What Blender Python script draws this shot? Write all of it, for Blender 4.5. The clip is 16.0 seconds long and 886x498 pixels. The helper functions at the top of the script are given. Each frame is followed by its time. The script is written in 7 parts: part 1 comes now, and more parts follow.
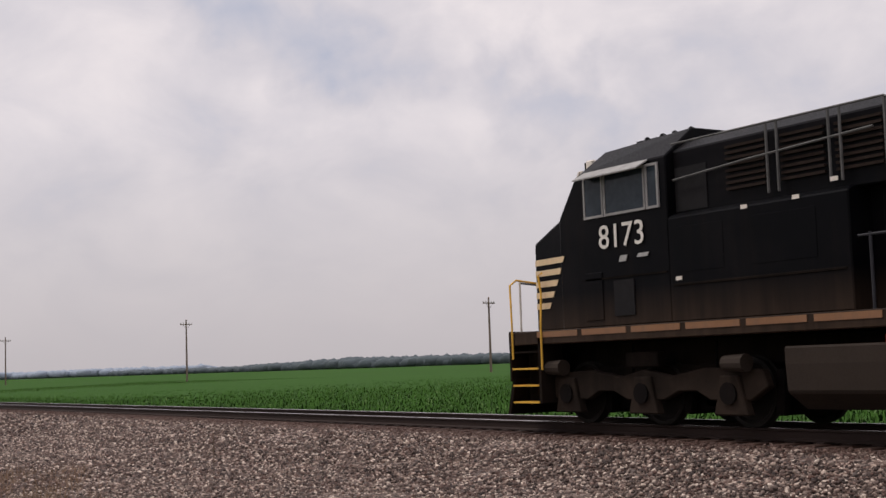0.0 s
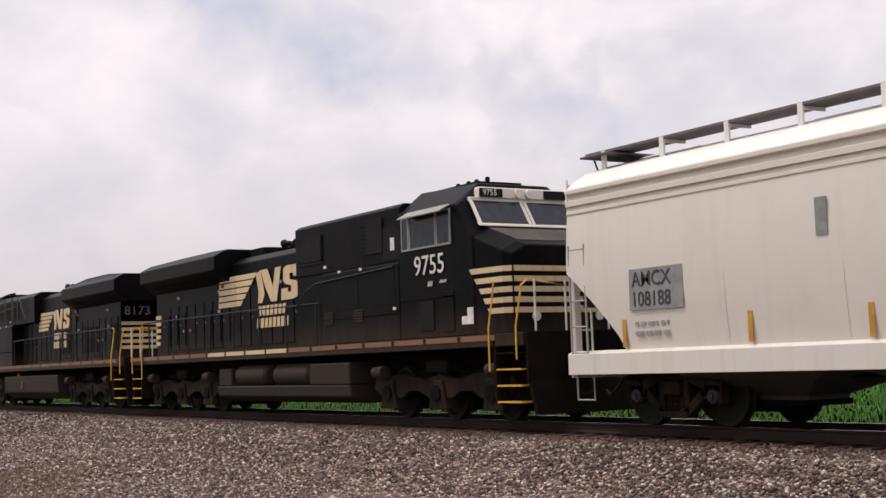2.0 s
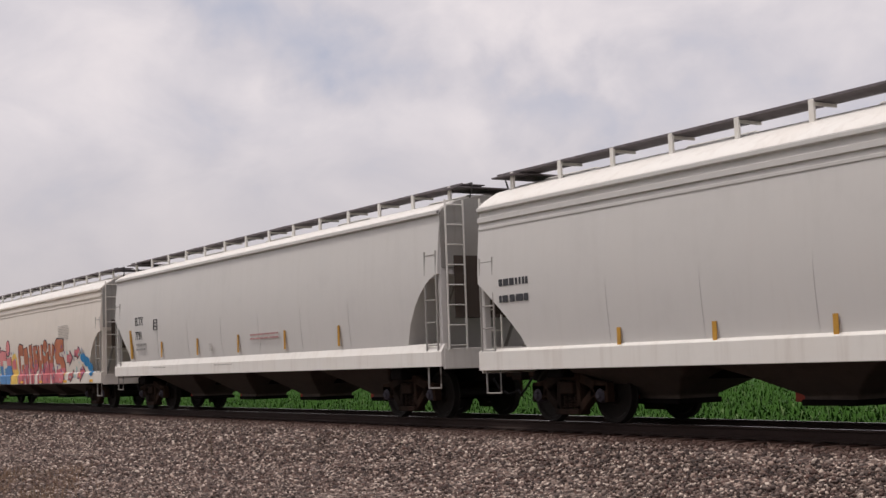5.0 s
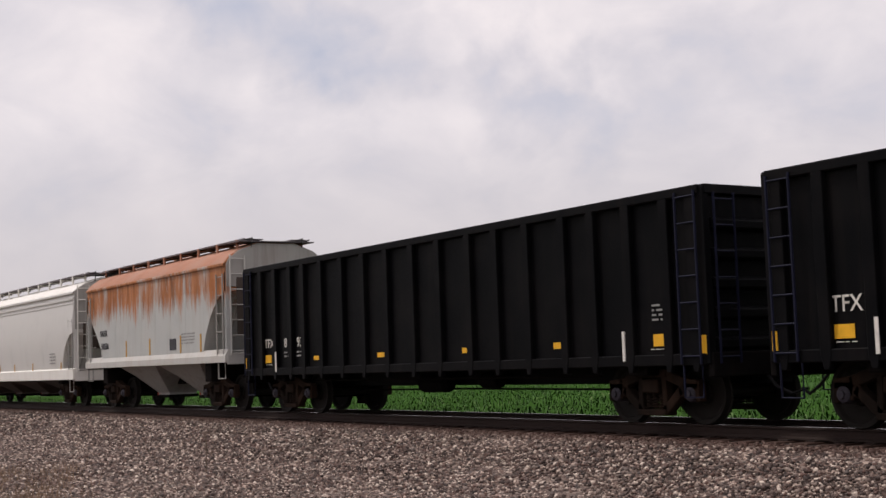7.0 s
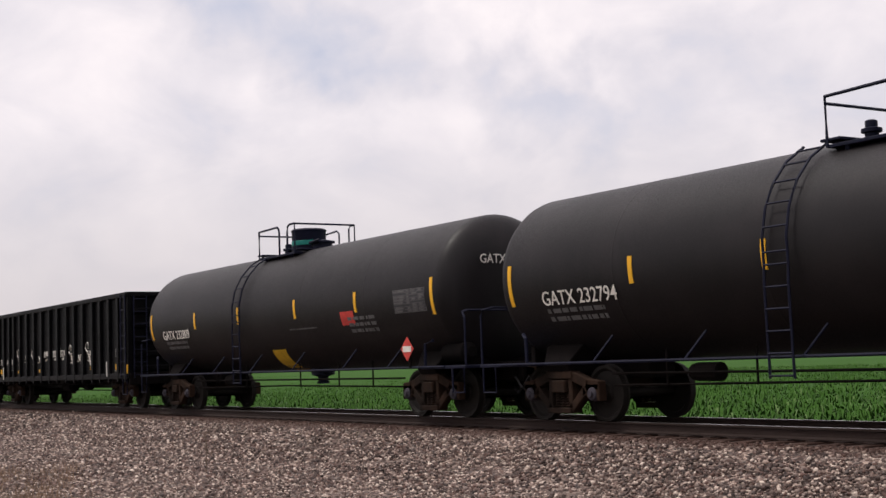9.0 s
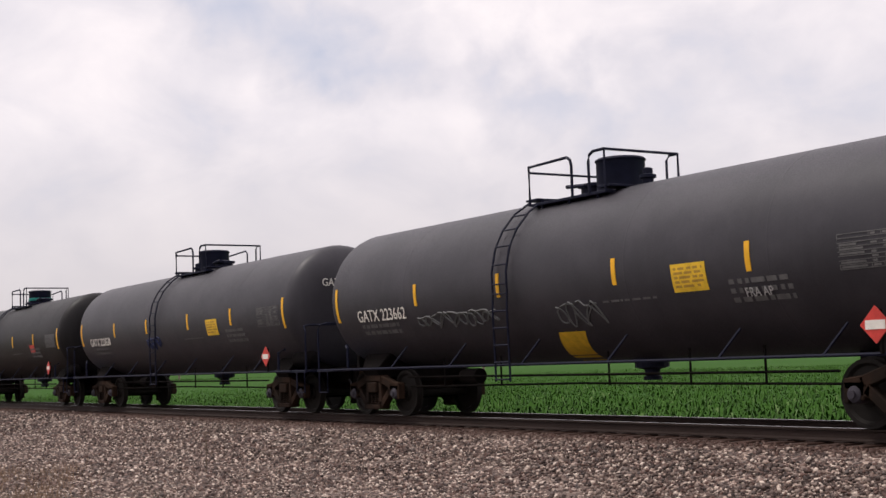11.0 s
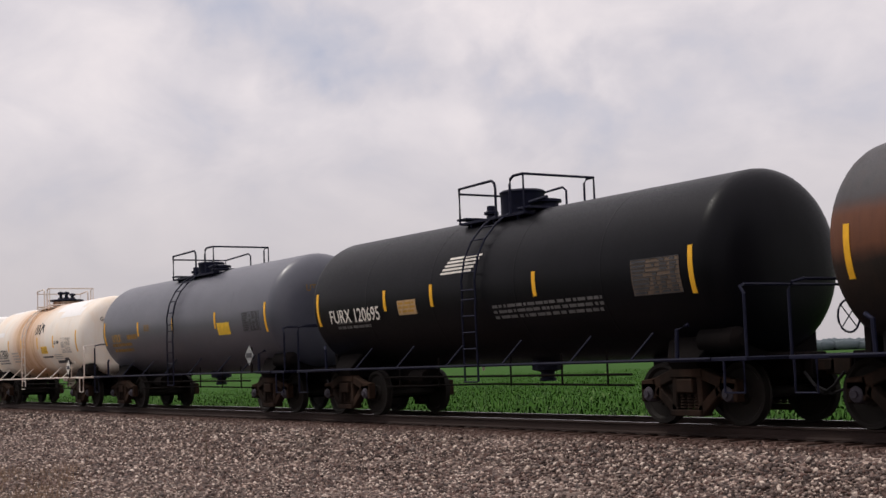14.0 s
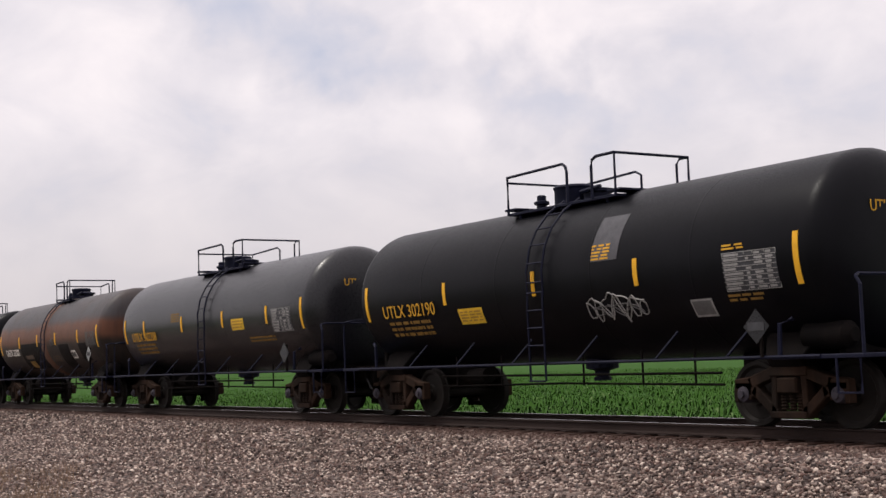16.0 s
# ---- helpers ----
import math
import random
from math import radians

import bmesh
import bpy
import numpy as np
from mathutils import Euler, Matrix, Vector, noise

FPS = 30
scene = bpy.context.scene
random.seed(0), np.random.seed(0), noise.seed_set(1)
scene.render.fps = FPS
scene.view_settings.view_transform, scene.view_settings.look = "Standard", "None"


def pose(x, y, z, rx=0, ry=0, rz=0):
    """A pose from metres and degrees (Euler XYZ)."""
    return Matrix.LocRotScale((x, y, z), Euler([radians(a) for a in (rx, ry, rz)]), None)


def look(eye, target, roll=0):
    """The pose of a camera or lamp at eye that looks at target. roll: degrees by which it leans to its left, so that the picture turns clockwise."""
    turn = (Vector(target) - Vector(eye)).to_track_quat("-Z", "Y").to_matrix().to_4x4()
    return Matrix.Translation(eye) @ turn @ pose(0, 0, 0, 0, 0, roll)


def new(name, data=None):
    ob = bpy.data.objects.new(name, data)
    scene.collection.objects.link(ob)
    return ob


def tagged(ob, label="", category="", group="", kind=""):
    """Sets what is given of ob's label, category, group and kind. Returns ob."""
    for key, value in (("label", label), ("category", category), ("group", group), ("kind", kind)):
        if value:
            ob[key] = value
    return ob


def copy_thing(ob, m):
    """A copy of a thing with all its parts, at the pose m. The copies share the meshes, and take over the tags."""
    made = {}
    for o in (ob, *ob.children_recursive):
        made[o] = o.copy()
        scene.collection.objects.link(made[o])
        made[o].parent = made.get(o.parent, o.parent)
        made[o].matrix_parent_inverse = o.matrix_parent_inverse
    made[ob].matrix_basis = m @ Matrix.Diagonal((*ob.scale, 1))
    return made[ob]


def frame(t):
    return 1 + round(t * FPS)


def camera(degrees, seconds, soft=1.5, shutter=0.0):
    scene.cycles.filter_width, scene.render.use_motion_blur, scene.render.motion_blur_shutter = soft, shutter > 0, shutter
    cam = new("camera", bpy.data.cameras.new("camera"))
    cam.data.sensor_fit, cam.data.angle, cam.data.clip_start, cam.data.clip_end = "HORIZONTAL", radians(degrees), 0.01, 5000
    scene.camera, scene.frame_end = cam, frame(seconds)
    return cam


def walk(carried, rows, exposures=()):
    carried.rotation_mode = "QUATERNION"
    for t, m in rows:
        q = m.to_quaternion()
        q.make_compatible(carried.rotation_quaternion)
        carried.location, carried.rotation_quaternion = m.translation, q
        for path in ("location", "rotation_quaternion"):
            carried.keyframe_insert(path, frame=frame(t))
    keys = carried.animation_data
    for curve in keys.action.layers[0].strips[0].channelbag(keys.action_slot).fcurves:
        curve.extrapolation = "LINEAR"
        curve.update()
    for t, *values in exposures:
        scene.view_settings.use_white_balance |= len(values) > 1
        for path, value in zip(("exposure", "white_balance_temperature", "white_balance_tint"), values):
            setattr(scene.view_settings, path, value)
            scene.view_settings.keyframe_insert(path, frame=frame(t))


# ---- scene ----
cam = camera(37.06, 16.0)
# the camera stands by the line, turns a hair to the right between 4.2 and 6.3 s
EYE = (0.0, -15.43, 1.106)


def aim(yaw, pitch, roll):
    """A camera at EYE; yaw counted from the track's -x to its right."""
    a, b = radians(yaw), radians(pitch)
    way = Vector((-math.cos(a) * math.cos(b), math.sin(a) * math.cos(b), math.sin(b)))
    return look(EYE, Vector(EYE) + way * 10, roll)


walk(cam, [(0.0, aim(32.30, 4.987, -1.934)), (2.0, aim(32.30, 4.987, -1.934)), (4.2, aim(32.30, 4.987, -1.934)),
           (6.3, aim(32.62, 4.90, -1.98)), (8.2, aim(32.62, 4.90, -1.98)), (12.0, aim(32.62, 4.90, -1.98)),
           (16.0, aim(32.62, 4.90, -1.98))], exposures=[(0.0, -0.08), (0.5, -0.05), (1.0, 0.05), (1.5, 0.16), (2.0, 0.2), (2.5, 0.12), (3.0, 0.06), (3.5, 0.0), (4.0, -0.12),
                      (6.5, -0.1), (7.0, 0.02), (7.5, 0.22), (8.0, 0.2), (10.5, 0.2), (11.5, 0.24), (12.5, 0.08), (14.0, -0.06), (15.0, 0.1), (16.0, 0.18)])

# ---- sky, sun ----
SUN_AZ, SUN_EL = 222.0, 62.0          # compass-like: degrees from +y towards +x, height


def build_world():
    w = bpy.data.worlds.new("hazy_sky")
    scene.world = w
    w.use_nodes = True
    n, l = w.node_tree.nodes, w.node_tree.links
    n.clear()
    out = n.new("ShaderNodeOutputWorld")
    sky = n.new("ShaderNodeTexSky")
    sky.sky_type, sky.sun_disc = "NISHITA", False
    sky.sun_elevation, sky.sun_rotation = radians(SUN_EL), radians(SUN_AZ)
    sky.dust_density = 4.0
    bg1 = n.new("ShaderNodeBackground")
    bg1.inputs["Strength"].default_value = 0.12
    l.new(sky.outputs[0], bg1.inputs["Color"])
    tc = n.new("ShaderNodeTexCoord")
    sep = n.new("ShaderNodeSeparateXYZ")
    l.new(tc.outputs["Generated"], sep.inputs[0])

    def math_node(op, a, b=None, clamp=False):
        m = n.new("ShaderNodeMath")
        m.operation, m.use_clamp = op, clamp
        for i, v in enumerate((a, b)):
            if v is None:
                continue
            if isinstance(v, (int, float)):
                m.inputs[i].default_value = v
            else:
                l.new(v, m.inputs[i])
        return m.outputs[0]

    # direction stretched upwards so that the clouds lie in flat shelves
    mp = n.new("ShaderNodeMapping")
    mp.inputs["Scale"].default_value = (1, 1, 1.7)
    l.new(tc.outputs["Generated"], mp.inputs[0])
    big = n.new("ShaderNodeTexNoise")
    big.inputs["Scale"].default_value, big.inputs["Detail"].default_value = 10.0, 10
    big.inputs["Roughness"].default_value, big.inputs["Distortion"].default_value = 0.54, 0.4
    l.new(mp.outputs[0], big.inputs["Vector"])
    warp = n.new("ShaderNodeTexNoise")
    warp.inputs["Scale"].default_value, warp.inputs["Detail"].default_value = 16.0, 9
    l.new(tc.outputs["Generated"], warp.inputs["Vector"])
    off = n.new("ShaderNodeVectorMath")
    off.operation = "MULTIPLY_ADD"
    l.new(warp.outputs["Color"], off.inputs[0])
    off.inputs[1].default_value, off.inputs[2].default_value = (0.14, 0.14, 0.14), (-0.07, -0.07, -0.07)
    moved = n.new("ShaderNodeVectorMath")
    moved.operation = "ADD"
    l.new(tc.outputs["Generated"], moved.inputs[0])
    l.new(off.outputs[0], moved.inputs[1])
    total = math_node("MULTIPLY_ADD", big.outputs[0], 0.62)
    total.node.inputs[2].default_value = 0.27
    # the larger shaded undersides of the cloud deck
    for yaw, pitch, r, amount in CLOUD_SHADES:
        a, b = radians(yaw), radians(pitch)
        d = n.new("ShaderNodeVectorMath")
        d.operation = "DISTANCE"
        l.new(moved.outputs[0], d.inputs[0])
        d.inputs[1].default_value = (-math.cos(a) * math.cos(b), math.sin(a) * math.cos(b), math.sin(b))
        fall = math_node("SUBTRACT", 1.0, math_node("DIVIDE", d.outputs["Value"], r), True)
        total = math_node("ADD", total, math_node("MULTIPLY", fall, amount))
    ramp = n.new("ShaderNodeValToRGB")
    e = ramp.color_ramp.elements
    e[0].position, e[0].color = 0.18, (0.475, 0.505, 0.63, 1)
    e[1].position, e[1].color = 0.80, (0.93, 0.85, 0.86, 1)
    m = ramp.color_ramp.elements.new(0.5)
    m.color = (0.715, 0.672, 0.718, 1)
    l.new(total, ramp.inputs[0])
    # paler, greyer haze towards the horizon
    low = math_node("MULTIPLY", math_node("SUBTRACT", 0.18, sep.outputs[2]), 5.5, True)
    hz = n.new("ShaderNodeMix")
    hz.data_type = "RGBA"
    l.new(low, hz.inputs[0])
    l.new(ramp.outputs[0], hz.inputs[6])
    hz.inputs[7].default_value = (0.585, 0.54, 0.56, 1)
    bg2 = n.new("ShaderNodeBackground")
    # a hazy sky is brightest overhead
    up = math_node("MULTIPLY_ADD", math_node("MULTIPLY", math_node("SUBTRACT", sep.outputs[2], 0.32), 1.5, True), 0.75)
    up.node.inputs[2].default_value = 1.0
    l.new(up, bg2.inputs["Strength"])
    l.new(hz.outputs[2], bg2.inputs["Color"])
    mix = n.new("ShaderNodeMixShader")
    mix.inputs[0].default_value = 0.93
    l.new(bg1.outputs[0], mix.inputs[1])
    l.new(bg2.outputs[0], mix.inputs[2])
    l.new(mix.outputs[0], out.inputs[0])


# yaw, pitch, reach, amount (minus: grey underside; plus: bright top)
CLOUD_SHADES = [(24.6, 14.4, 0.062, -0.27), (27.6, 13.2, 0.052, -0.29), (30.4, 12.6, 0.045, -0.16), (22.0, 15.6, 0.05, -0.13),
                (36.6, 10.9, 0.062, -0.27), (39.4, 10.0, 0.055, -0.21), (34.6, 12.0, 0.04, -0.11), (41.5, 11.3, 0.06, -0.11), (46.6, 12.4, 0.06, -0.14),
                (21.4, 10.7, 0.075, -0.10), (17.2, 7.6, 0.06, -0.10), (31.0, 8.4, 0.08, -0.06), (49.0, 9.0, 0.07, -0.10),
                (24.6, 11.9, 0.06, 0.20), (33.6, 10.3, 0.055, 0.14), (18.4, 13.2, 0.08, 0.16), (36.2, 14.8, 0.06, 0.22), (41.0, 14.4, 0.06, 0.20),
                (45.5, 15.6, 0.07, 0.14), (37.4, 9.3, 0.045, 0.16), (33.6, 15.8, 0.05, 0.10), (29.0, 10.6, 0.05, 0.10)]
build_world()
sun = new("sun", bpy.data.lights.new("sun", "SUN"))
sun.data.energy, sun.data.angle, sun.data.color = 1.6, radians(9), (1.0, 0.95, 0.88)
_a, _e = radians(SUN_AZ), radians(SUN_EL)
sun.matrix_world = look(Vector((math.sin(_a) * math.cos(_e), math.cos(_a) * math.cos(_e), math.sin(_e))) * 50, (0, 0, 0))


# ---- materials ----
def mat_base(name):
    m = bpy.data.materials.new(name)
    m.use_nodes = True
    return m, m.node_tree.nodes, m.node_tree.links, m.node_tree.nodes["Principled BSDF"]


def noise_tex(n, l, coords, scale, detail=5, rough=0.6, stretch=(1, 1, 1)):
    mp = n.new("ShaderNodeMapping")
    mp.inputs["Scale"].default_value = stretch
    l.new(coords, mp.inputs[0])
    t = n.new("ShaderNodeTexNoise")
    t.inputs["Scale"].default_value, t.inputs["Detail"].default_value, t.inputs["Roughness"].default_value = scale, detail, rough
    l.new(mp.outputs[0], t.inputs["Vector"])
    return t.outputs[0]


def ramp_of(n, l, value, lo, hi, a=0.0, b=1.0):
    r = n.new("ShaderNodeMapRange")
    r.inputs[1].default_value, r.inputs[2].default_value, r.inputs[3].default_value, r.inputs[4].default_value = lo, hi, a, b
    l.new(value, r.inputs[0])
    return r.outputs[0]


def mixed(n, l, fac, a, b):
    x = n.new("ShaderNodeMix")
    x.data_type = "RGBA"
    l.new(fac, x.inputs[0])
    for i, c in ((6, a), (7, b)):
        if isinstance(c, tuple):
            x.inputs[i].default_value = (*c, 1)
        else:
            l.new(c, x.inputs[i])
    return x.outputs[2]


def times(n, l, a, b):
    m = n.new("ShaderNodeMath")
    m.operation = "MULTIPLY"
    m.use_clamp = True
    l.new(a, m.inputs[0])
    if isinstance(b, float):
        m.inputs[1].default_value = b
    else:
        l.new(b, m.inputs[1])
    return m.outputs[0]


def paint(name, color, rough=0.5, dirt=(0.10, 0.075, 0.055), dirt_amount=0.5, streak=0.4, vary=0.25, metal=0.0, bump=0.15,
          grime=None, second=None, spec=0.3, bands=(), centre=None, belly=None):
    """Weathered paint: large blotches, streaks that run down, fine grain. grime: (z of full dirt, z of none).
    second: (colour, lo, hi, z0, z1): patches of rust or another coat, strongest between z1 and z0."""
    m, n, l, b = mat_base(name)
    tc = n.new("ShaderNodeTexCoord")
    co = tc.outputs["Object"]
    blotch = noise_tex(n, l, co, 0.9, 6, 0.6)
    run = noise_tex(n, l, co, 5.0, 4, 0.6, (1, 1, 0.09))
    grain = noise_tex(n, l, co, 45.0, 3, 0.6)
    dark = tuple(c * (1 - vary) for c in color)
    lite = tuple(min(1, c * (1 + vary * 0.6)) for c in color)
    col = mixed(n, l, ramp_of(n, l, blotch, 0.3, 0.7), dark, lite)
    if second:
        tone, lo, hi, z0, z1 = second
        sp = n.new("ShaderNodeSeparateXYZ")
        l.new(co, sp.inputs[0])
        band = ramp_of(n, l, sp.outputs[2], z0, z1)
        add = n.new("ShaderNodeMath")
        add.operation = "ADD"
        mixn = noise_tex(n, l, co, 2.1, 8, 0.72, (1, 1, 0.16))
        l.new(mixn, add.inputs[0])
        l.new(times(n, l, band, 0.30), add.inputs[1])
        f = ramp_of(n, l, add.outputs[0], lo, hi)
        deep = mixed(n, l, ramp_of(n, l, run, 0.3, 0.7), tuple(c * 0.35 for c in tone), tuple(c * 1.15 for c in tone))
        col = mixed(n, l, f, col, deep)
    for tone, za, zb in bands:               # rust and other tints that keep to a height
        sp = n.new("ShaderNodeSeparateXYZ")
        l.new(co, sp.inputs[0])
        wob = n.new("ShaderNodeMath")
        wob.operation = "MULTIPLY_ADD"
        l.new(blotch, wob.inputs[0])
        wob.inputs[1].default_value = 0.35
        l.new(sp.outputs[2], wob.inputs[2])
        up = ramp_of(n, l, wob.outputs[0], za + 0.04, za + 0.28)
        dn = ramp_of(n, l, wob.outputs[0], zb + 0.14, zb + 0.46, 1.0, 0.0)
        col = mixed(n, l, times(n, l, times(n, l, up, dn), ramp_of(n, l, run, 0.25, 0.6, 0.55, 1.0)), col, tone)
    if centre:                               # rust washed down round the dome
        tone, x0, half = centre
        sp = n.new("ShaderNodeSeparateXYZ")
        l.new(co, sp.inputs[0])
        d = n.new("ShaderNodeMath")
        d.operation = "SUBTRACT"
        l.new(sp.outputs[0], d.inputs[0])
        d.inputs[1].default_value = x0
        ab = n.new("ShaderNodeMath")
        ab.operation = "ABSOLUTE"
        l.new(d.outputs[0], ab.inputs[0])
        near = ramp_of(n, l, ab.outputs[0], half * 0.3, half, 1.0, 0.0)
        strip = noise_tex(n, l, co, 3.4, 6, 0.62, (1, 0.12, 0.12))
        f = times(n, l, near, ramp_of(n, l, strip, 0.3, 0.62, 0.35, 1.0))
        col = mixed(n, l, f, col, mixed(n, l, times(n, l, near, ramp_of(n, l, strip, 0.48, 0.75)), tone, tuple(c * 0.45 for c in tone)))
    if belly:                                # the lower half in another paint
        sp = n.new("ShaderNodeSeparateXYZ")
        l.new(co, sp.inputs[0])
        col = mixed(n, l, ramp_of(n, l, sp.outputs[2], belly[1] - 0.012, belly[1] + 0.012, 1.0, 0.0), col, belly[0])
    st = times(n, l, ramp_of(n, l, run, 0.5, 0.75), float(streak))
    col = mixed(n, l, st, col, dirt)
    dm = ramp_of(n, l, blotch, 0.45, 0.75, 0.0, dirt_amount)
    col = mixed(n, l, dm, col, dirt)
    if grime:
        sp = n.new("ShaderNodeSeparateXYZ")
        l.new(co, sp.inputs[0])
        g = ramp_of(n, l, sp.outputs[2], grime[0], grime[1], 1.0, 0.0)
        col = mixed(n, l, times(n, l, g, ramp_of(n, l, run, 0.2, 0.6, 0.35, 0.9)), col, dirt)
    l.new(col, b.inputs["Base Color"])
    l.new(ramp_of(n, l, grain, 0.3, 0.7, max(0.05, rough - 0.12), min(1, rough + 0.12)), b.inputs["Roughness"])
    b.inputs["Metallic"].default_value = metal
    b.inputs["Specular IOR Level"].default_value = spec
    bp = n.new("ShaderNodeBump")
    bp.inputs["Strength"].default_value, bp.inputs["Distance"].default_value = bump, 0.01
    l.new(blotch, bp.inputs["Height"])
    l.new(bp.outputs[0], b.inputs["Normal"])
    return m


def plain(name, color, rough=0.6, metal=0.0, vary=0.25, scale=6.0):
    m, n, l, b = mat_base(name)
    tc = n.new("ShaderNodeTexCoord")
    t = noise_tex(n, l, tc.outputs["Object"], scale, 5)
    col = mixed(n, l, ramp_of(n, l, t, 0.3, 0.7), tuple(c * (1 - vary) for c in color), tuple(min(1, c * (1 + vary * .5)) for c in color))
    l.new(col, b.inputs["Base Color"])
    b.inputs["Specular IOR Level"].default_value = 0.15
    b.inputs["Roughness"].default_value, b.inputs["Metallic"].default_value = rough, metal
    return m


DUST = (0.115, 0.08, 0.058)
M = {}
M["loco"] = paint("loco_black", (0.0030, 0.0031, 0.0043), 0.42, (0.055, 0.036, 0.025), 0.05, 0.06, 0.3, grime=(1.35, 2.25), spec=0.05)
M["loco_low"] = paint("loco_underframe", (0.008, 0.006, 0.005), 0.85, (0.026, 0.017, 0.012), 0.5, 0.3, spec=0.05)
M["loco_tank"] = paint("fuel_tank", (0.034, 0.024, 0.018), 0.8, (0.020, 0.015, 0.012), 0.5, 0.35, spec=0.2)
M["louvre"] = plain("dark_grille", (0.012, 0.011, 0.012), 0.8)
M["cream"] = paint("cream_paint", (0.72, 0.54, 0.33), 0.6, DUST, 0.35, 0.3)
M["letter_white"] = plain("white_lettering", (0.72, 0.68, 0.62), 0.6)
M["letter_grey"] = plain("grey_lettering", (0.30, 0.29, 0.28), 0.7)
M["rail_grey"] = plain("dull_grey_steel", (0.10, 0.098, 0.095), 0.7)
M["letter_dark"] = plain("dark_lettering", (0.06, 0.06, 0.065), 0.7)
M["yellow_rail"] = plain("yellow_handrail", (0.70, 0.40, 0.06), 0.5)
M["reflector"] = plain("yellow_reflector", (0.80, 0.42, 0.03), 0.45, vary=0.15)
M["decal_yellow"] = plain("yellow_decal", (0.75, 0.47, 0.04), 0.5)
M["red"] = plain("red_paint", (0.55, 0.06, 0.05), 0.5)
M["glass"] = plain("cab_glass", (0.03, 0.04, 0.05), 0.06)
# steel, truck and wheel colours darkened to deepen the shade under the train
M["steel_dark"] = paint("dirty_shaded_steel", (0.006, 0.005, 0.005), 0.85, (0.016, 0.011, 0.009), 0.5, 0.3, spec=0.05)
M["truck"] = paint("truck_casting", (0.018, 0.013, 0.0105), 0.9, (0.055, 0.029, 0.018), 0.7, 0.3, spec=0.06)
M["wheel"] = plain("wheel_steel", (0.014, 0.0115, 0.010), 0.7, 0.0)
M["bearing"] = plain("bearing_cap", (0.045, 0.04, 0.05), 0.6)
M["hop_cream"] = paint("hopper_cream", (0.70, 0.635, 0.565), 0.5, (0.42, 0.34, 0.27), 0.15, 0.12, 0.07)
M["hop_grey"] = paint("hopper_grey", (0.61, 0.585, 0.56), 0.5, (0.36, 0.32, 0.28), 0.12, 0.07, 0.06)
M["hop_white"] = paint("sill_white", (0.78, 0.75, 0.70), 0.5, (0.4, 0.33, 0.27), 0.3, 0.25, 0.10)
# ends, ladders and fittings: a darker grey than the sides
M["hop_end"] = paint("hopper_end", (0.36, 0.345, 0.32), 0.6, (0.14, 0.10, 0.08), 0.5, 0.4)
# chute colour also darkened, for the shade below the hoppers
M["hop_under"] = paint("shaded_hopper_chute", (0.085, 0.064, 0.052), 0.8, (0.03, 0.022, 0.018), 0.6, 0.4)
M["rust_hop"] = paint("rusting_hopper", (0.46, 0.46, 0.445), 0.6, (0.3, 0.25, 0.2), 0.2, 0.3, 0.12,
                      second=((0.47, 0.15, 0.035), 0.64, 0.80, 2.3, 3.3))
M["rust_roof"] = paint("rusty_roof", (0.40, 0.18, 0.11), 0.8, (0.24, 0.17, 0.14), 0.7, 0.4, 0.3)
M["walkway"] = plain("roofwalk_grating", (0.16, 0.14, 0.145), 0.7, 0.3)
M["gon"] = paint("gondola_black", (0.0034, 0.0034, 0.0042), 0.5, (0.018, 0.014, 0.012), 0.25, 0.25, 0.3, spec=0.05)
M["tank_grey"] = paint("tank_dull_black", (0.034, 0.031, 0.0375), 0.5, (0.056, 0.050, 0.057), 0.4, 0.2, 0.2, spec=0.3)
M["tank_black"] = paint("tank_black", (0.0030, 0.0030, 0.0046), 0.40, (0.0085, 0.0080, 0.0105), 0.25, 0.15, 0.25, spec=0.10)
M["tank_brown"] = paint("tank_brown_black", (0.0085, 0.0068, 0.0076), 0.5, (0.022, 0.017, 0.0175), 0.4, 0.2, 0.2, spec=0.2)
M["tank_blue"] = paint("tank_blue_grey", (0.066, 0.068, 0.088), 0.38, (0.10, 0.097, 0.11), 0.3, 0.15, 0.15, spec=0.6)
M["tank_white"] = paint("tank_white", (0.86, 0.83, 0.79), 0.42, (0.55, 0.42, 0.3), 0.08, 0.10, 0.05, centre=((0.66, 0.24, 0.05), -0.1, 1.5), belly=((0.009, 0.0085, 0.009), 1.93))
# bands: near-black brown belly below about z 1.2
M["tank_cream"] = paint("tank_stained_cream", (0.80, 0.735, 0.655), 0.5, (0.64, 0.42, 0.22), 0.45, 0.22, 0.10, bands=[((0.07, 0.045, 0.035), 0.6, 1.18)], centre=((0.54, 0.26, 0.09), -0.6, 2.8))
# bands: rust at mid height, then grey up to the top
M["tank_rusty"] = paint("tank_rusty", (0.020, 0.015, 0.013), 0.5, (0.055, 0.03, 0.02), 0.5, 0.3, 0.25, spec=0.2, bands=[((0.13, 0.050, 0.026), 2.35, 2.95), ((0.060, 0.058, 0.062), 2.98, 4.3)])
M["pipe_dark"] = plain("dark_pipe", (0.007, 0.008, 0.022), 0.6)
M["pipe_white"] = paint("white_pipe", (0.70, 0.64, 0.58), 0.6, (0.42, 0.2, 0.1), 0.6, 0.4)
M["rail"] = paint("rail_side", (0.024, 0.013, 0.010), 0.9, (0.014, 0.009, 0.008), 0.5, 0.3)
M["rail_top"] = plain("worn_rail_head", (0.42, 0.40, 0.40), 0.25, 0.9)
M["tie"] = paint("creosoted_wood", (0.060, 0.030, 0.021), 0.9, (0.03, 0.02, 0.017), 0.6, 0.3)
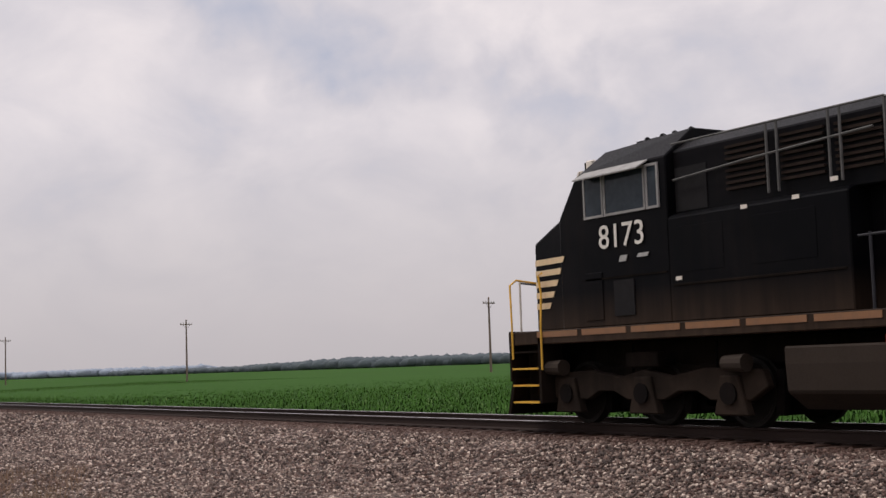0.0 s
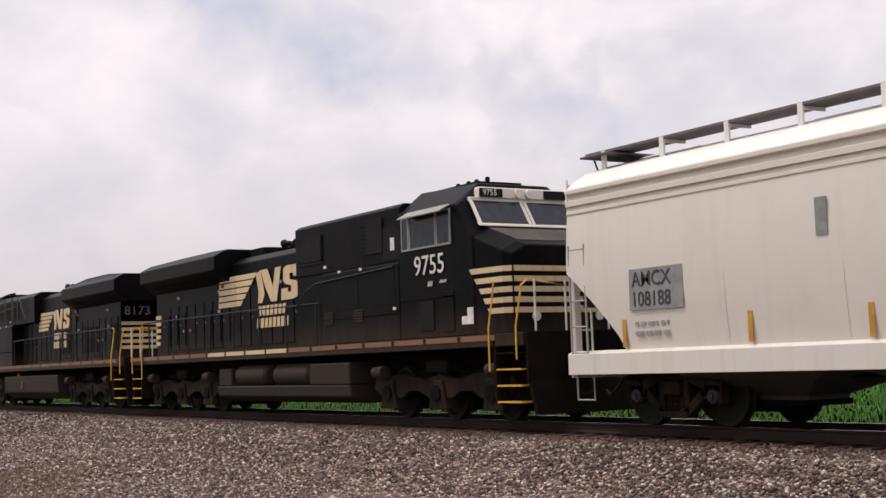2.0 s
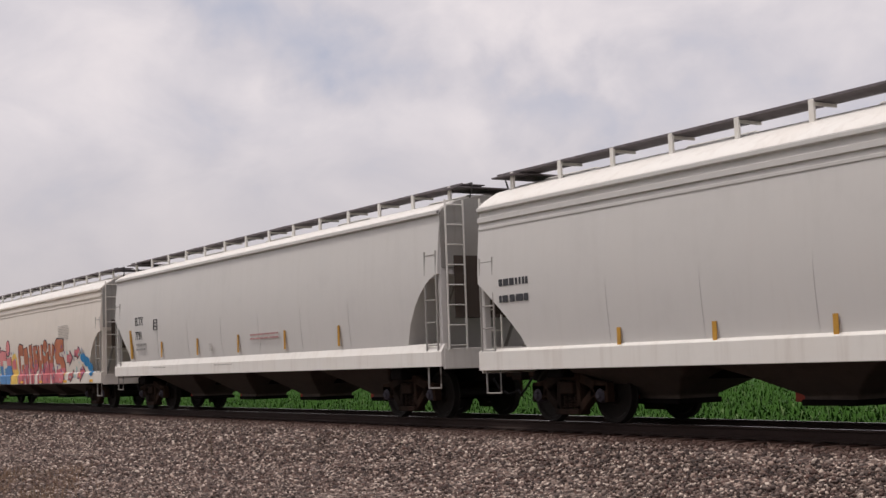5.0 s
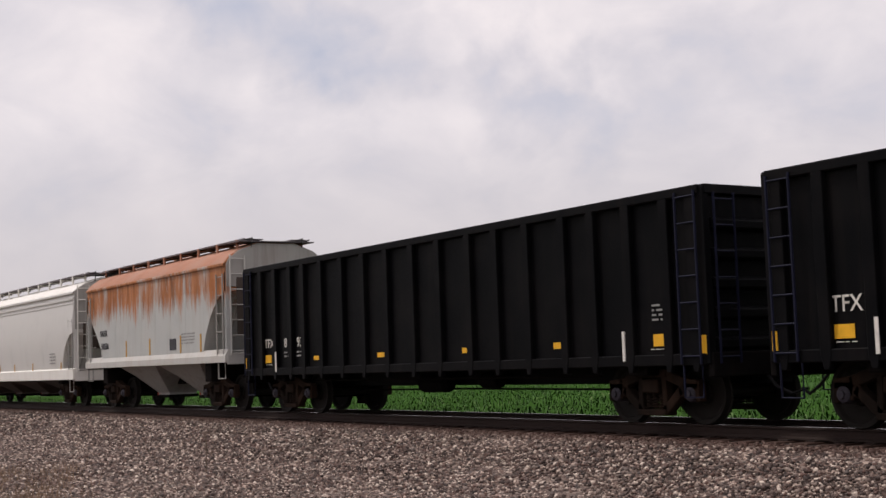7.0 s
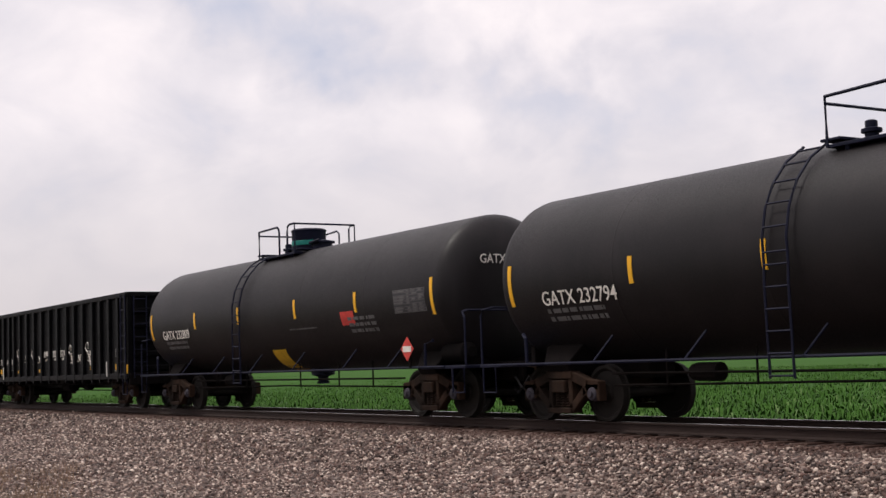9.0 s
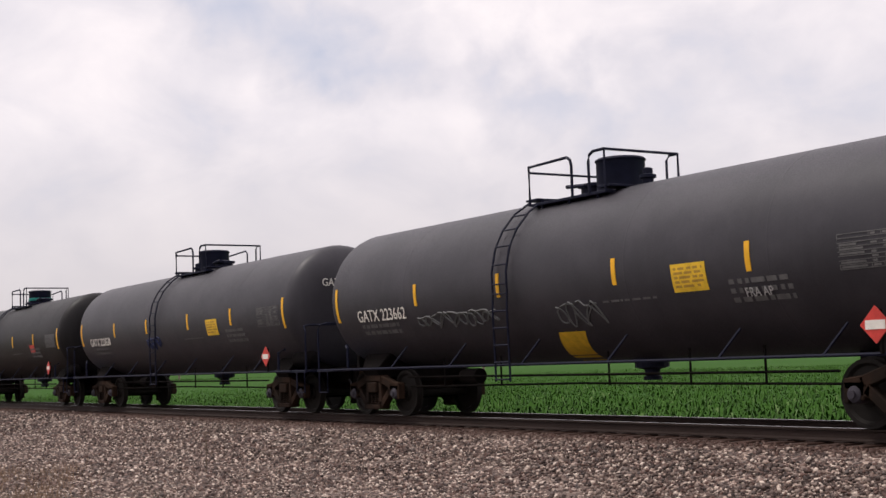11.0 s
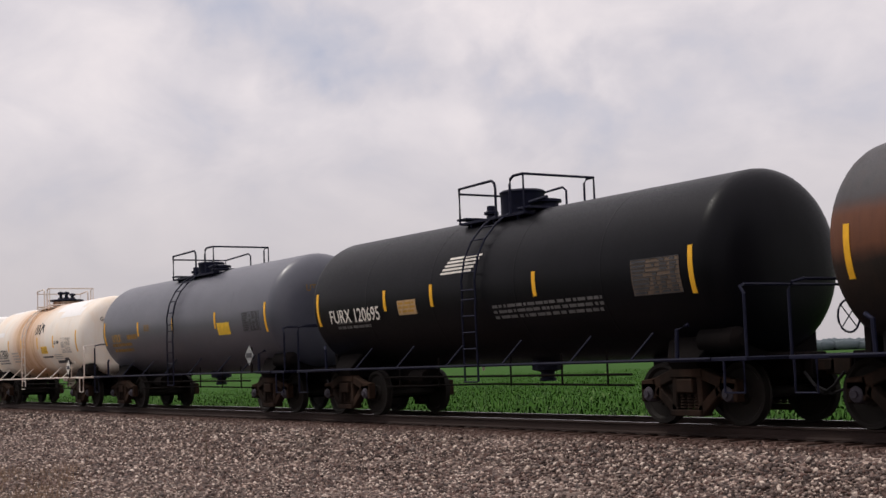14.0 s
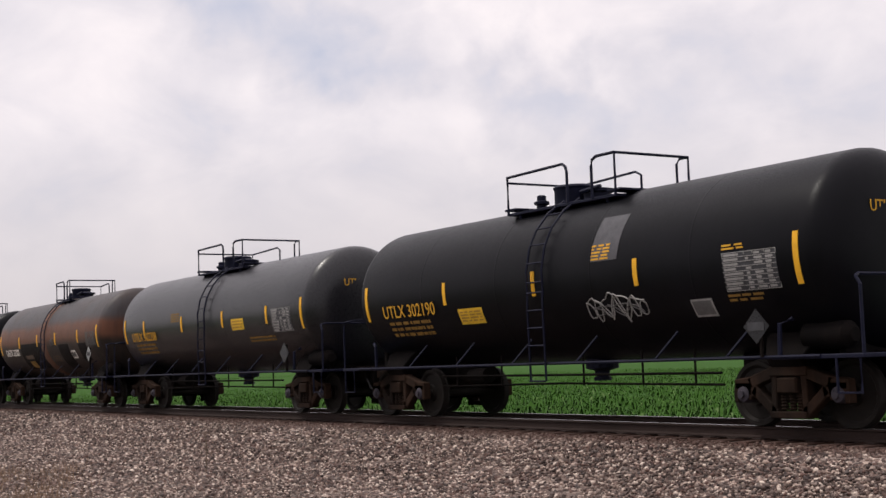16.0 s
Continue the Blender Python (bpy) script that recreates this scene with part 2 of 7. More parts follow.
M["pole"] = paint("weathered_pole", (0.20, 0.15, 0.12), 0.9, (0.1, 0.08, 0.07), 0.5, 0.4)
M["patch"] = plain("grey_patch_paint", (0.27, 0.275, 0.27), 0.6)
M["pink"] = plain("faded_red_print", (0.45, 0.25, 0.24), 0.7)
M["hop_end_pale"] = paint("pale_sill", (0.52, 0.50, 0.47), 0.6, (0.3, 0.22, 0.17), 0.35, 0.3, 0.12)
M["teal"] = plain("teal_band", (0.02, 0.20, 0.17), 0.5)
M["blue_spray"] = plain("blue_spray", (0.035, 0.045, 0.11), 0.6)
M["letter_faint"] = plain("faint_spray", (0.12, 0.12, 0.12), 0.8)
M["letter_ochre"] = plain("ochre_lettering", (0.62, 0.33, 0.03), 0.6)
M["letter_ochre_dim"] = plain("dim_ochre_lettering", (0.26, 0.15, 0.04), 0.7)
M["tank_ochre"] = plain("faded_yellow", (0.42, 0.24, 0.05), 0.6)
M["rust_dome"] = paint("rusty_white_dome", (0.60, 0.48, 0.38), 0.6, (0.36, 0.12, 0.05), 0.9, 0.6, 0.2)
M["rust_dark"] = paint("dark_rust_stain", (0.15, 0.068, 0.04), 0.7, (0.07, 0.035, 0.025), 0.6, 0.4, 0.3)
M["white_fresh"] = plain("fresh_white_paint", (0.82, 0.80, 0.78), 0.45, vary=0.06)
M["tank_greyblack"] = paint("tank_greyish_black", (0.0080, 0.0076, 0.0100), 0.33, (0.022, 0.019, 0.022), 0.3, 0.2, 0.2, spec=0.42)
M["dry_grass"] = plain("dry_grass", (0.25, 0.165, 0.105), 0.9, vary=0.5, scale=1.5)
M["m_pink"] = plain("pink_spray", (0.66, 0.24, 0.24), 0.6, vary=0.15, scale=1.5)
M["m_blue"] = plain("blue_spray_paint", (0.10, 0.24, 0.47), 0.6, vary=0.15, scale=1.5)
M["m_orange"] = plain("brick_orange_spray", (0.46, 0.16, 0.085), 0.6, vary=0.3, scale=1.2)
M["m_rose"] = plain("rose_spray", (0.58, 0.17, 0.19), 0.6, vary=0.3, scale=1.2)
M["m_line"] = plain("dark_spray_outline", (0.035, 0.022, 0.04), 0.6)
M["m_cyan"] = plain("cyan_spray", (0.30, 0.55, 0.55), 0.6)
M["m_yellow"] = plain("yellow_spray", (0.78, 0.52, 0.13), 0.6)
M["m_purple"] = plain("purple_spray", (0.20, 0.10, 0.26), 0.6)
M["m_deepblue"] = plain("bright_blue_spray", (0.03, 0.20, 0.42), 0.6)
M["dry_grass_dark"] = plain("dry_stem", (0.12, 0.085, 0.055), 0.9)
M["print_faint"] = plain("faded_print", (0.42, 0.39, 0.36), 0.7)
M["loco_truck"] = paint("dusty_truck_frame", (0.017, 0.0125, 0.010), 0.85, (0.045, 0.031, 0.023), 0.7, 0.3, spec=0.06)
M["grille_brown"] = plain("brown_grille", (0.022, 0.014, 0.011), 0.9)
M["reflector_dull"] = plain("dull_orange_reflector", (0.50, 0.27, 0.05), 0.6)
M["tan_decal"] = plain("faded_tan_decal", (0.45, 0.30, 0.16), 0.7)
M["tan_dim"] = plain("weathered_tan_panel", (0.13, 0.095, 0.07), 0.8)
M["patch_dark"] = plain("dark_grey_patch_paint", (0.085, 0.083, 0.09), 0.55)
M["hop_sill"] = paint("cream_sill", (0.70, 0.65, 0.59), 0.5, (0.42, 0.33, 0.25), 0.3, 0.25, 0.10)
M["print_dim"] = plain("dim_stencil_print", (0.13, 0.125, 0.125), 0.7)
M["print_pale"] = plain("worn_white_print", (0.38, 0.37, 0.36), 0.7)


# ---- mesh helpers ----
def quads(bm, rings, close=True, cap=True):
    """Skin between rings of points of equal length."""
    vs = [[bm.verts.new(p) for p in r] for r in rings]
    k = len(vs[0])
    for a, b in zip(vs, vs[1:]):
        for i in range(k if close else k - 1):
            j = (i + 1) % k
            bm.faces.new((a[i], a[j], b[j], b[i]))
    if cap and close:
        bm.faces.new(vs[0][::-1])
        bm.faces.new(vs[-1])
    return bm


def box(bm, x0, x1, y0, y1, z0, z1):
    quads(bm, [[(x, y0, z0), (x, y1, z0), (x, y1, z1), (x, y0, z1)] for x in (x0, x1)])
    return bm


def prism_x(bm, pts, x0, x1):
    """A (y, z) outline drawn out along x."""
    return quads(bm, [[(x, y, z) for y, z in pts] for x in (x0, x1)])


def prism_y(bm, pts, y0, y1):
    """An (x, z) outline drawn out along y."""
    return quads(bm, [[(x, y, z) for x, z in pts] for y in (y0, y1)])


def rod(bm, pts, r, seg=6):
    """A pipe along a line of points."""
    pts = [Vector(p) for p in pts]
    rings = []
    for i, p in enumerate(pts):
        d = (pts[min(i + 1, len(pts) - 1)] - pts[max(i - 1, 0)]).normalized()
        u = d.orthogonal().normalized() if abs(d.z) > 0.9 else d.cross(Vector((0, 0, 1))).normalized()
        if abs(d.z) > 0.9:
            u = d.cross(Vector((1, 0, 0))).normalized()
        v = d.cross(u)
        rings.append([p + (u * math.cos(2 * math.pi * k / seg) + v * math.sin(2 * math.pi * k / seg)) * r for k in range(seg)])
    return quads(bm, rings)


def beam(bm, a, b, w, h):
    """A straight bar of section w (across, y) by h from a to b in the xz plane."""
    a, b = Vector(a), Vector(b)
    d = (b - a).normalized()
    up = Vector((0, 1, 0)).cross(d).normalized() * (h / 2)
    s = Vector((0, w / 2, 0))
    return quads(bm, [[p - s - up, p + s - up, p + s + up, p - s + up] for p in (a, b)])


def lathe(bm, profile, centre, axis="z", seg=24):
    """(radius, along) pairs turned round an axis through centre."""
    rings = []
    for r, h in profile:
        ring = []
        for k in range(seg):
            c, s = math.cos(2 * math.pi * k / seg) * r, math.sin(2 * math.pi * k / seg) * r
            q = {"z": (c, s, h), "x": (h, c, s), "y": (s, h, c)}[axis]
            ring.append(Vector(centre) + Vector(q))
        rings.append(ring)
    return quads(bm, rings)


def bev(bm, w=0.02, seg=1):
    bmesh.ops.remove_doubles(bm, verts=bm.verts, dist=1e-5)
    edges = [e for e in bm.edges if len(e.link_faces) == 2 and e.calc_face_angle(0) > 0.6]
    bmesh.ops.bevel(bm, geom=edges, offset=w, segments=seg, affect="EDGES", clamp_overlap=True)
    return bm


def to_mesh(name, bm, material, smooth=False):
    me = bpy.data.meshes.new(name)
    bmesh.ops.recalc_face_normals(bm, faces=bm.faces)
    bm.to_mesh(me)
    bm.free()
    for mt in (material if isinstance(material, (list, tuple)) else [material]):
        me.materials.append(mt)
    if smooth:
        me.polygons.foreach_set("use_smooth", [True] * len(me.polygons))
        me.set_sharp_from_angle(angle=radians(35))
    return me


def part(name, bm, material, parent, label="", smooth=False, at=None):
    ob = new(name, to_mesh(name, bm, material, smooth))
    ob.parent = parent
    if at is not None:
        ob.matrix_basis = at
    if label:
        ob["label"] = label
    return ob


def thing(name, label, category, group="", where=(0, 0, 0)):
    ob = new(name)
    ob.empty_display_size = 0.3
    ob.location = where
    return tagged(ob, label, category, group)


def B():
    return bmesh.new()


TEXTS = []


def letters(name, body, size, material, parent, at, label="", align="LEFT", width=1.0, skew=0.0):
    """Lettering that lies on a side: local x runs along the writing, local y up. Turned to mesh at the end."""
    cu = bpy.data.curves.new(name, "FONT")
    cu.body, cu.size, cu.align_x, cu.shear = body, size, align, skew
    cu.extrude, cu.resolution_u, cu.offset = 0.003, 3, size * 0.004
    cu.materials.append(material)
    ob = new(name, cu)
    ob.parent = parent
    ob.matrix_basis = at @ Matrix.Diagonal((width, 1, 1, 1))
    if label:
        ob["label"] = label
    TEXTS.append(ob)
    return ob


def side_at(x, y, z, lean=0.0):
    """A pose on the side that faces -y: writing runs towards +x."""
    return pose(x, y, z, 90 + lean, 0, 0)


def bars(name, x0, x1, z0, z1, rows, material, parent, y, rnd=None, fill=0.42):
    """Small print too fine to read: rows of short bars."""
    r = random.Random(rnd or 3)
    bm = B()
    h = (z1 - z0) / rows
    for k in range(rows):
        zz = z1 - (k + 0.5) * h
        x = x0
        while x < x1 - 0.03:
            w = min(r.uniform(0.05, 0.22) * max(1.0, (x1 - x0) / 1.2), x1 - x)
            ya, yb = (y(zz) if callable(y) else y), None
            box(bm, x, x + w, ya - 0.004, ya + 0.004, zz - h * fill / 2, zz + h * fill / 2)
            x += w + r.uniform(0.03, 0.07)
    return tagged(part(name, bm, material, parent), kind="stuff")


# ---- ground, field, track ----
GROUND_Z = -0.9


def ballast_z(y):
    """Height of the stone bed and the shoulder on the camera's side."""
    return float(np.interp(y, [-40, -12.5, -8.0, -4.6, -2.3, -1.4, 1.4, 2.3, 4.0, 60], [-0.95, -0.92, -0.84, -0.70, -0.27, -0.23, -0.23, -0.27, -0.88, -0.9]))


def ground_material():
    m, n, l, b = mat_base("field_soil")
    tc = n.new("ShaderNodeTexCoord")
    co = tc.outputs["Object"]
    t1, t2 = noise_tex(n, l, co, 0.05, 6), noise_tex(n, l, co, 2.5, 6)
    c = mixed(n, l, ramp_of(n, l, t1, 0.35, 0.65), (0.018, 0.048, 0.008), (0.028, 0.07, 0.012))
    c = mixed(n, l, ramp_of(n, l, t2, 0.4, 0.8), c, (0.045, 0.05, 0.02))
    l.new(c, b.inputs["Base Color"])
    b.inputs["Roughness"].default_value = 0.95
    b.inputs["Specular IOR Level"].default_value = 0.03
    return m


def stone_colour(n, l, value):
    r = n.new("ShaderNodeValToRGB")
    e = r.color_ramp.elements
    e[0].position, e[0].color = 0.0, (0.024, 0.015, 0.013, 1)
    e[1].position, e[1].color = 1.0, (0.67, 0.56, 0.47, 1)
    for p, c in ((0.30, (0.060, 0.036, 0.029, 1)), (0.45, (0.115, 0.062, 0.048, 1)), (0.55, (0.095, 0.076, 0.068, 1)), (0.68, (0.180, 0.116, 0.093, 1)),
                 (0.80, (0.22, 0.172, 0.146, 1)), (0.90, (0.40, 0.30, 0.245, 1))):
        r.color_ramp.elements.new(p).color = c
    l.new(value, r.inputs[0])
    return r.outputs[0]


def rust_and_dark_tint(n, l, co, col):
    """Brake dust and rust that the trains shed, red-brown out past the tie ends; near black between the rails."""
    sp = n.new("ShaderNodeSeparateXYZ")
    l.new(co, sp.inputs[0])
    wob = n.new("ShaderNodeMath")
    wob.operation = "MULTIPLY_ADD"
    l.new(noise_tex(n, l, co, 1.6, 6, 0.7), wob.inputs[0])
    wob.inputs[1].default_value = 1.1
    l.new(sp.outputs[1], wob.inputs[2])
    col = mixed(n, l, ramp_of(n, l, wob.outputs[0], -1.75, -1.05, 0.0, 0.85), col, (0.060, 0.026, 0.017))
    # near black from the near rail on across the bed
    return mixed(n, l, ramp_of(n, l, wob.outputs[0], -0.9, -0.35, 0.0, 0.9), col, (0.016, 0.011, 0.009))


def bed_material():
    m, n, l, b = mat_base("crushed_stone_bed")
    tc = n.new("ShaderNodeTexCoord")
    co = tc.outputs["Object"]
    v = n.new("ShaderNodeTexVoronoi")
    v.inputs["Scale"].default_value = 17.0
    l.new(co, v.inputs["Vector"])
    sp = n.new("ShaderNodeSeparateColor")
    l.new(v.outputs["Color"], sp.inputs[0])
    c = stone_colour(n, l, sp.outputs[0])
    patch = noise_tex(n, l, co, 0.35, 5)
    c = mixed(n, l, ramp_of(n, l, patch, 0.45, 0.75, 0, 0.5), c, (0.10, 0.072, 0.056))
    c = rust_and_dark_tint(n, l, co, c)
    l.new(c, b.inputs["Base Color"])
    b.inputs["Roughness"].default_value = 0.9
    bp = n.new("ShaderNodeBump")
    bp.inputs["Strength"].default_value, bp.inputs["Distance"].default_value = 1.0, 0.03
    bp.invert = True
    l.new(v.outputs["Distance"], bp.inputs["Height"])
    l.new(bp.outputs[0], b.inputs["Normal"])
    return m


def island_material(name, dull):
    m, n, l, b = mat_base(name)
    g = n.new("ShaderNodeNewGeometry")
    tc = n.new("ShaderNodeTexCoord")
    c = stone_colour(n, l, g.outputs["Random Per Island"])
    t = noise_tex(n, l, tc.outputs["Object"], 0.35, 5)
    c = mixed(n, l, ramp_of(n, l, t, 0.5, 0.75, 0, 0.3), c, dull)
    t2 = noise_tex(n, l, tc.outputs["Object"], 60, 3)
    c = mixed(n, l, ramp_of(n, l, t2, 0.5, 0.8, 0, 0.3), c, (0.10, 0.075, 0.062))
    c = rust_and_dark_tint(n, l, tc.outputs["Object"], c)
    l.new(c, b.inputs["Base Color"])
    b.inputs["Roughness"].default_value = 0.85
    return m


def leaf_material(name, a, b_col, dry=None, pale=None):
    m, n, l, b = mat_base(name)
    g = n.new("ShaderNodeNewGeometry")
    c = mixed(n, l, g.outputs["Random Per Island"], a, b_col)
    if pale:                                 # a few blades coloured pale, the sky's glint put into their colour
        c = mixed(n, l, ramp_of(n, l, g.outputs["Random Per Island"], 0.94, 0.96), c, pale)
    tc = n.new("ShaderNodeTexCoord")
    t = noise_tex(n, l, tc.outputs["Object"], 0.12, 4)
    c = mixed(n, l, ramp_of(n, l, t, 0.4, 0.7, 0, 0.5), c, dry or tuple(x * 0.7 for x in a))
    l.new(c, b.inputs["Base Color"])
    b.inputs["Roughness"].default_value = 0.7
    b.inputs["Specular IOR Level"].default_value = 0.06
    return m


def mesh_from(name, verts, faces, material):
    """Many equal faces at once: verts (n, 3), faces (m, k)."""
    verts, faces = np.asarray(verts, np.float32), np.asarray(faces, np.int32)
    me = bpy.data.meshes.new(name)
    me.vertices.add(len(verts))
    me.vertices.foreach_set("co", verts.ravel())
    k = faces.shape[1]
    me.loops.add(faces.size)
    me.loops.foreach_set("vertex_index", faces.ravel())
    me.polygons.add(len(faces))
    me.polygons.foreach_set("loop_start", np.arange(0, faces.size, k, dtype=np.int32))
    me.polygons.foreach_set("loop_total", np.full(len(faces), k, np.int32))
    me.materials.append(material)
    me.update(calc_edges=True)
    me.validate()
    return me


def build_ground():
    ys = [-4500, -1200, -300, -60, -40, -12.5, -8, 0, 4.0, 6, 60, 300, 1200, 4600]
    xs = [-4600, -1500, -500, -150, -60, 0, 60, 500, 4600]
    v = [(x, y, GROUND_Z - (0.05 if y < -8 else 0.0) if y != 0 else GROUND_Z) for x in xs for y in ys]
    k = len(ys)
    f = [(i * k + j, (i + 1) * k + j, (i + 1) * k + j + 1, i * k + j + 1) for i in range(len(xs) - 1) for j in range(k - 1)]
    tagged(new("ground", mesh_from("ground", v, f, ground_material())), "flat green farmland reaching the horizon", "ground", kind="structure")
    # stone bed
    rng = np.random.RandomState(4)
    prof = [-14.0, -12.5, -11, -9.5, -8, -7, -6, -5.2, -4.6, -4, -3.4, -2.9, -2.3, -1.8, -1.4, 0, 1.4, 2.3, 3.2, 4.0]
    xs = np.concatenate([np.linspace(-900, -110, 40), np.linspace(-100, 30, 131), np.linspace(50, 600, 20)])
    v = [(x, y, ballast_z(y) + (rng.uniform(-0.03, 0.03) if abs(y) > 1.5 and -13 < y < 3.9 else 0) - (0.1 if y in (-14.0, 4.0) else 0)) for x in xs for y in prof]
    k = len(prof)
    f = [(i * k + j, (i + 1) * k + j, (i + 1) * k + j + 1, i * k + j + 1) for i in range(len(xs) - 1) for j in range(k - 1)]
    bed = tagged(new("ballast_bed", mesh_from("ballast_bed", v, f, bed_material())), "grey and brown crushed stone track bed with sloping shoulder", "track bed", kind="structure")
    return bed


def build_stones(parent):
    """Loose stones on the shoulder: dense where the camera stands near."""
    rng = np.random.RandomState(7)
    base = np.array([(1, 0, -.2), (-.1, 1, .1), (-1, .1, -.1), (.1, -1, .15), (.45, .35, .75), (-.4, -.3, .8), (0, 0, -.9)])
    tris = np.array([(0, 1, 4), (1, 5, 4), (1, 2, 5), (2, 3, 5), (3, 4, 5), (3, 0, 4), (1, 0, 6), (2, 1, 6), (3, 2, 6), (0, 3, 6)])
    vs, fs, count = [], [], 0
    for x0, x1, n, lo, hi in ((-24, -6, 84000, 0.018, 0.038), (-42, -24, 56000, 0.022, 0.043), (-75, -42, 30000, 0.030, 0.055)):
        x = rng.uniform(x0, x1, n)
        y = rng.uniform(-11.5, -1.35, n) if x1 > -10 else rng.uniform(-12.5, -1.35, n)
        keep = (y + 15.43) > -x * 0.16                         # what the shoulder shows of itself
        x, y = x[keep], y[keep]
        z = np.interp(y, [-12.5, -8.0, -4.6, -2.3, -1.4], [-0.92, -0.84, -0.70, -0.27, -0.23])
        r = rng.uniform(lo, hi, len(x)) * rng.choice([0.8, 1.0, 1.25], len(x), p=[.4, .45, .15])
        a = rng.uniform(0, 2 * np.pi, len(x))
        sc = np.stack([rng.uniform(.8, 1.3, len(x)), rng.uniform(.7, 1.1, len(x)), rng.uniform(.6, 1.0, len(x))], 1)
        p = base[None] * sc[:, None] * (1 + rng.uniform(-.38, .38, (len(x), 7, 3)))
        tilt = rng.uniform(-.8, .8, len(x))
        py = p[..., 1] * np.cos(tilt)[:, None] - p[..., 2] * np.sin(tilt)[:, None]
        pz = p[..., 1] * np.sin(tilt)[:, None] + p[..., 2] * np.cos(tilt)[:, None]
        px = p[..., 0] * np.cos(a)[:, None] - py * np.sin(a)[:, None]
        py = p[..., 0] * np.sin(a)[:, None] + py * np.cos(a)[:, None]
        q = np.stack([px, py, pz], 2) * r[:, None, None] + np.stack([x, y, z + r * rng.uniform(.1, .7, len(x))], 1)[:, None]
        vs.append(q.reshape(-1, 3))
        fs.append((np.arange(len(x)) * 7)[:, None, None] + tris[None] + count)
        count += len(x) * 7
    me = mesh_from("loose_stones", np.concatenate(vs), np.concatenate([f.reshape(-1, 3) for f in fs]), island_material("ballast_stone", (0.11, 0.08, 0.062)))
    ob = new("loose_stones", me)
    tagged(ob, "angular grey, tan and brown ballast stones", "gravel", kind="stuff")


def build_crop():
    """Young corn: leafy plants in rows near the line, a rough leaf canopy beyond."""
    rng = np.random.RandomState(11)
    mat = leaf_material("corn_leaf", (0.032, 0.084, 0.012), (0.042, 0.100, 0.017), pale=(0.10, 0.16, 0.055))
    n = 84000
    u = rng.uniform(0, 1, n)
    y = 5.5 + 62 * u ** 1.35
    y = np.round(y / 0.76) * 0.76 + rng.normal(0, .06, n)
    x = -1 - rng.uniform(0, 1, n) ** 1.5 * (120 + y * 1.6)
    h = rng.uniform(0.64, 0.84, n) * np.interp(y, [5, 8, 20], [0.75, 0.95, 1.0])
    vs, fs, c = [], [], 0
    for k in range(4):
        a = rng.uniform(0, 2 * np.pi, n)
        reach = rng.uniform(.12, .32, n)
        w = rng.uniform(.018, .034, n)
        dx, dy = np.cos(a), np.sin(a)
        z0, z1, z2 = h * rng.uniform(.15, .5, n), h * rng.uniform(.75, 1.05, n), h * rng.uniform(.6, .95, n)
        rows = []
        for f, zz, ww in ((0.05, z0, 1.0), (0.55, z1, 1.0), (1.0, z2, 0.1)):
            cx, cy = x + dx * reach * f, y + dy * reach * f
            rows += [np.stack([cx - dy * w * ww, cy + dx * w * ww, GROUND_Z + zz], 1), np.stack([cx + dy * w * ww, cy - dx * w * ww, GROUND_Z + zz], 1)]
        vs.append(np.stack(rows, 1).reshape(-1, 3))
        i = (np.arange(n) * 6)[:, None] + c
        fs += [i + np.array([0, 1, 3, 2]), i + np.array([2, 3, 5, 4])]
        c += n * 6
    tagged(new("corn_plants", mesh_from("corn_plants", np.concatenate(vs), np.concatenate(fs), mat)), "young green corn plants in dense rows", "crop", kind="stuff")
    # canopy
    xs = np.concatenate([-np.geomspace(2600, 12, 150), [30, 120, 600]])
    ys = np.geomspace(7.6, 1900, 150)
    X, Y = np.meshgrid(xs, ys, indexing="ij")
    Z = GROUND_Z + np.interp(Y, [7, 14, 30], [0.62, 0.71, 0.76]) + rng.uniform(-.05, .05, X.shape) + 0.1 * np.sin(X * 0.05 + Y * 0.03)
    Z[:, 0] = GROUND_Z + 0.02
    v = np.stack([X, Y, Z], 2).reshape(-1, 3)
    k = len(ys)
    ii, jj = np.meshgrid(np.arange(len(xs) - 1), np.arange(k - 1), indexing="ij")
    i = (ii * k + jj).ravel()
    f = np.stack([i, i + k, i + k + 1, i + 1], 1)
    m, nn, l, b = mat_base("corn_canopy")
    tc = nn.new("ShaderNodeTexCoord")
    t = noise_tex(nn, l, tc.outputs["Object"], 1.3, 6, 0.7)
    t2 = noise_tex(nn, l, tc.outputs["Object"], 0.02, 4, 0.6)
    col = mixed(nn, l, ramp_of(nn, l, t, 0.35, 0.7), (0.030, 0.078, 0.013), (0.038, 0.090, 0.017))
    col = mixed(nn, l, ramp_of(nn, l, t2, 0.4, 0.65, 0, 0.4), col, (0.030, 0.076, 0.015))
    l.new(col, b.inputs["Base Color"])
    b.inputs["Roughness"].default_value = 0.9
    b.inputs["Specular IOR Level"].default_value = 0.03
    tagged(new("corn_canopy", mesh_from("corn_canopy", v, f, m)), "rough leafy top of a wide corn field", "crop", kind="stuff")


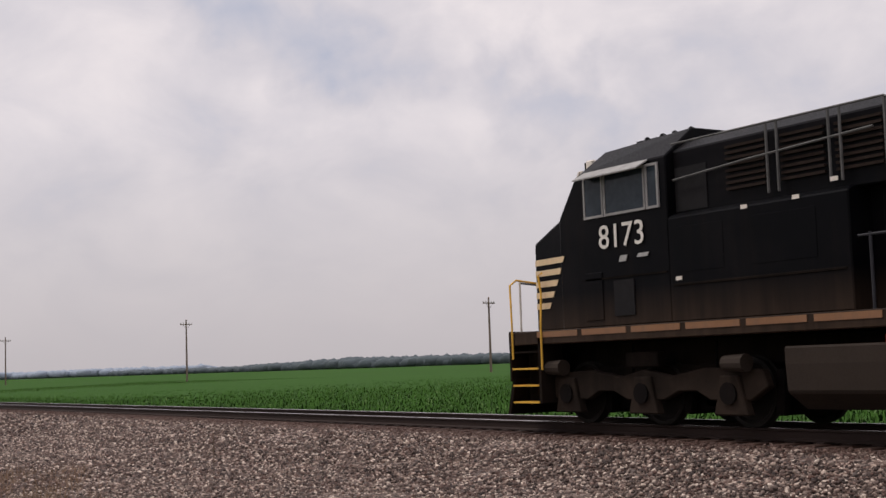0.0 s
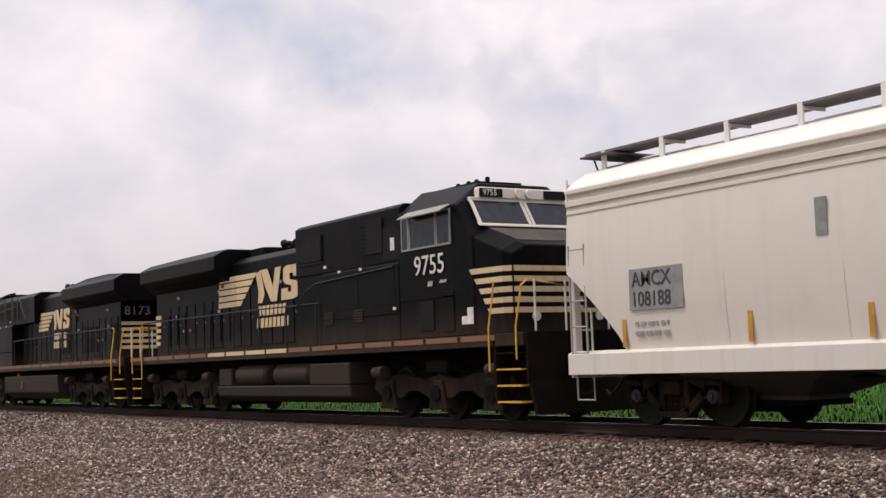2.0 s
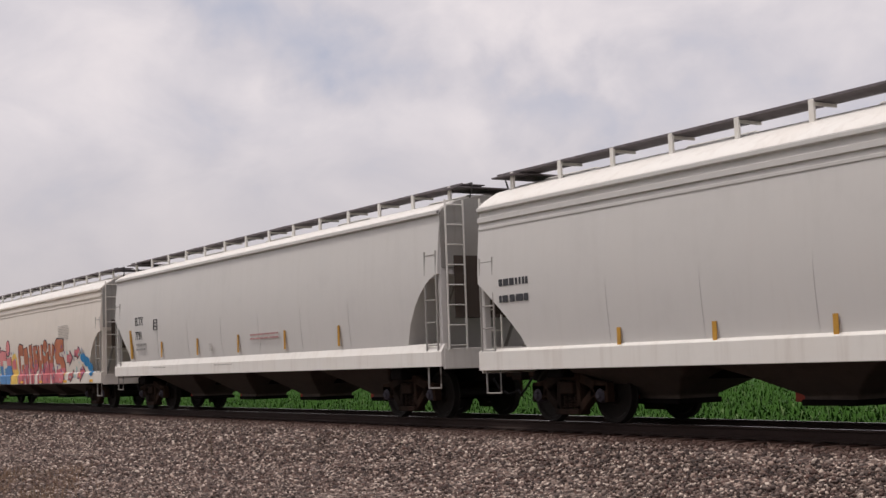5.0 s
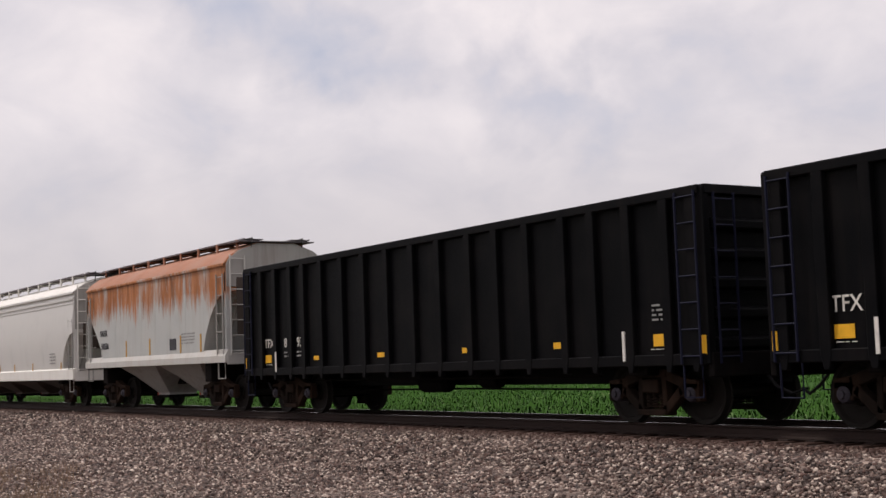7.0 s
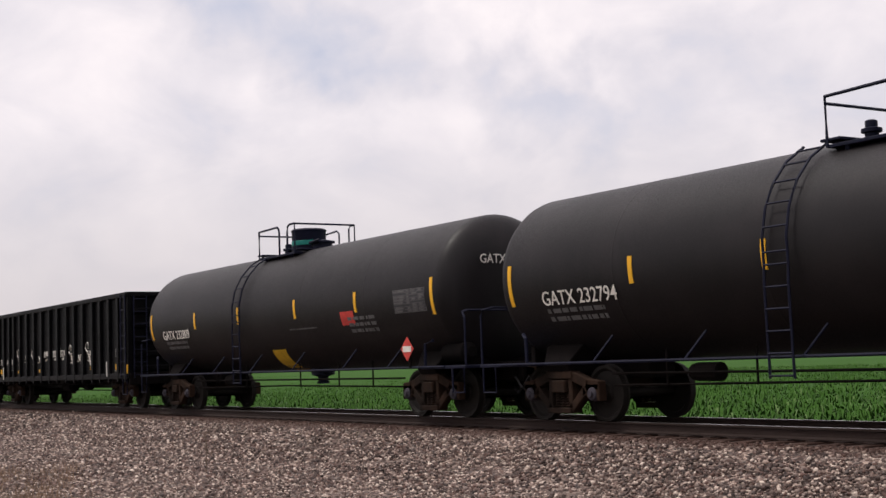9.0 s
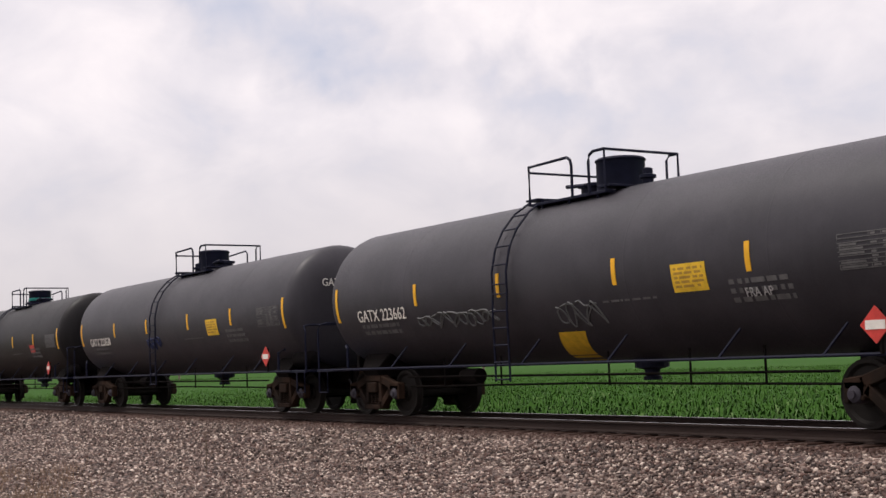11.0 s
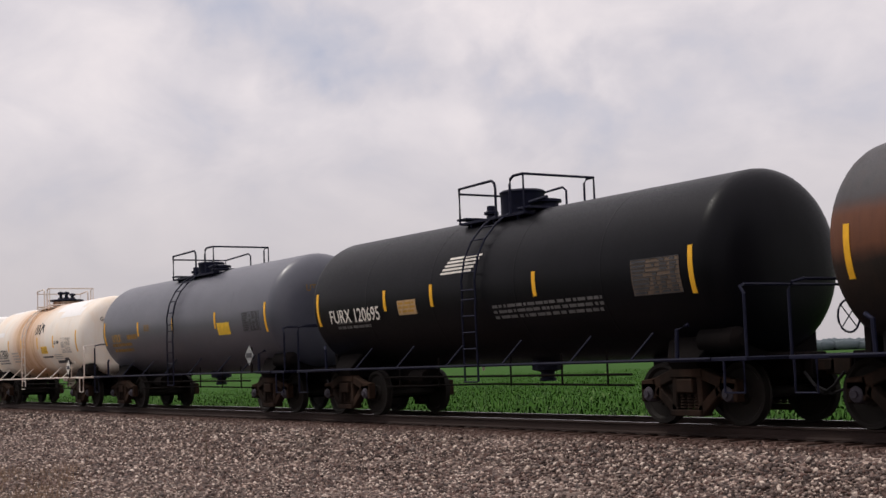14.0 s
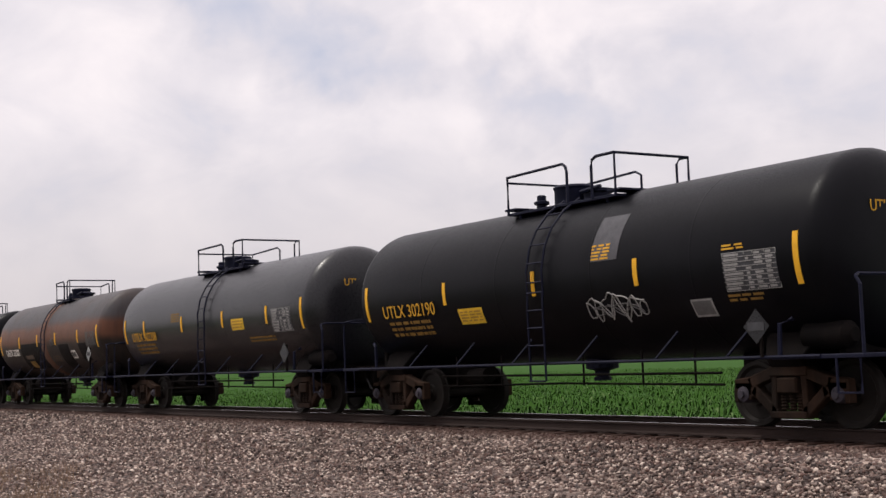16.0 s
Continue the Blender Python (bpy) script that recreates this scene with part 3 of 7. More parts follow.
def build_woods():
    """Far tree line and the low blue ridge beyond it, as crowns set close; haze is painted into the leaf colours."""
    rng = np.random.RandomState(5)
    # greyed and blued leaf colours imitate the haze of distance
    near = leaf_material("far_wood_hazed_leaf", (0.080, 0.098, 0.108), (0.090, 0.108, 0.117))
    far = leaf_material("ridge_wood_hazed_leaf", (0.25, 0.29, 0.35), (0.28, 0.32, 0.38))

    def crowns(name, mat, spans, label, wide=0.5, rough=0.35):
        vs, fs, c = [], [], 0
        ico = B()
        bmesh.ops.create_icosphere(ico, subdivisions=1, radius=1)
        iv, itri = np.array([v.co[:] for v in ico.verts]), np.array([[v.index for v in f.verts] for f in ico.faces])
        ico.free()
        for yaw0, yaw1, d0, d1, h0, h1, n in spans:
            for k in range(n):
                t = (k + rng.uniform(-.4, .4)) / n
                a = radians(yaw0 + (yaw1 - yaw0) * t)
                d = (d0 + (d1 - d0) * t) * rng.uniform(.97, 1.08)
                h = (h0 + (h1 - h0) * t) * rng.uniform(.75, 1.15)
                w = h * wide * rng.uniform(.6, 1.4)
                p = iv * (w, w, h * .55) * rng.uniform(1 - rough, 1 + rough, iv.shape) + (EYE[0] - math.cos(a) * d, EYE[1] + math.sin(a) * d, GROUND_Z + h * .45)
                vs.append(p)
                fs.append(itri + c)
                c += len(iv)
        tagged(new(name, mesh_from(name, np.concatenate(vs), np.concatenate(fs), mat)), label, "woods", kind="stuff")

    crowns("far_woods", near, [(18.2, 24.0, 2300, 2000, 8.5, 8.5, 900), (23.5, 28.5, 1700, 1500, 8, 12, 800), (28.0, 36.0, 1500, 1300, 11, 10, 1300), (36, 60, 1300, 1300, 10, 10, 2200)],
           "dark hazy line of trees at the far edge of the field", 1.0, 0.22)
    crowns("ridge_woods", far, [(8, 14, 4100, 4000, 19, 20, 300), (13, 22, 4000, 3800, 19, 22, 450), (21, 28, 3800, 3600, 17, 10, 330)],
           "wooded ridge on the horizon, tinted pale blue for haze", 1.3, 0.15)


def build_pole():
    p = thing("utility_pole", "weathered wooden utility pole with one crossarm, standing in the corn", "pole", "utility poles along the field")
    part("shaft", lathe(B(), [(0.17, -0.1), (0.15, 3), (0.125, 7), (0.10, 10.0), (0.02, 10.05)], (0, 0, 0), "z", 10), M["pole"], p, smooth=True)
    arm = part("crossarm", bev(box(B(), -0.06, 0.06, -1.15, 1.15, 9.25, 9.38), 0.01), M["pole"], p)
    for y in (-1.05, -0.55, 0.55, 1.05):
        part("insulator", lathe(B(), [(0.03, 9.38), (0.05, 9.42), (0.06, 9.5), (0.03, 9.56)], (0, y, 0), "z", 8), M["letter_grey"], arm)
    for s in (-1, 1):
        part("brace", rod(B(), [(0.1, s * 0.02, 8.6), (0.07, s * 0.7, 9.28)], 0.02, 5), M["steel_dark"], arm)
    part("ground_wire", rod(B(), [(0.0, -0.165, 0), (0, -0.145, 3), (0, -0.11, 9.2)], 0.012, 4), M["steel_dark"], p)
    return p


def build_track(bed):
    t = tagged(new("railway_track"), "single railway track with worn steel rails on dark wooden ties", "railway track", kind="structure")
    prof = [(-.07, -.18), (.07, -.18), (.07, -.165), (.012, -.14), (.012, -.045), (.036, -.035), (.036, -.006), (.028, 0), (-.028, 0), (-.036, -.006), (-.036, -.035), (-.012, -.045), (-.012, -.14), (-.07, -.165)]
    for s in (-1, 1):
        bm = prism_x(B(), [(y + s * 0.7525, z) for y, z in prof], -900, 600)
        bm.faces.ensure_lookup_table()
        bmesh.ops.recalc_face_normals(bm, faces=bm.faces)
        for f in bm.faces:
            f.material_index = 1 if f.normal.z > 0.5 and f.calc_center_median().z > -0.01 else 0
        part("rail", bm, [M["rail"], M["rail_top"]], t)
    rng = random.Random(2)
    tie = to_mesh("tie", bev(box(B(), -0.115, 0.115, -1.3, 1.3, -0.16, 0.0), 0.012), M["tie"])
    plate = to_mesh("tie_plate", bev(box(B(), -0.09, 0.09, -0.16, 0.16, 0.0, 0.018), 0.004), M["rail"])
    n = 0
    x = 4.0
    while n < 290:
        ob = new("tie", tie)
        ob.parent = t
        ob.matrix_basis = pose(x, rng.uniform(-.06, .06), -0.20, 0, 0, rng.uniform(-1.2, 1.2))
        n += 1
        x -= 0.52
    # the ties past those
    bm = B()
    while x > -420:
        box(bm, x - .115, x + .115, -1.3, 1.3, -.36, -.2)
        x -= 0.52
    tagged(part("far_ties", bm, M["tie"], t), kind="stuff")
    for k in range(60):
        for s in (-1, 1):
            ob = new("tie_plate", plate)
            ob.parent = t
            ob.matrix_basis = pose(-6 - k * 0.52 + 4.0 - 3.92, s * 0.7525, -0.2)


# ---- trucks ----
WHEEL_R = 0.4826


def wheelset(parent, x, r, name="wheelset"):
    bm = B()
    for s in (-1, 1):
        lathe(bm, [(0.09, -0.07), (0.16, -0.075), (0.18, -0.03), (r - 0.10, -0.02), (r - 0.06, -0.065), (r, -0.065), (r + 0.0, 0.04), (r + 0.025, 0.055), (r + 0.02, 0.075), (r - 0.06, 0.075), (r - 0.1, 0.03), (0.16, 0.03), (0.09, 0.05)] if s < 0 else
              [(0.09, 0.07), (0.16, 0.075), (0.18, 0.03), (r - 0.10, 0.02), (r - 0.06, 0.065), (r, 0.065), (r, -0.04), (r + 0.025, -0.055), (r + 0.02, -0.075), (r - 0.06, -0.075), (r - 0.1, -0.03), (0.16, -0.03), (0.09, -0.05)], (0, s * 0.76, 0), "y", 28)
    lathe(bm, [(0.08, -1.0), (0.085, -0.6), (0.085, 0.6), (0.08, 1.0)], (0, 0, 0), "y", 12)
    return part(name, bm, M["wheel"], parent, smooth=True, at=pose(x, 0, r))


def freight_truck(parent, x):
    """Two wheelsets in cast side frames with springs between the columns."""
    bm = box(B(), -0.2, 0.2, -1.02, 1.02, 0.42, 0.78)
    t = part("truck", bev(bm, 0.03), M["truck"], parent, "rust-brown cast steel truck", at=pose(x, 0, 0))
    for s in (-1, 1):
        y = s * 1.03
        bm = B()
        w = 0.17
        for m in (-1, 1):
            beam(bm, (m * 1.06, y, 0.62), (m * 0.72, y, 0.66), w, 0.16)
            beam(bm, (m * 0.78, y, 0.64), (m * 0.30, y, 0.80), w, 0.17)
            beam(bm, (m * 0.98, y, 0.58), (m * 0.62, y, 0.52), w, 0.18)
            beam(bm, (m * 0.70, y, 0.56), (m * 0.26, y, 0.20), w, 0.15)
            beam(bm, (m * 0.30, y, 0.16), (m * 0.27, y, 0.80), w, 0.11)
            prism_y(bm, [(m * 1.07, 0.66), (m * 0.70, 0.66), (m * 0.74, 0.40), (m * 0.80, 0.40), (m * 0.82, 0.50), (m * 0.98, 0.50), (m * 1.0, 0.36), (m * 1.08, 0.36)], y - w / 2, y + w / 2)
        beam(bm, (-0.36, y, 0.81), (0.36, y, 0.81), w + 0.04, 0.14)
        beam(bm, (-0.34, y, 0.19), (0.34, y, 0.19), w + 0.10, 0.10)
        part("side_frame", bev(bm, 0.015), M["truck"], t)
        for k in (-0.15, 0.0, 0.15):
            bm = B()
            coil = []
            for j in range(6):
                coil += [(0.045, 0.25 + j * 0.045), (0.068, 0.27 + j * 0.045)]
            lathe(bm, coil + [(0.045, 0.52)], (k, y, 0), "z", 8)
            part("spring", bm, M["truck"], t)
        part("bolster_end", bev(box(B(), -0.19, 0.19, y - 0.14, y + 0.14, 0.50, 0.72), 0.02), M["truck"], t)
        for m in (-1, 1):
            part("bearing_cap", lathe(B(), [(0.13, -0.12), (0.13, 0.06), (0.11, 0.10), (0.06, 0.12), (0.055, 0.15)] if s > 0 else [(0.055, -0.15), (0.06, -0.12), (0.11, -0.10), (0.13, -0.06), (0.13, 0.12)], (m * 0.889, y, WHEEL_R), "y", 14), M["bearing"], t, smooth=True)
    for m in (-1, 1):
        ws = wheelset(t, m * 0.889, WHEEL_R)
        ROLLING.append((ws, m * 0.889, WHEEL_R))
        part("brake_beam", bev(box(B(), m * 0.36 - 0.05, m * 0.36 + 0.05, -0.8, 0.8, 0.34, 0.46), 0.01), M["steel_dark"], t)
    return t


ROLLING, MOVERS = [], []


def couplers(car, half, z=0.88):
    """Draft sills' ends with knuckle couplers and air hoses."""
    for s in (-1, 1):
        bm = box(B(), min(s * (half - 1.1), s * (half + 0.05)), max(s * (half - 1.1), s * (half + 0.05)), -0.17, 0.17, z - 0.2, z + 0.2)
        part("draft_sill", bev(bm, 0.02), M["steel_dark"], car)
        e = half + 0.05
        bm = B()
        beam(bm, (s * (e - 0.02), 0, z), (s * (e + 0.50), 0, z), 0.16, 0.18)
        prism_y(bm, [(s * (e + 0.42), z - .15), (s * (e + 0.74), z - .15), (s * (e + 0.76), z + .15), (s * (e + 0.42), z + .15)], -0.14 * s - 0.06, -0.14 * s + 0.14)
        c = part("coupler", bev(bm, 0.02), M["truck"], car)
        part("air_hose", rod(B(), [(s * e, -0.35, z - 0.1), (s * (e + .2), -0.36, z - .3), (s * (e + .45), -0.30, z - .42), (s * (e + .68), -0.2, z - .34)], 0.025, 6), M["louvre"], car)


# ---- locomotives ----
def locomotive(label, c, f, number, rad0, rad1, tail, hood_end, air_tanks):
    """f = 1: nose towards -x; f = -1: nose towards +x. c: its middle along the train."""
    car = thing("locomotive", label, "locomotive", "locomotives of the train")
    MOVERS.append((car, c))

    def X(a, b=None):
        return f * a if b is None else (min(f * a, f * b), max(f * a, f * b))

    def bx(bm, x0, x1, y0, y1, z0, z1):
        return box(bm, *X(x0, x1), y0, y1, z0, z1)

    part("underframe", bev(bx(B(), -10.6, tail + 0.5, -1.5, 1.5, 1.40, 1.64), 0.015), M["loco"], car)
    part("centre_sill", bev(bx(B(), -10.4, tail + 0.4, -0.6, 0.6, 0.95, 1.40), 0.03), M["loco_low"], car)
    # cab and nose
    rings = []
    for x, zb, zs, zt, w, wt in ((-10.0, 1.64, 3.12, 3.30, 1.25, 0.9), (-9.84, 1.64, 3.20, 3.38, 1.36, 1.0), (-9.03, 1.64, 3.52, 3.70, 1.42, 1.1), (-8.97, 1.64, 3.58, 3.76, 1.45, 1.1),
                                 (-8.50, 1.64, 4.20, 4.48, 1.46, 1.0), (-8.38, 1.64, 4.24, 4.68, 1.46, 0.85), (-6.2, 1.64, 4.26, 4.75, 1.46, 0.85)):
        rings.append([(X(x), -w, zb), (X(x), -w, zs), (X(x), -wt, zt), (X(x), wt, zt), (X(x), w, zs), (X(x), w, zb)])
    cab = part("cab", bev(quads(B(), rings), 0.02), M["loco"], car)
    for y in (-1, 1):
        ya, yb = (y * 1.462, y * 1.478) if y > 0 else (y * 1.478, y * 1.462)
        for x0, x1 in ((-8.22, -7.78), (-7.68, -6.72), (-6.62, -6.40)):
            part("side_window", bx(B(), x0, x1, ya, yb, 3.50, 4.14), M["glass"], cab)
            bm = B()
            for q in ((x0 - .04, x0, 3.46, 4.18), (x1, x1 + .04, 3.46, 4.18), (x0, x1, 3.46, 3.50), (x0, x1, 4.14, 4.18)):
                bx(bm, q[0], q[1], ya - 0.012, yb + 0.012, q[2], q[3])
            part("window_frame", bm, M["letter_grey"], cab)
        bm = B()
        quads(bm, [[(X(x), y * 1.47, 4.26), (X(x), y * 1.72, 4.12), (X(x), y * 1.72, 4.10), (X(x), y * 1.47, 4.23)] for x in (-8.25, -6.6)])
        part("sun_visor", bm, M["letter_grey"], cab, "grey sheet metal sun visor")
        part("cab_door", bev(bx(B(), -8.3, -7.85, ya, yb, 1.75, 2.55), 0.008), M["loco"], cab)
        part("battery_louvre", bx(B(), -7.55, -7.05, ya - .004, yb + .004, 1.80, 2.38), M["louvre"], cab)
        part("belt_moulding", bx(B(), -8.3, -6.25, ya, yb, 2.42, 2.45), M["loco_low"], cab)
    # windscreens, lamps and number boards on the front
    for y0, y1 in ((-1.2, -0.08), (0.08, 1.2)):
        bm = quads(B(), [[(X(x - .012), y0, z), (X(x - .012), y1, z), (X(x + .03), y1, z), (X(x + .03), y0, z)] for x, z in ((-8.955, 3.82), (-8.655, 4.28))])
        part("windscreen", bm, M["glass"], cab, "dark tinted windscreen")
        for k, (a, b) in enumerate(((y0 - .07, y0), (y1, y1 + .07))):
            bm = B()
            quads(bm, [[(X(x - .02), a, z), (X(x - .02), b, z), (X(x + .02), b, z), (X(x + .02), a, z)] for x, z in ((-9.0, 3.76), (-8.62, 4.34))])
            part("windscreen_frame", bm, M["hop_cream"], cab)
    part("brow", bev(bx(B(), -8.66, -8.56, -1.25, 1.25, 4.28, 4.36), .01), M["hop_cream"], cab)
    part("windscreen_sill", bev(quads(B(), [[(X(x), y, z) for y, z in ((-1.28, zz), (1.28, zz), (1.28, zz + .03), (-1.28, zz + .03))] for x, zz in ((-9.03, 3.74), (-8.93, 3.80))]), .005), M["hop_cream"], cab)
    part("front_visor", bev(bx(B(), -8.70, -8.50, -1.05, 1.05, 4.34, 4.56), 0.02), M["hop_cream"], cab, "cream panel with number boards and headlights")
    for y in (-0.78, 0.78):
        part("number_board", bev(bx(B(), -8.73, -8.69, y - .27, y + .27, 4.36, 4.53), 0.006), M["louvre"], cab)
    for y in (-0.13, 0.13):
        part("headlight", lathe(B(), [(0.09, -8.76), (0.09, -8.68)], (0, y, 4.45), "x", 14) if f > 0 else lathe(B(), [(0.09, 8.68), (0.09, 8.76)], (0, y, 4.45), "x", 14), M["letter_white"], cab)
    for y in (-0.75, 0.75):
        part("ditch_light", lathe(B(), [(0.08, X(-10.0) - .05), (0.09, X(-10.0) + .05)], (0, y, 1.95), "x", 12), M["letter_white"], cab)
    if f < 0:
        letters("board_number", number, 0.17, M["letter_white"], cab, pose(8.745, -1.0, 4.39, 90, 0, 90))
    # stripes round the nose
    for k in range(5):
        z = 2.02 + k * 0.195
        for y in (-1, 1):
            w = 0.40 + k * 0.125
            rows = []
            for x, lift in ((-9.99, 0), (-9.84, 0), (-9.83 + w, 0), (-9.83 + w + .06, 1)):
                yy = y * float(np.interp(x, (-10.0, -9.84, -9.03, -8.97), (1.25, 1.36, 1.42, 1.45)))
                rows.append([(X(x), yy - y * .01, z + lift * .102), (X(x), yy + y * .012, z + lift * .102), (X(x), yy + y * .012, z + .105), (X(x), yy - y * .01, z + .105)])
            part("stripe", quads(B(), rows), M["cream"], cab)
        part("stripe", bx(B(), -10.015, -9.99, -1.22, 1.22, z, z + 0.105), M["cream"], cab)
    # roof fittings
    bm = B()
    for x in (-7.9, -7.5, -7.2, -6.8):
        lathe(bm, [(0.05, 4.70), (0.05, 4.88), (0.02, 4.90)], (X(x), -0.3, 0), "z", 8)
    bx(bm, -7.9, -6.5, -0.55, 0.55, 4.70, 4.80)
    part("roof_aerial", bm, M["louvre"], cab)
    # hoods
    def hood(name, x0, x1, w, z0, z1, ch=0.18):
        prof = [(-w, z0), (-w, z1 - ch), (-w + ch * 1.6, z1), (w - ch * 1.6, z1), (w, z1 - ch), (w, z0)]
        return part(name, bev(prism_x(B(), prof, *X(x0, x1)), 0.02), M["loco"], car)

    low = hood("lower_cabinet", -6.2, -2.62, 1.47, 1.64, 3.32, 0.06)
    hood("blower_hood", -6.2, 0.15 if f > 0 else -1.15, 1.30 if f > 0 else 1.40, 3.30, 4.50 if f > 0 else 4.53, .18 if f > 0 else .08)
    hood("engine_hood", -2.64, rad0, 1.02, 1.64, 4.36 if f > 0 else 4.18)
    rear = hood("rear_hood", rad0, hood_end, 1.0, 1.64, 3.9)
    if f < 0:
        hood("equipment_hood", -2.64, -1.16, 1.38, 1.64, 3.34, 0.04)
    pr = [(-1.0, 3.55), (-1.5, 3.88), (-1.5, 4.26), (-1.15, 4.45), (1.15, 4.45), (1.5, 4.26), (1.5, 3.88), (1.0, 3.55)]
    top_z = 4.60 if f > 0 else 4.52
    wing = part("radiator_wing", bev(prism_x(B(), pr, *X(rad0 - 0.4, rad1)), 0.02), M["loco"], car)
    part("radiator_top", bev(quads(B(), [[(X(x), y, z) for y, z in ((-1.1, 4.45), (1.1, 4.45), (w, z2), (-w, z2))] for x, w, z2 in ((rad0 - .3, 1.05, 4.47), (rad0 + .9, .95, top_z), (rad0 + 3.4, .95, top_z), (rad1 - .3, 1.05, 4.47))]), 0.01), M["loco"], wing)
    for k in range(4):
        x = rad0 + 0.2 + k * 1.25
        for y in (-1, 1):
            bm = B()
            for j in range(5):
                beam(bm, (X(x), y * 1.24, 3.66 + j * 0.03), (X(x + 1.1), y * 1.24, 3.66 + j * 0.03), 0.10, 0.008)
            part("intake_grille", bm, M["louvre"], wing)
    # doors, louvres and latches down the hood sides
    for y in (-1, 1):
        x = -2.4 if f > 0 else -0.9
        while x < hood_end - 0.7:
            w = 0.58
            yy = 1.02 if x + w < rad0 else 1.0
            ya, yb = sorted((y * yy, y * (yy + 0.022)))
            tall = 3.35 if x + w < rad0 else 3.1
            dd = part("hood_door", bev(bx(B(), x, x + w, ya, yb, 1.78, tall), 0.008), M["loco"], car)
            yc, yd = sorted((y * (yy + 0.022), y * (yy + 0.045)))
            part("latch", bx(B(), x + .44, x + .52, yc, yd, 2.5, 2.56), M["rail_grey"], dd)
            if x > rad0 - 2 and int(x * 10) % 3:
                part("louvre", bx(B(), x + .08, x + .40, yc, yd, 1.95, 2.85), M["louvre"], dd)
            x += 0.66
        ya, yb = sorted((y * 1.472, y * 1.485))
        part("belt_moulding", bev(bx(B(), -6.1, -2.7, ya, yb, 2.19, 2.23), 0.006), M["loco_low"], low)
        for x, w in ((-6.0, 1.0), (-4.4, 1.2)):
            part("cabinet_door", bev(bx(B(), x, x + w, *sorted((y * 1.472, y * 1.476)), 2.4, 3.1), 0.002), M["loco"], low)
        # flat dark plate stands in for the shade inside the recess behind the cab
        part("recess_shade_plate", bx(B(), -6.15, -5.45, *sorted((y * 1.30, y * (1.315 if f > 0 else 1.415))), 3.36, 4.05), M["louvre"], low)
        for x, z in ((-4.6, 3.22), (-3.6, 3.24), (-2.9, 3.4), (-6.05, 2.28)):
            part("warning_label", bx(B(), x, x + .13, *sorted((y * 1.47, y * 1.48)), z, z + .06), M["hop_cream"], low)
        gy0, gy1 = sorted((y * 1.40, y * 1.30)) if f < 0 else sorted((y * 1.30, y * 1.32))
        for x0, x1 in (((-5.0, -4.2), (-3.9, -3.1), (-2.9, -2.1)) if f > 0 else ((-5.4, -4.5), (-2.6, -1.3))):
            bm = B()
            for j in range(8):
                bx(bm, x0, x1, min(gy0, gy1) - .03, max(gy0, gy1) + .03, 3.55 + j * .09, 3.59 + j * .09)
            part("grille", bm, M["grille_brown"] if f > 0 else M["louvre"], car)
    if f < 0:
        # dust on the sloping nose, dark plates for the shade in the blower hood's open panels, small louvred boxes and
        # a white notice
        part("nose_dust", quads(B(), [[(X(x), -w, z - .012), (X(x), w, z - .012), (X(x), w, z + .012), (X(x), -w, z + .012)] for x, w, z in ((-9.80, .95, 3.40), (-9.05, 1.08, 3.70))]), M["loco_dust"], cab)
        for y in (-1, 1):
            part("opening_shade_plate", bx(B(), -2.55, -1.45, *sorted((y * 1.40, y * 1.436)), 3.62, 4.22), M["louvre"], car)
            part("opening_shade_plate", bx(B(), -5.45, -4.75, *sorted((y * 1.40, y * 1.436)), 3.55, 4.30), M["louvre"], car)
            for x in (-3.2, -4.6):
                for k in range(5):
                    part("louvre", bx(B(), x, x + .42, *sorted((y * 1.47, y * 1.49)), 2.10 + k * .06, 2.135 + k * .06), M["loco_tank"], low)
            part("notice", bx(B(), -8.95, -8.55, *sorted((y * 1.448, y * 1.462)), 1.86, 2.02), M["letter_white"], cab)
            part("notice", bx(B(), -8.95, -8.75, *sorted((y * 1.448, y * 1.462)), 2.02, 2.18), M["letter_white"], cab)
            part("notice", bx(B(), -5.95, -5.78, *sorted((y * 1.40, y * 1.42)), 3.55, 3.82), M["letter_white"], low)
            part("hood_handrail", rod(B(), [(X(-1.3), y * 1.5, 2.55), (X(-1.9), y * 1.5, 2.95), (X(-2.4), y * 1.5, 3.08), (X(-6.0), y * 1.5, 3.20)], .02, 6), M["loco_rail"], car)
    # walkway edge: a pale broken line
    x = -9.7
    while x < tail - 0.2:
        for y in (-1, 1):
            ya, yb = sorted((y * 1.497, y * 1.512))
            part("edge_stripe", bx(B(), x, x + 1.15, ya, yb, 1.52, 1.62), M["cream"] if f < 0 and -1.6 < x < 3.2 else M["edge"], car)
        x += 1.28
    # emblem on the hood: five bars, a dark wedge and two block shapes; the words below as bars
    lx0, lx1 = (-0.1, 4.0) if f > 0 else (-0.6, 4.5)
    z0, z1 = (2.92, 3.66) if f > 0 else (2.86, 3.72)
    def em(x):                                   # along the writing, from its left end
        return x + (lx0 if f > 0 else -lx1)
    W = lx1 - lx0
    y0, y1 = -1.062, -1.046
    for k in range(5):
        zz = z0 + k * (z1 - z0) / 5
        e = 0.30 + k * 0.045
        part("emblem_bar", prism_y(B(), [(em(0.02 * k), zz), (em(W * e), zz), (em(W * (e + .03)), zz + (z1 - z0) / 5 - .035), (em(0.02 * k + .02), zz + (z1 - z0) / 5 - .035)], y0, y1), M["cream"], car)
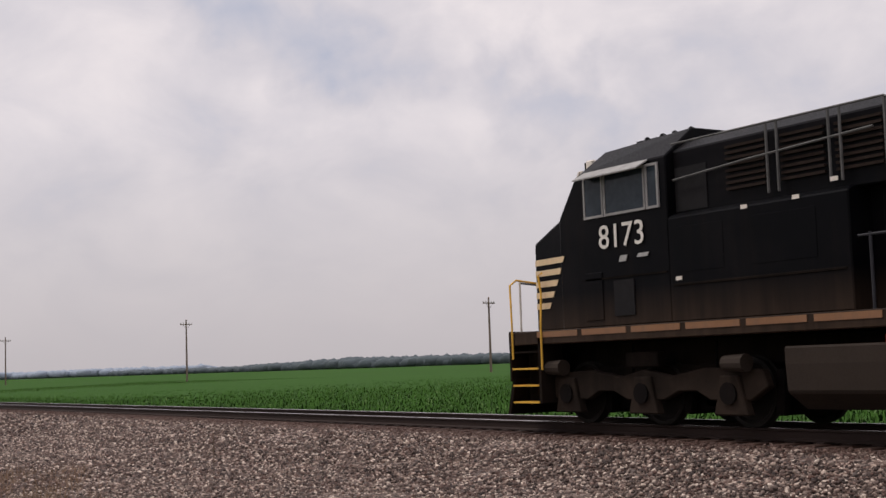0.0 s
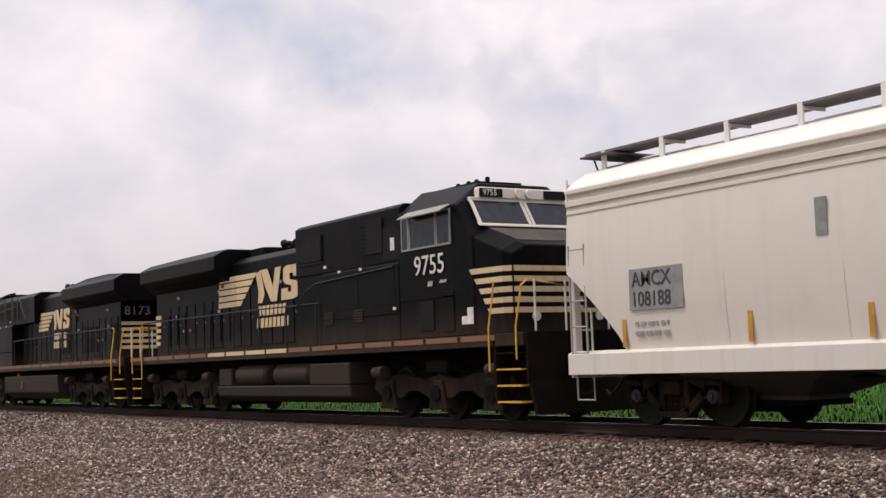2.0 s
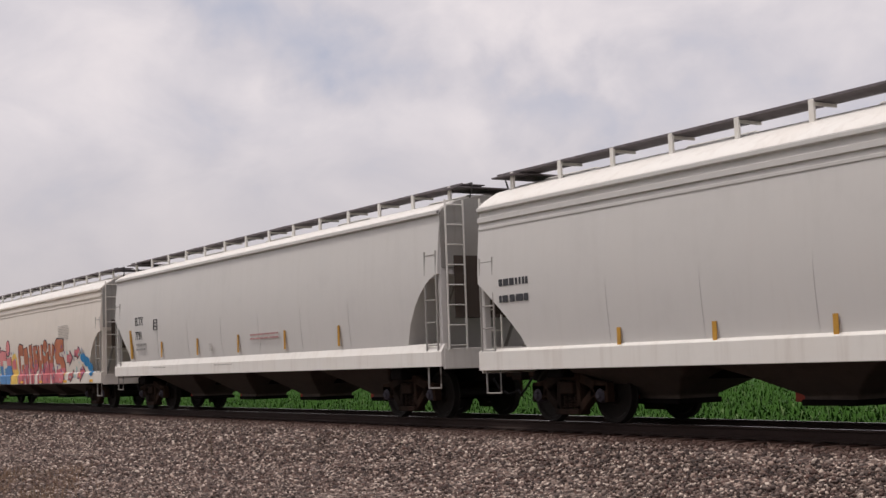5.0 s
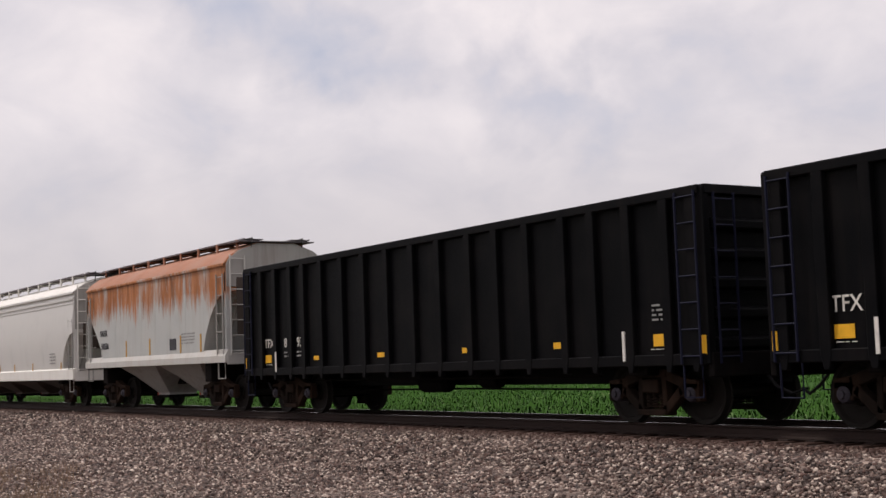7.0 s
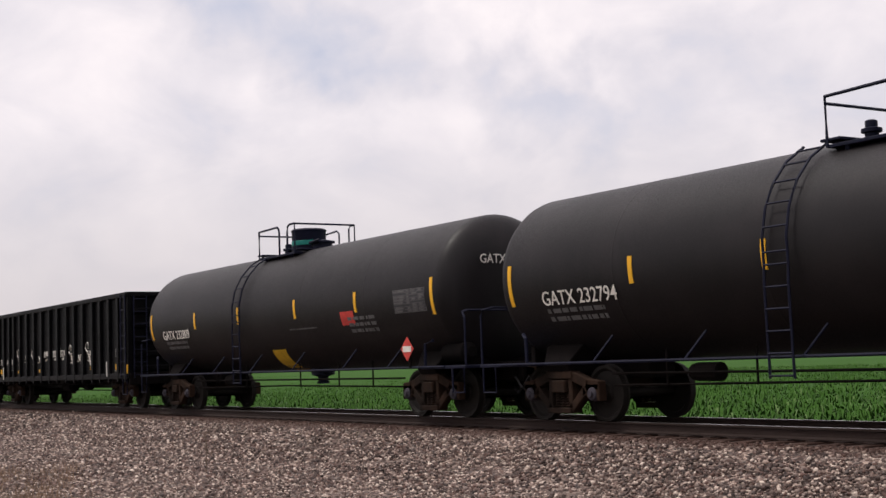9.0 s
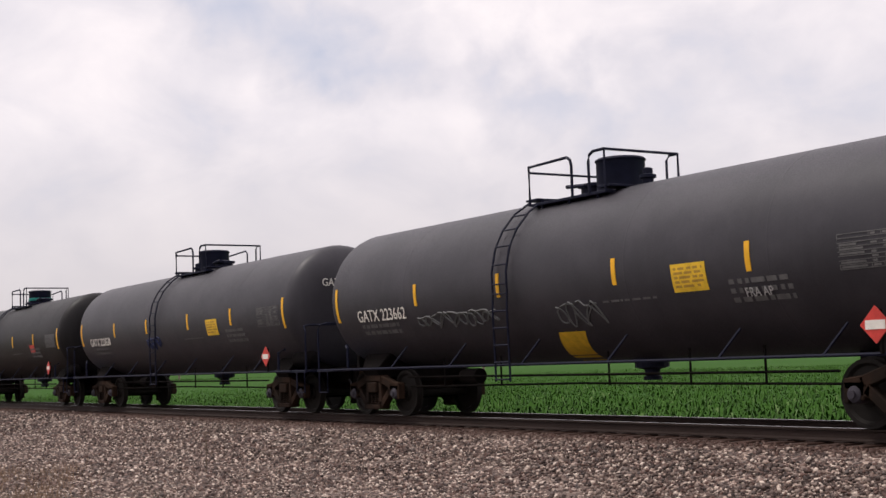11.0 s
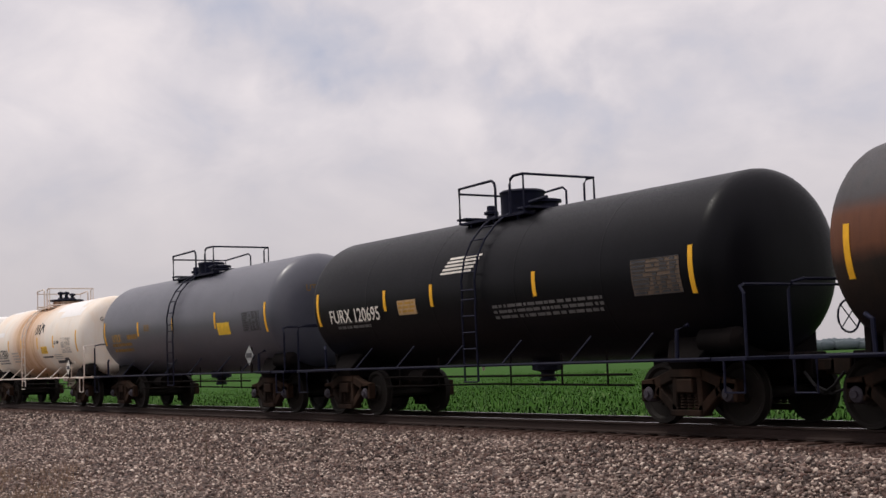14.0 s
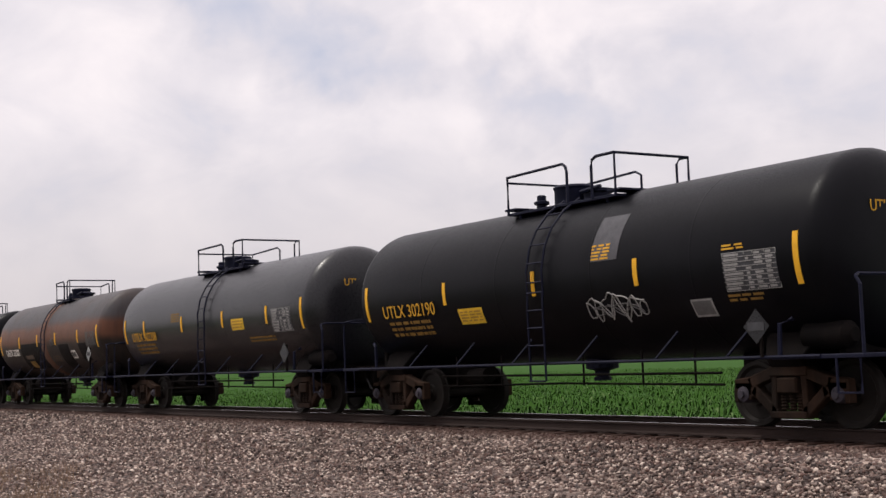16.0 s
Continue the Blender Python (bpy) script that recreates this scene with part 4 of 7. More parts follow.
    part("emblem_wedge", prism_y(B(), [(em(W * .52), z0), (em(W * .57), z0), (em(W * .60), z0 + .22), (em(W * .56), z1), (em(W * .50), z1 - .1), (em(W * .53), z0 + .3)], y0, y1), M["cream"], car)
    part("emblem_block", prism_y(B(), [(em(W * .565), z1), (em(W * .64), z1), (em(W * .705), z0 + (z1 - z0) * .42), (em(W * .735), z1), (em(W * .80), z1), (em(W * .745), z0), (em(W * .68), z0), (em(W * .605), z0 + (z1 - z0) * .52)], y0, y1), M["cream"], car)
    bm = B()
    sx = W * .80
    hh = z1 - z0
    bent = [(.0, .0), (.13, .0), (.18, .06), (.20, .18), (.20, .40), (.17, .52), (.10, .58), (.10, .76), (.14, .76), (.14, .66), (.205, .66), (.215, .90), (.19, 1.0), (.07, 1.0), (.03, .93), (.025, .56), (.05, .46), (.115, .40), (.115, .22), (.075, .22), (.075, .34), (.005, .34)]
    prism_y(bm, [(em(sx + W * q[0]), z0 + hh * q[1]) for q in bent], y0, y1)
    part("emblem_block", bm, M["cream"], car)
    for k, (a, n) in enumerate(((.52, 7), (.50, 8))):
        for j in range(n):
            xa = em(W * a + j * 0.245)
            zz = 2.53 - k * 0.32
            part("lettering_bar", prism_y(B(), [(xa, zz), (xa + .17, zz), (xa + .21, zz + .25), (xa + .04, zz + .25)], y0, y1), M["cream"], car)
    # road number
    nx = -7.9 if f > 0 else 6.84
    letters("road_number", number, 0.56, M["letter_white"], cab, side_at(nx, -1.485, 2.93), width=1.06)
    if f > 0:
        letters("road_number", number, 0.42, M["letter_grey"], rear, pose(hood_end + .012, -.88, 3.12, 90, 0, 90), width=1.1)
    for a, b_, zz, hh, mt in ((.50, .72, 2.68, .10, "letter_white"), (.95, 1.25, 2.72, .06, "letter_white")):
        part("small_print_bar", prism_y(B(), [(nx + a, zz), (nx + b_ - .04, zz), (nx + b_, zz + hh), (nx + a + .04, zz + hh)], -1.482, -1.47), M["print_pale"], cab)
    rr = random.Random(5)
    for k in range(9):
        xx = rr.uniform(-2, tail - 2)
        zz = rr.choice((2.75, 3.3, 3.42, 2.3))
        xa = X(xx)
        part("warning_label", box(B(), xa, xa + rr.uniform(.07, .22), -1.062, -1.05, zz, zz + .08), M[rr.choice(("letter_grey", "letter_grey", "red"))], car)
    # rear stripes
    for k in range(5):
        for y in (-1, 1):
            ya, yb = sorted((y * 1.0, y * 1.028))
            if f < 0:
                part("stripe", bx(B(), hood_end - .32 - .03 * k, hood_end, ya, yb, 1.98 + k * .2, 2.09 + k * .2), M["cream"], rear)
        part("stripe", bx(B(), hood_end, hood_end + .02, -.98, .98, 1.98 + k * .2, 2.09 + k * .2), M["cream"], rear)
    # handrails
    for y in (-1, 1):
        yy = y * 1.46
        part("handrail", rod(B(), [(X(-2.5), yy, 2.62), (X(2), yy, 2.66), (X(tail - 0.6), yy, 2.66)], 0.02, 6), M["loco_rail"], car)
        x = -2.3
        while x < tail - 0.5:
            part("stanchion", rod(B(), [(X(x), yy, 1.6), (X(x), yy, 2.66)], 0.024, 6), M["loco_rail"], car)
            x += 1.62
        for end in (-1, 1):
            e = -10.55 if end < 0 else tail + 0.45
            g = e - end * 1.0
            part("step_rail", rod(B(), [(X(g), yy, 2.66), (X(g + end * .12), yy, 2.62), (X(g + end * .05), yy, 2.3), (X(g - end * .0), y * 1.53, 1.75), (X(g), y * 1.53, 0.95)], 0.02, 6), M["yellow_rail"], car)
            part("step_rail", rod(B(), [(X(e - end * .05), y * 0.5, 2.5), (X(e), yy * .9, 2.6), (X(e), yy, 2.5), (X(e - end * .12), y * 1.53, 1.75), (X(e - end * .12), y * 1.53, 1.15)], 0.02, 6), M["yellow_rail"], car)
            ladder = part("step_well", bev(bx(B(), *sorted((e - end * .85, e)), *sorted((y * .95, y * 1.1)), 0.36, 1.62), 0.01), M["loco_low"], car)
            part("step_side", bev(bx(B(), *sorted((e - end * .92, e - end * .84)), *sorted((y * 1.0, y * 1.5)), 0.36, 1.62), 0.01), M["loco_low"], ladder)
            for k in range(4):
                zz = 0.36 + k * 0.30
                part("step", bx(B(), *sorted((e - end * .82, e - end * .05)), *sorted((y * 1.1, y * 1.5)), zz, zz + 0.03), M["yellow_rail"] if k < 3 else M["loco_low"], ladder)
    for e in (-10.6, tail + 0.5):
        s = 1 if e > 0 else -1
        part("end_plate", bev(bx(B(), *sorted((e, e + s * 0.06)), -1.45, 1.45, 0.75, 1.66), 0.01), M["loco_low"], car)
        part("plow", bev(quads(B(), [[(X(e + s * a), -1.4, z), (X(e + s * a), 1.4, z), (X(e + s * (a - .1)), 1.4, z), (X(e + s * (a - .1)), -1.4, z)] for a, z in ((0.25, 0.15), (0.05, 0.8))]), 0.01), M["loco_low"], car)
        for y in (-1.2, -0.5, 0.5, 1.2):
            part("end_rail", rod(B(), [(X(e), y, 1.6), (X(e), y, 2.6)], 0.022, 6), M["letter_white"], car)
        part("end_chain", rod(B(), [(X(e), -1.2, 2.55), (X(e), 0, 2.45), (X(e), 1.2, 2.55)], 0.018, 5), M["loco_rail"], car)
    if f > 0:
        for y in (-1, 1):
            yy = y * 1.4
            part("roof_rail", rod(B(), [(X(-6.1), yy, 3.85), (X(-4.5), yy, 3.95), (X(-2.2), yy, 4.05)], 0.018, 5), M["rail_grey"], car)
            for x in (-4.1, -3.9, -2.95, -2.75, -2.0):
                part("roof_stanchion", rod(B(), [(X(x), yy, 3.4), (X(x), yy, 4.4)], 0.022, 5), M["rail_grey"], car)
            part("roof_rail", rod(B(), [(X(-6.1), yy, 4.42), (X(-2.0), yy, 4.42), (X(-1.6), yy, 4.2), (X(-1.0), yy * .98, 3.5)], 0.018, 5), M["rail_grey"], car)
    # stack, horn
    sx = 0.9 if f > 0 else 2.75
    if f < 0:
        part("exhaust_outlet", bev(bx(B(), sx, sx + .95, -.45, .45, 4.1, 4.45), 0.03), M["loco_low"], car)
    hx = X(2.1 if f > 0 else 1.05)
    hz = 4.36 if f > 0 else 4.18
    horn = part("horn", bev(box(rod(B(), [(hx, -0.3, hz - .06), (hx, -0.3, hz + .12)], 0.05, 8), hx - .10, hx + .10, -.52, -.08, hz + .07, hz + .13), .01), M["louvre"], car)
    for k, (y, s_) in enumerate(((-0.46, 1), (-0.3, -1), (-0.14, 1), (-0.38, -1))):
        long = .30 + .06 * k
        part("trumpet", lathe(B(), [(0.03, hx + s_ * .05), (0.045, hx + s_ * long * .6), (0.065, hx + s_ * long * .85), (0.12, hx + s_ * (long + .06))][::s_], (0, y, hz + .18 + .02 * k), "x", 12), M["louvre"], horn, smooth=True)
    # fuel tank
    tz = [(-1.05, 0.30), (-1.42, 0.55), (-1.45, 0.95), (-1.45, 1.20), (1.45, 1.20), (1.45, 0.95), (1.42, 0.55), (1.05, 0.30)]
    if not air_tanks:
        ft = part("fuel_tank", bev(prism_x(B(), tz, *X(-3.95, 3.75)), 0.03), M["loco_tank"], car, "dusty brown-black fuel tank")
        part("filler", lathe(B(), [(0.07, 1.2), (0.07, 1.3), (0.03, 1.32)], (X(-2.2), -1.3, 0), "z", 10), M["red"], ft)
        part("gauge", bev(bx(B(), -1.2, -1.0, -1.48, -1.44, .7, 1.0), 0.01), M["rail_grey"], ft)
    else:
        tl = [(-1.0, 0.30), (-1.42, 0.45), (-1.45, 0.72), (1.45, 0.72), (1.42, 0.45), (1.0, 0.30)]
        ft = part("fuel_tank", bev(prism_x(B(), tl, *X(-3.85, 3.75)), 0.03), M["loco_tank"], car, "dusty brown-black fuel tank")
        part("tank_end", bev(bx(B(), -3.85, -1.85, -1.45, 1.45, .72, 1.22), 0.03), M["loco_tank"], ft)
        part("tank_end", bev(bx(B(), 2.9, 3.75, -1.4, 1.4, .72, 1.18), 0.03), M["loco_tank"], ft)
        for x0, x1 in ((-1.7, 0.35), (0.75, 2.7)):
            for y in (-1, 1):
                a, b_ = X(x0, x1)
                at = part("air_reservoir", lathe(B(), [(0.05, a), (0.2, a + .03), (0.27, a + .12), (0.27, b_ - .12), (0.2, b_ - .03), (0.05, b_)], (0, y * 1.16, 0.98), "x", 18), M["loco_tank"], car, smooth=True)
    # trucks with three axles
    for cx in (-7.22, 6.98 if f > 0 else 6.9):
        t = part("truck", bev(bx(B(), cx - 2.3, cx + 2.3, -0.8, 0.8, 0.6, 0.98), 0.03), M["loco_low"], car)
        for y in (-1, 1):
            bm = B()
            outline = [(-2.7, .62), (-2.6, .88), (-1.4, .92), (-.6, .80), (0, .92), (.6, .80), (1.4, .92), (2.6, .88), (2.7, .62), (2.35, .42), (1.5, .42), (1.2, .56), (.8, .56), (.45, .42), (-.45, .42), (-.8, .56), (-1.2, .56), (-1.5, .42), (-2.35, .42)]
            prism_y(bm, [(X(cx) + px, pz) for px, pz in outline], *sorted((y * 1.04, y * 1.2)))
            part("side_frame", bev(bm, 0.02), M["loco_truck"], t)
            for k in (-1, 0, 1):
                ax = X(cx + k * 1.98)
                part("journal_box", bev(prism_y(B(), [(ax - .36, .20), (ax + .36, .20), (ax + .26, .50), (ax + .2, .80), (ax - .2, .80), (ax - .26, .50)], *sorted((y * 1.1, y * 1.27))), 0.02), M["loco_truck"], t)
                part("axle_cap", lathe(B(), [(0.17, y * 1.27 - .04), (0.15, y * 1.27 + y * .03 if y > 0 else y * 1.27 + .04)], (ax, 0, 0.53), "y", 14), M["steel_dark"], t)
            for k in (-2.2, 2.2):
                part("brake_cylinder", lathe(B(), [(0.12, X(cx) + k - .22), (0.14, X(cx) + k + .22)], (0, y * 1.32, 0.98), "x", 12), M["loco_tank"], t)
            part("spring_pad", bev(box(B(), X(cx) - .4, X(cx) + .4, *sorted((y * 1.08, y * 1.26)), .95, 1.2), 0.02), M["loco_low"], t)
        for k in (-1, 0, 1):
            ax = X(cx + k * 1.98)
            d = -k if k else 1
            part("traction_motor", bev(prism_y(B(), [(ax - .42, .17), (ax + .42, .17), (ax + .80 * f * d + .42, .30), (ax + .80 * f * d + .40, .82), (ax + .80 * f * d - .40, .86), (ax - .42, .80)] if f * d > 0 else
                                              [(ax + .42, .17), (ax - .42, .17), (ax - 1.22, .30), (ax - 1.20, .82), (ax - .40, .86), (ax + .42, .80)], -.62, .62), .03), M["steel_dark"], t)
            for y in (-1, 1):
                part("brake_shoe", bev(prism_y(B(), [(ax + .50, .22), (ax + .66, .20), (ax + .72, .85), (ax + .56, .88)], *sorted((y * .70, y * .84))), .01), M["steel_dark"], t)
                part("sand_pipe", rod(B(), [(ax - .55, y * .95, 1.35), (ax - .62, y * .92, .6), (ax - .50, y * .80, .14)], .025, 5), M["steel_dark"], t)
            ws = wheelset(t, X(cx + k * 1.98), 0.533)
            ROLLING.append((ws, X(cx + k * 1.98), 0.533))
    couplers(car, 10.5 if f > 0 else 10.3)
    return car


M["loco_dust"] = paint("dusty_black_paint", (0.055, 0.045, 0.038), 0.8, (0.11, 0.085, 0.068), 0.6, 0.3)
M["loco_rail"] = plain("dark_handrail", (0.03, 0.03, 0.035), 0.5)
M["edge"] = paint("rusty_edge_stripe", (0.24, 0.12, 0.06), 0.7, DUST, 0.5, 0.4)


def hand_wheel(x, y, z, r):
    """A brake wheel: a rim on four spokes."""
    pts = [(x, y + r * math.cos(2 * math.pi * k / 16), z + r * math.sin(2 * math.pi * k / 16)) for k in range(17)]
    bm = rod(B(), pts, .018, 5)
    for k in range(2):
        a = math.pi * (.25 + .5 * k)
        rod(bm, [(x, y + r * math.cos(a), z + r * math.sin(a)), (x, y - r * math.cos(a), z - r * math.sin(a))], .012, 4)
    return bm


# ---- covered hoppers ----
def ladder(car, x, y, z0, z1, mat, w=0.42, name="ladder"):
    bm = B()
    for s in (0, w):
        rod(bm, [(x + s, y, z0), (x + s, y, z1)], 0.022, 5)
    n = max(2, int((z1 - z0) / 0.36))
    for k in range(n):
        zz = z0 + 0.12 + k * (z1 - z0 - 0.2) / (n - 1)
        rod(bm, [(x, y, zz), (x + w, y, zz)], 0.014, 5)
    return part(name, bm, mat, car)


def end_ladder(car, x, y0, y1, z0, z1, mat):
    bm = B()
    for y in (y0, y1):
        rod(bm, [(x, y, z0), (x, y, z1)], 0.022, 5)
    n = max(2, int((z1 - z0) / 0.36))
    for k in range(n):
        zz = z0 + 0.1 + k * (z1 - z0 - 0.2) / (n - 1)
        rod(bm, [(x, y0, zz), (x, y1, zz)], 0.014, 5)
    return part("end_ladder", bm, mat, car)


def hopper(label, x0, x1, skin, roof, sill_mat, bays, sill=(0.85, 1.10), eave=3.92, cut=(1.5, 2.6), curved=True, trucks=2.05, rise=1.5, ribs=True):
    car = thing("covered_hopper", label, "hopper car", "covered hopper cars of the train")
    c, L = (x0 + x1) / 2, (x1 - x0) / 2
    MOVERS.append((car, c))
    cx, cz = cut

    def ring(x, zb, inset=0.0):
        pts, n = [], 9
        for k in range(n):
            z = zb + (eave - zb) * k / (n - 1)
            u = (z - sill[1]) / (eave - sill[1])
            w = (1.47 + 0.10 * math.sin(math.pi * min(1, max(0, u)))) if curved else 1.5
            pts.append((x, -(w - inset), z))
        pts += [(x, -1.53, eave + .015), (x, -1.53, eave + .08), (x, -1.40, eave + .13 * rise), (x, -1.1, eave + .25 * rise), (x, -.55, eave + .36 * rise)]
        return pts + [(px, -py, pz) for px, py, pz in pts[::-1]]
    # the shell: slope sheets rise towards both ends
    xs = [-L, -L + 0.06] + [-L + cx * k / 6 for k in range(1, 7)]
    xs += [-L + cx + (2 * L - 2 * cx) * k / 12 for k in range(1, 12)] + [-v for v in xs[::-1]]
    rings = []
    for x in xs:
        d = min(x + L, L - x)
        q = min(1, d / cx)
        zb = sill[1] - 0.02 + (cz - sill[1]) * ((1 - q ** 1.7) ** 0.75 if x > 0 else (1 - q) ** 0.75)
        rings.append(ring(x, zb))
    body = part("body", quads(B(), rings), skin, car, smooth=True)
    top = B()
    prof = [(-1.52, eave + .085), (-1.40, eave + .135 * rise), (-1.1, eave + .255 * rise), (-.55, eave + .37 * rise), (.55, eave + .37 * rise), (1.1, eave + .255 * rise), (1.40, eave + .135 * rise), (1.52, eave + .085), (.5, eave + .25 * rise), (-.5, eave + .25 * rise)]
    prism_x(top, [(y, z + .012) for y, z in prof], -L + .05, L - .05)
    part("roof", top, roof, car, smooth=True)
    for y in (-1, 1):
        for k, (a, b) in enumerate(((eave - .34, eave - .28), (eave - .20, eave - .10), (eave + .015, eave + .085))):
            if (curved and ribs) or k == 2:
                part("side_rib", bev(box(B(), -L, L, *sorted((y * (1.49 + .0 * k), y * (1.525 + .012 * k))), a, b), 0.008), skin, body)
    # seams of the side sheets
    for k in range(1, 7):
        x = -L + cx + (2 * L - 2 * cx) * k / 7
        for y in (-1, 1):
            bm = quads(B(), [[(x - .025, y * (px - .012), z), (x + .025, y * (px - .012), z), (x + .025, y * (px + .004), z), (x - .025, y * (px + .004), z)] for px, z in
                             [((1.47 + 0.10 * math.sin(math.pi * u)) if curved else 1.5, sill[1] + (eave - .3 - sill[1]) * u) for u in (0, .2, .4, .6, .8, 1)]])
            part("seam", bm, skin, body)
    # side sill with a sloped ledge
    for y in (-1, 1):
        lip = .10 if ribs else -.02
        pts = [(y * 1.42, sill[0]), (y * 1.57, sill[0]), (y * 1.57, sill[1] + lip), (y * 1.48, sill[1] + .15), (y * 1.42, sill[1] + .15)]
        part("side_sill", bev(prism_x(B(), pts, -L - 0.05, L + 0.05), 0.008), sill_mat, car)
    part("centre_sill", bev(box(B(), -L - .1, L + .1, -.3, .3, .72, 1.05), 0.02), M["steel_dark"], car)
    walk_z = eave + .36 * rise + (.14 if curved else .03)
    # ends: sill plate, corner posts, ladders, end sheet
    for s in (-1, 1):
        e = s * L
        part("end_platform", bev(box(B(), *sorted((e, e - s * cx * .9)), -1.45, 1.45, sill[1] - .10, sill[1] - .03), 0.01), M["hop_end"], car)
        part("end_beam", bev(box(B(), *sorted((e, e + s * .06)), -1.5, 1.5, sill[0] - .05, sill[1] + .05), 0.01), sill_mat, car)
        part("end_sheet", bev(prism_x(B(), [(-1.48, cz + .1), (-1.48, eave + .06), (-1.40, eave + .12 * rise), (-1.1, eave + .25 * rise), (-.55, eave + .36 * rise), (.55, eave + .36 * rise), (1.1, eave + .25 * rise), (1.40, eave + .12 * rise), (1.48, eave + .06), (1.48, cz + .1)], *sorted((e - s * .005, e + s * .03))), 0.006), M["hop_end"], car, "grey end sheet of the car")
        for y in (-1, 1):
            part("corner_post", bev(box(B(), *sorted((e + s * .01, e - s * .10)), *sorted((y * 1.36, y * 1.50)), sill[1], cz + .5), 0.01), skin, car)
            part("end_strut", rod(B(), [(e - s * cx * .95, y * .9, sill[1]), (e - s * .2, y * .9, cz + .2)], 0.04, 6), M["hop_end"], car)
        for y in (-1, 1):
            ladder(car, e - .5 if s > 0 else e + .06, y * 1.55, sill[1] - .0, cz + .45, M["hop_end"], 0.42)
            part("stirrup", rod(B(), [(e - s * .1, y * 1.5, sill[0]), (e - s * .1, y * 1.5, sill[0] - .42), (e - s * .55, y * 1.5, sill[0] - .42), (e - s * .55, y * 1.5, sill[0])], 0.02, 5), M["hop_end"], car)
        end_ladder(car, e + s * .10, -1.4, -.98, sill[1], eave + .3, sill_mat)
        part("brake_wheel" if s > 0 else "end_grab", hand_wheel(e + s * .14, .6, 2.6, .27), M["hop_end"], car)
        # dark brown panel along the lower edge of the end sheet
        part("end_lower_panel", bev(box(B(), *sorted((e + s * .03, e + s * .05)), -1.2, 1.2, 2.0, cz + .35), 0.01), M["hop_under"], car)
        rl = [(e - s * .0, -.75, eave + .28 * rise), (e + s * .12, -.75, walk_z), (e + s * .12, -.75, walk_z + .10), (e - s * .7, -.75, walk_z + .10)]
        part("roof_handrail", rod(B(), rl, 0.018, 5), M["rail_grey"], car)
        part("roof_handrail", rod(B(), [(a, -b, z) for a, b, z in rl], 0.018, 5), M["rail_grey"], car)
        part("end_walk", bev(box(B(), *sorted((e - s * .7, e + s * .1)), -1.1, 1.1, walk_z, walk_z + .03), 0.006), M["walkway"], car)
    # roofwalk: two grated boards on brackets, with hatches between
    for y in (-1, 1):
        part("running_board", bev(box(B(), -L - .1, L + .1, *sorted((y * .42, y * .955)), walk_z + .055, walk_z + .08), 0.006), M["walkway"], car)
        part("board_edge", bev(box(B(), -L - .1, L + .1, *sorted((y * .955, y * .97)), walk_z + .05, walk_z + .095), 0.004), M["walkway"], car)
        n = int(2 * L / 1.45)
        for k in range(n + 1):
            x = -L + .4 + k * (2 * L - .8) / n
            part("board_bracket", bev(box(box(B(), x - .05, x + .05, *sorted((y * .935, y * .98)), eave + .22 * rise, walk_z + .085), x - .02, x + .02, *sorted((y * .45, y * .93)), walk_z + .0, walk_z + .05), 0.004), roof if curved else M["rust_roof"], car)
    n = 5 if curved else 3
    for k in range(n):
        x = -L + 1.4 + k * (2 * L - 2.8) / (n - 1)
        part("hatch", bev(box(B(), x - .8, x + .8, -.38, .38, eave + .34 * rise, eave + .34 * rise + .13), 0.03), roof, car)
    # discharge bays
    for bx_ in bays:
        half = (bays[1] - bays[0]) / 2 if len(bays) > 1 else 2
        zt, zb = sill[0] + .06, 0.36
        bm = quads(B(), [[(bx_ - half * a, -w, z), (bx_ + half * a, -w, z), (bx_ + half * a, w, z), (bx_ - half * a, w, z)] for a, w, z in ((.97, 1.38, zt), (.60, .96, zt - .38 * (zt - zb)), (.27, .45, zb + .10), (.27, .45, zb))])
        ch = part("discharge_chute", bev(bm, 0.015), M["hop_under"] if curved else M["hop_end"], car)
        part("outlet_gate", bev(box(B(), bx_ - .52, bx_ + .52, -.50, .50, zb - .05, zb + .04), 0.015), M["steel_dark"], ch)
        part("gate_rack", bev(box(B(), bx_ - .72, bx_ - .52, -.40, .40, zb, zb + .16), 0.01), M["gate_rust"], ch)
    for s in (-1, 1):
        freight_truck(car, s * (L - trucks))
        part("bolster", bev(box(B(), s * (L - trucks) - .22, s * (L - trucks) + .22, -1.4, 1.4, .80, sill[0] + .1), 0.02), M["steel_dark"], car)
    couplers(car, L)
    return car, L


M["gate_rust"] = plain("red_brown_gate", (0.34, 0.065, 0.045), 0.7)


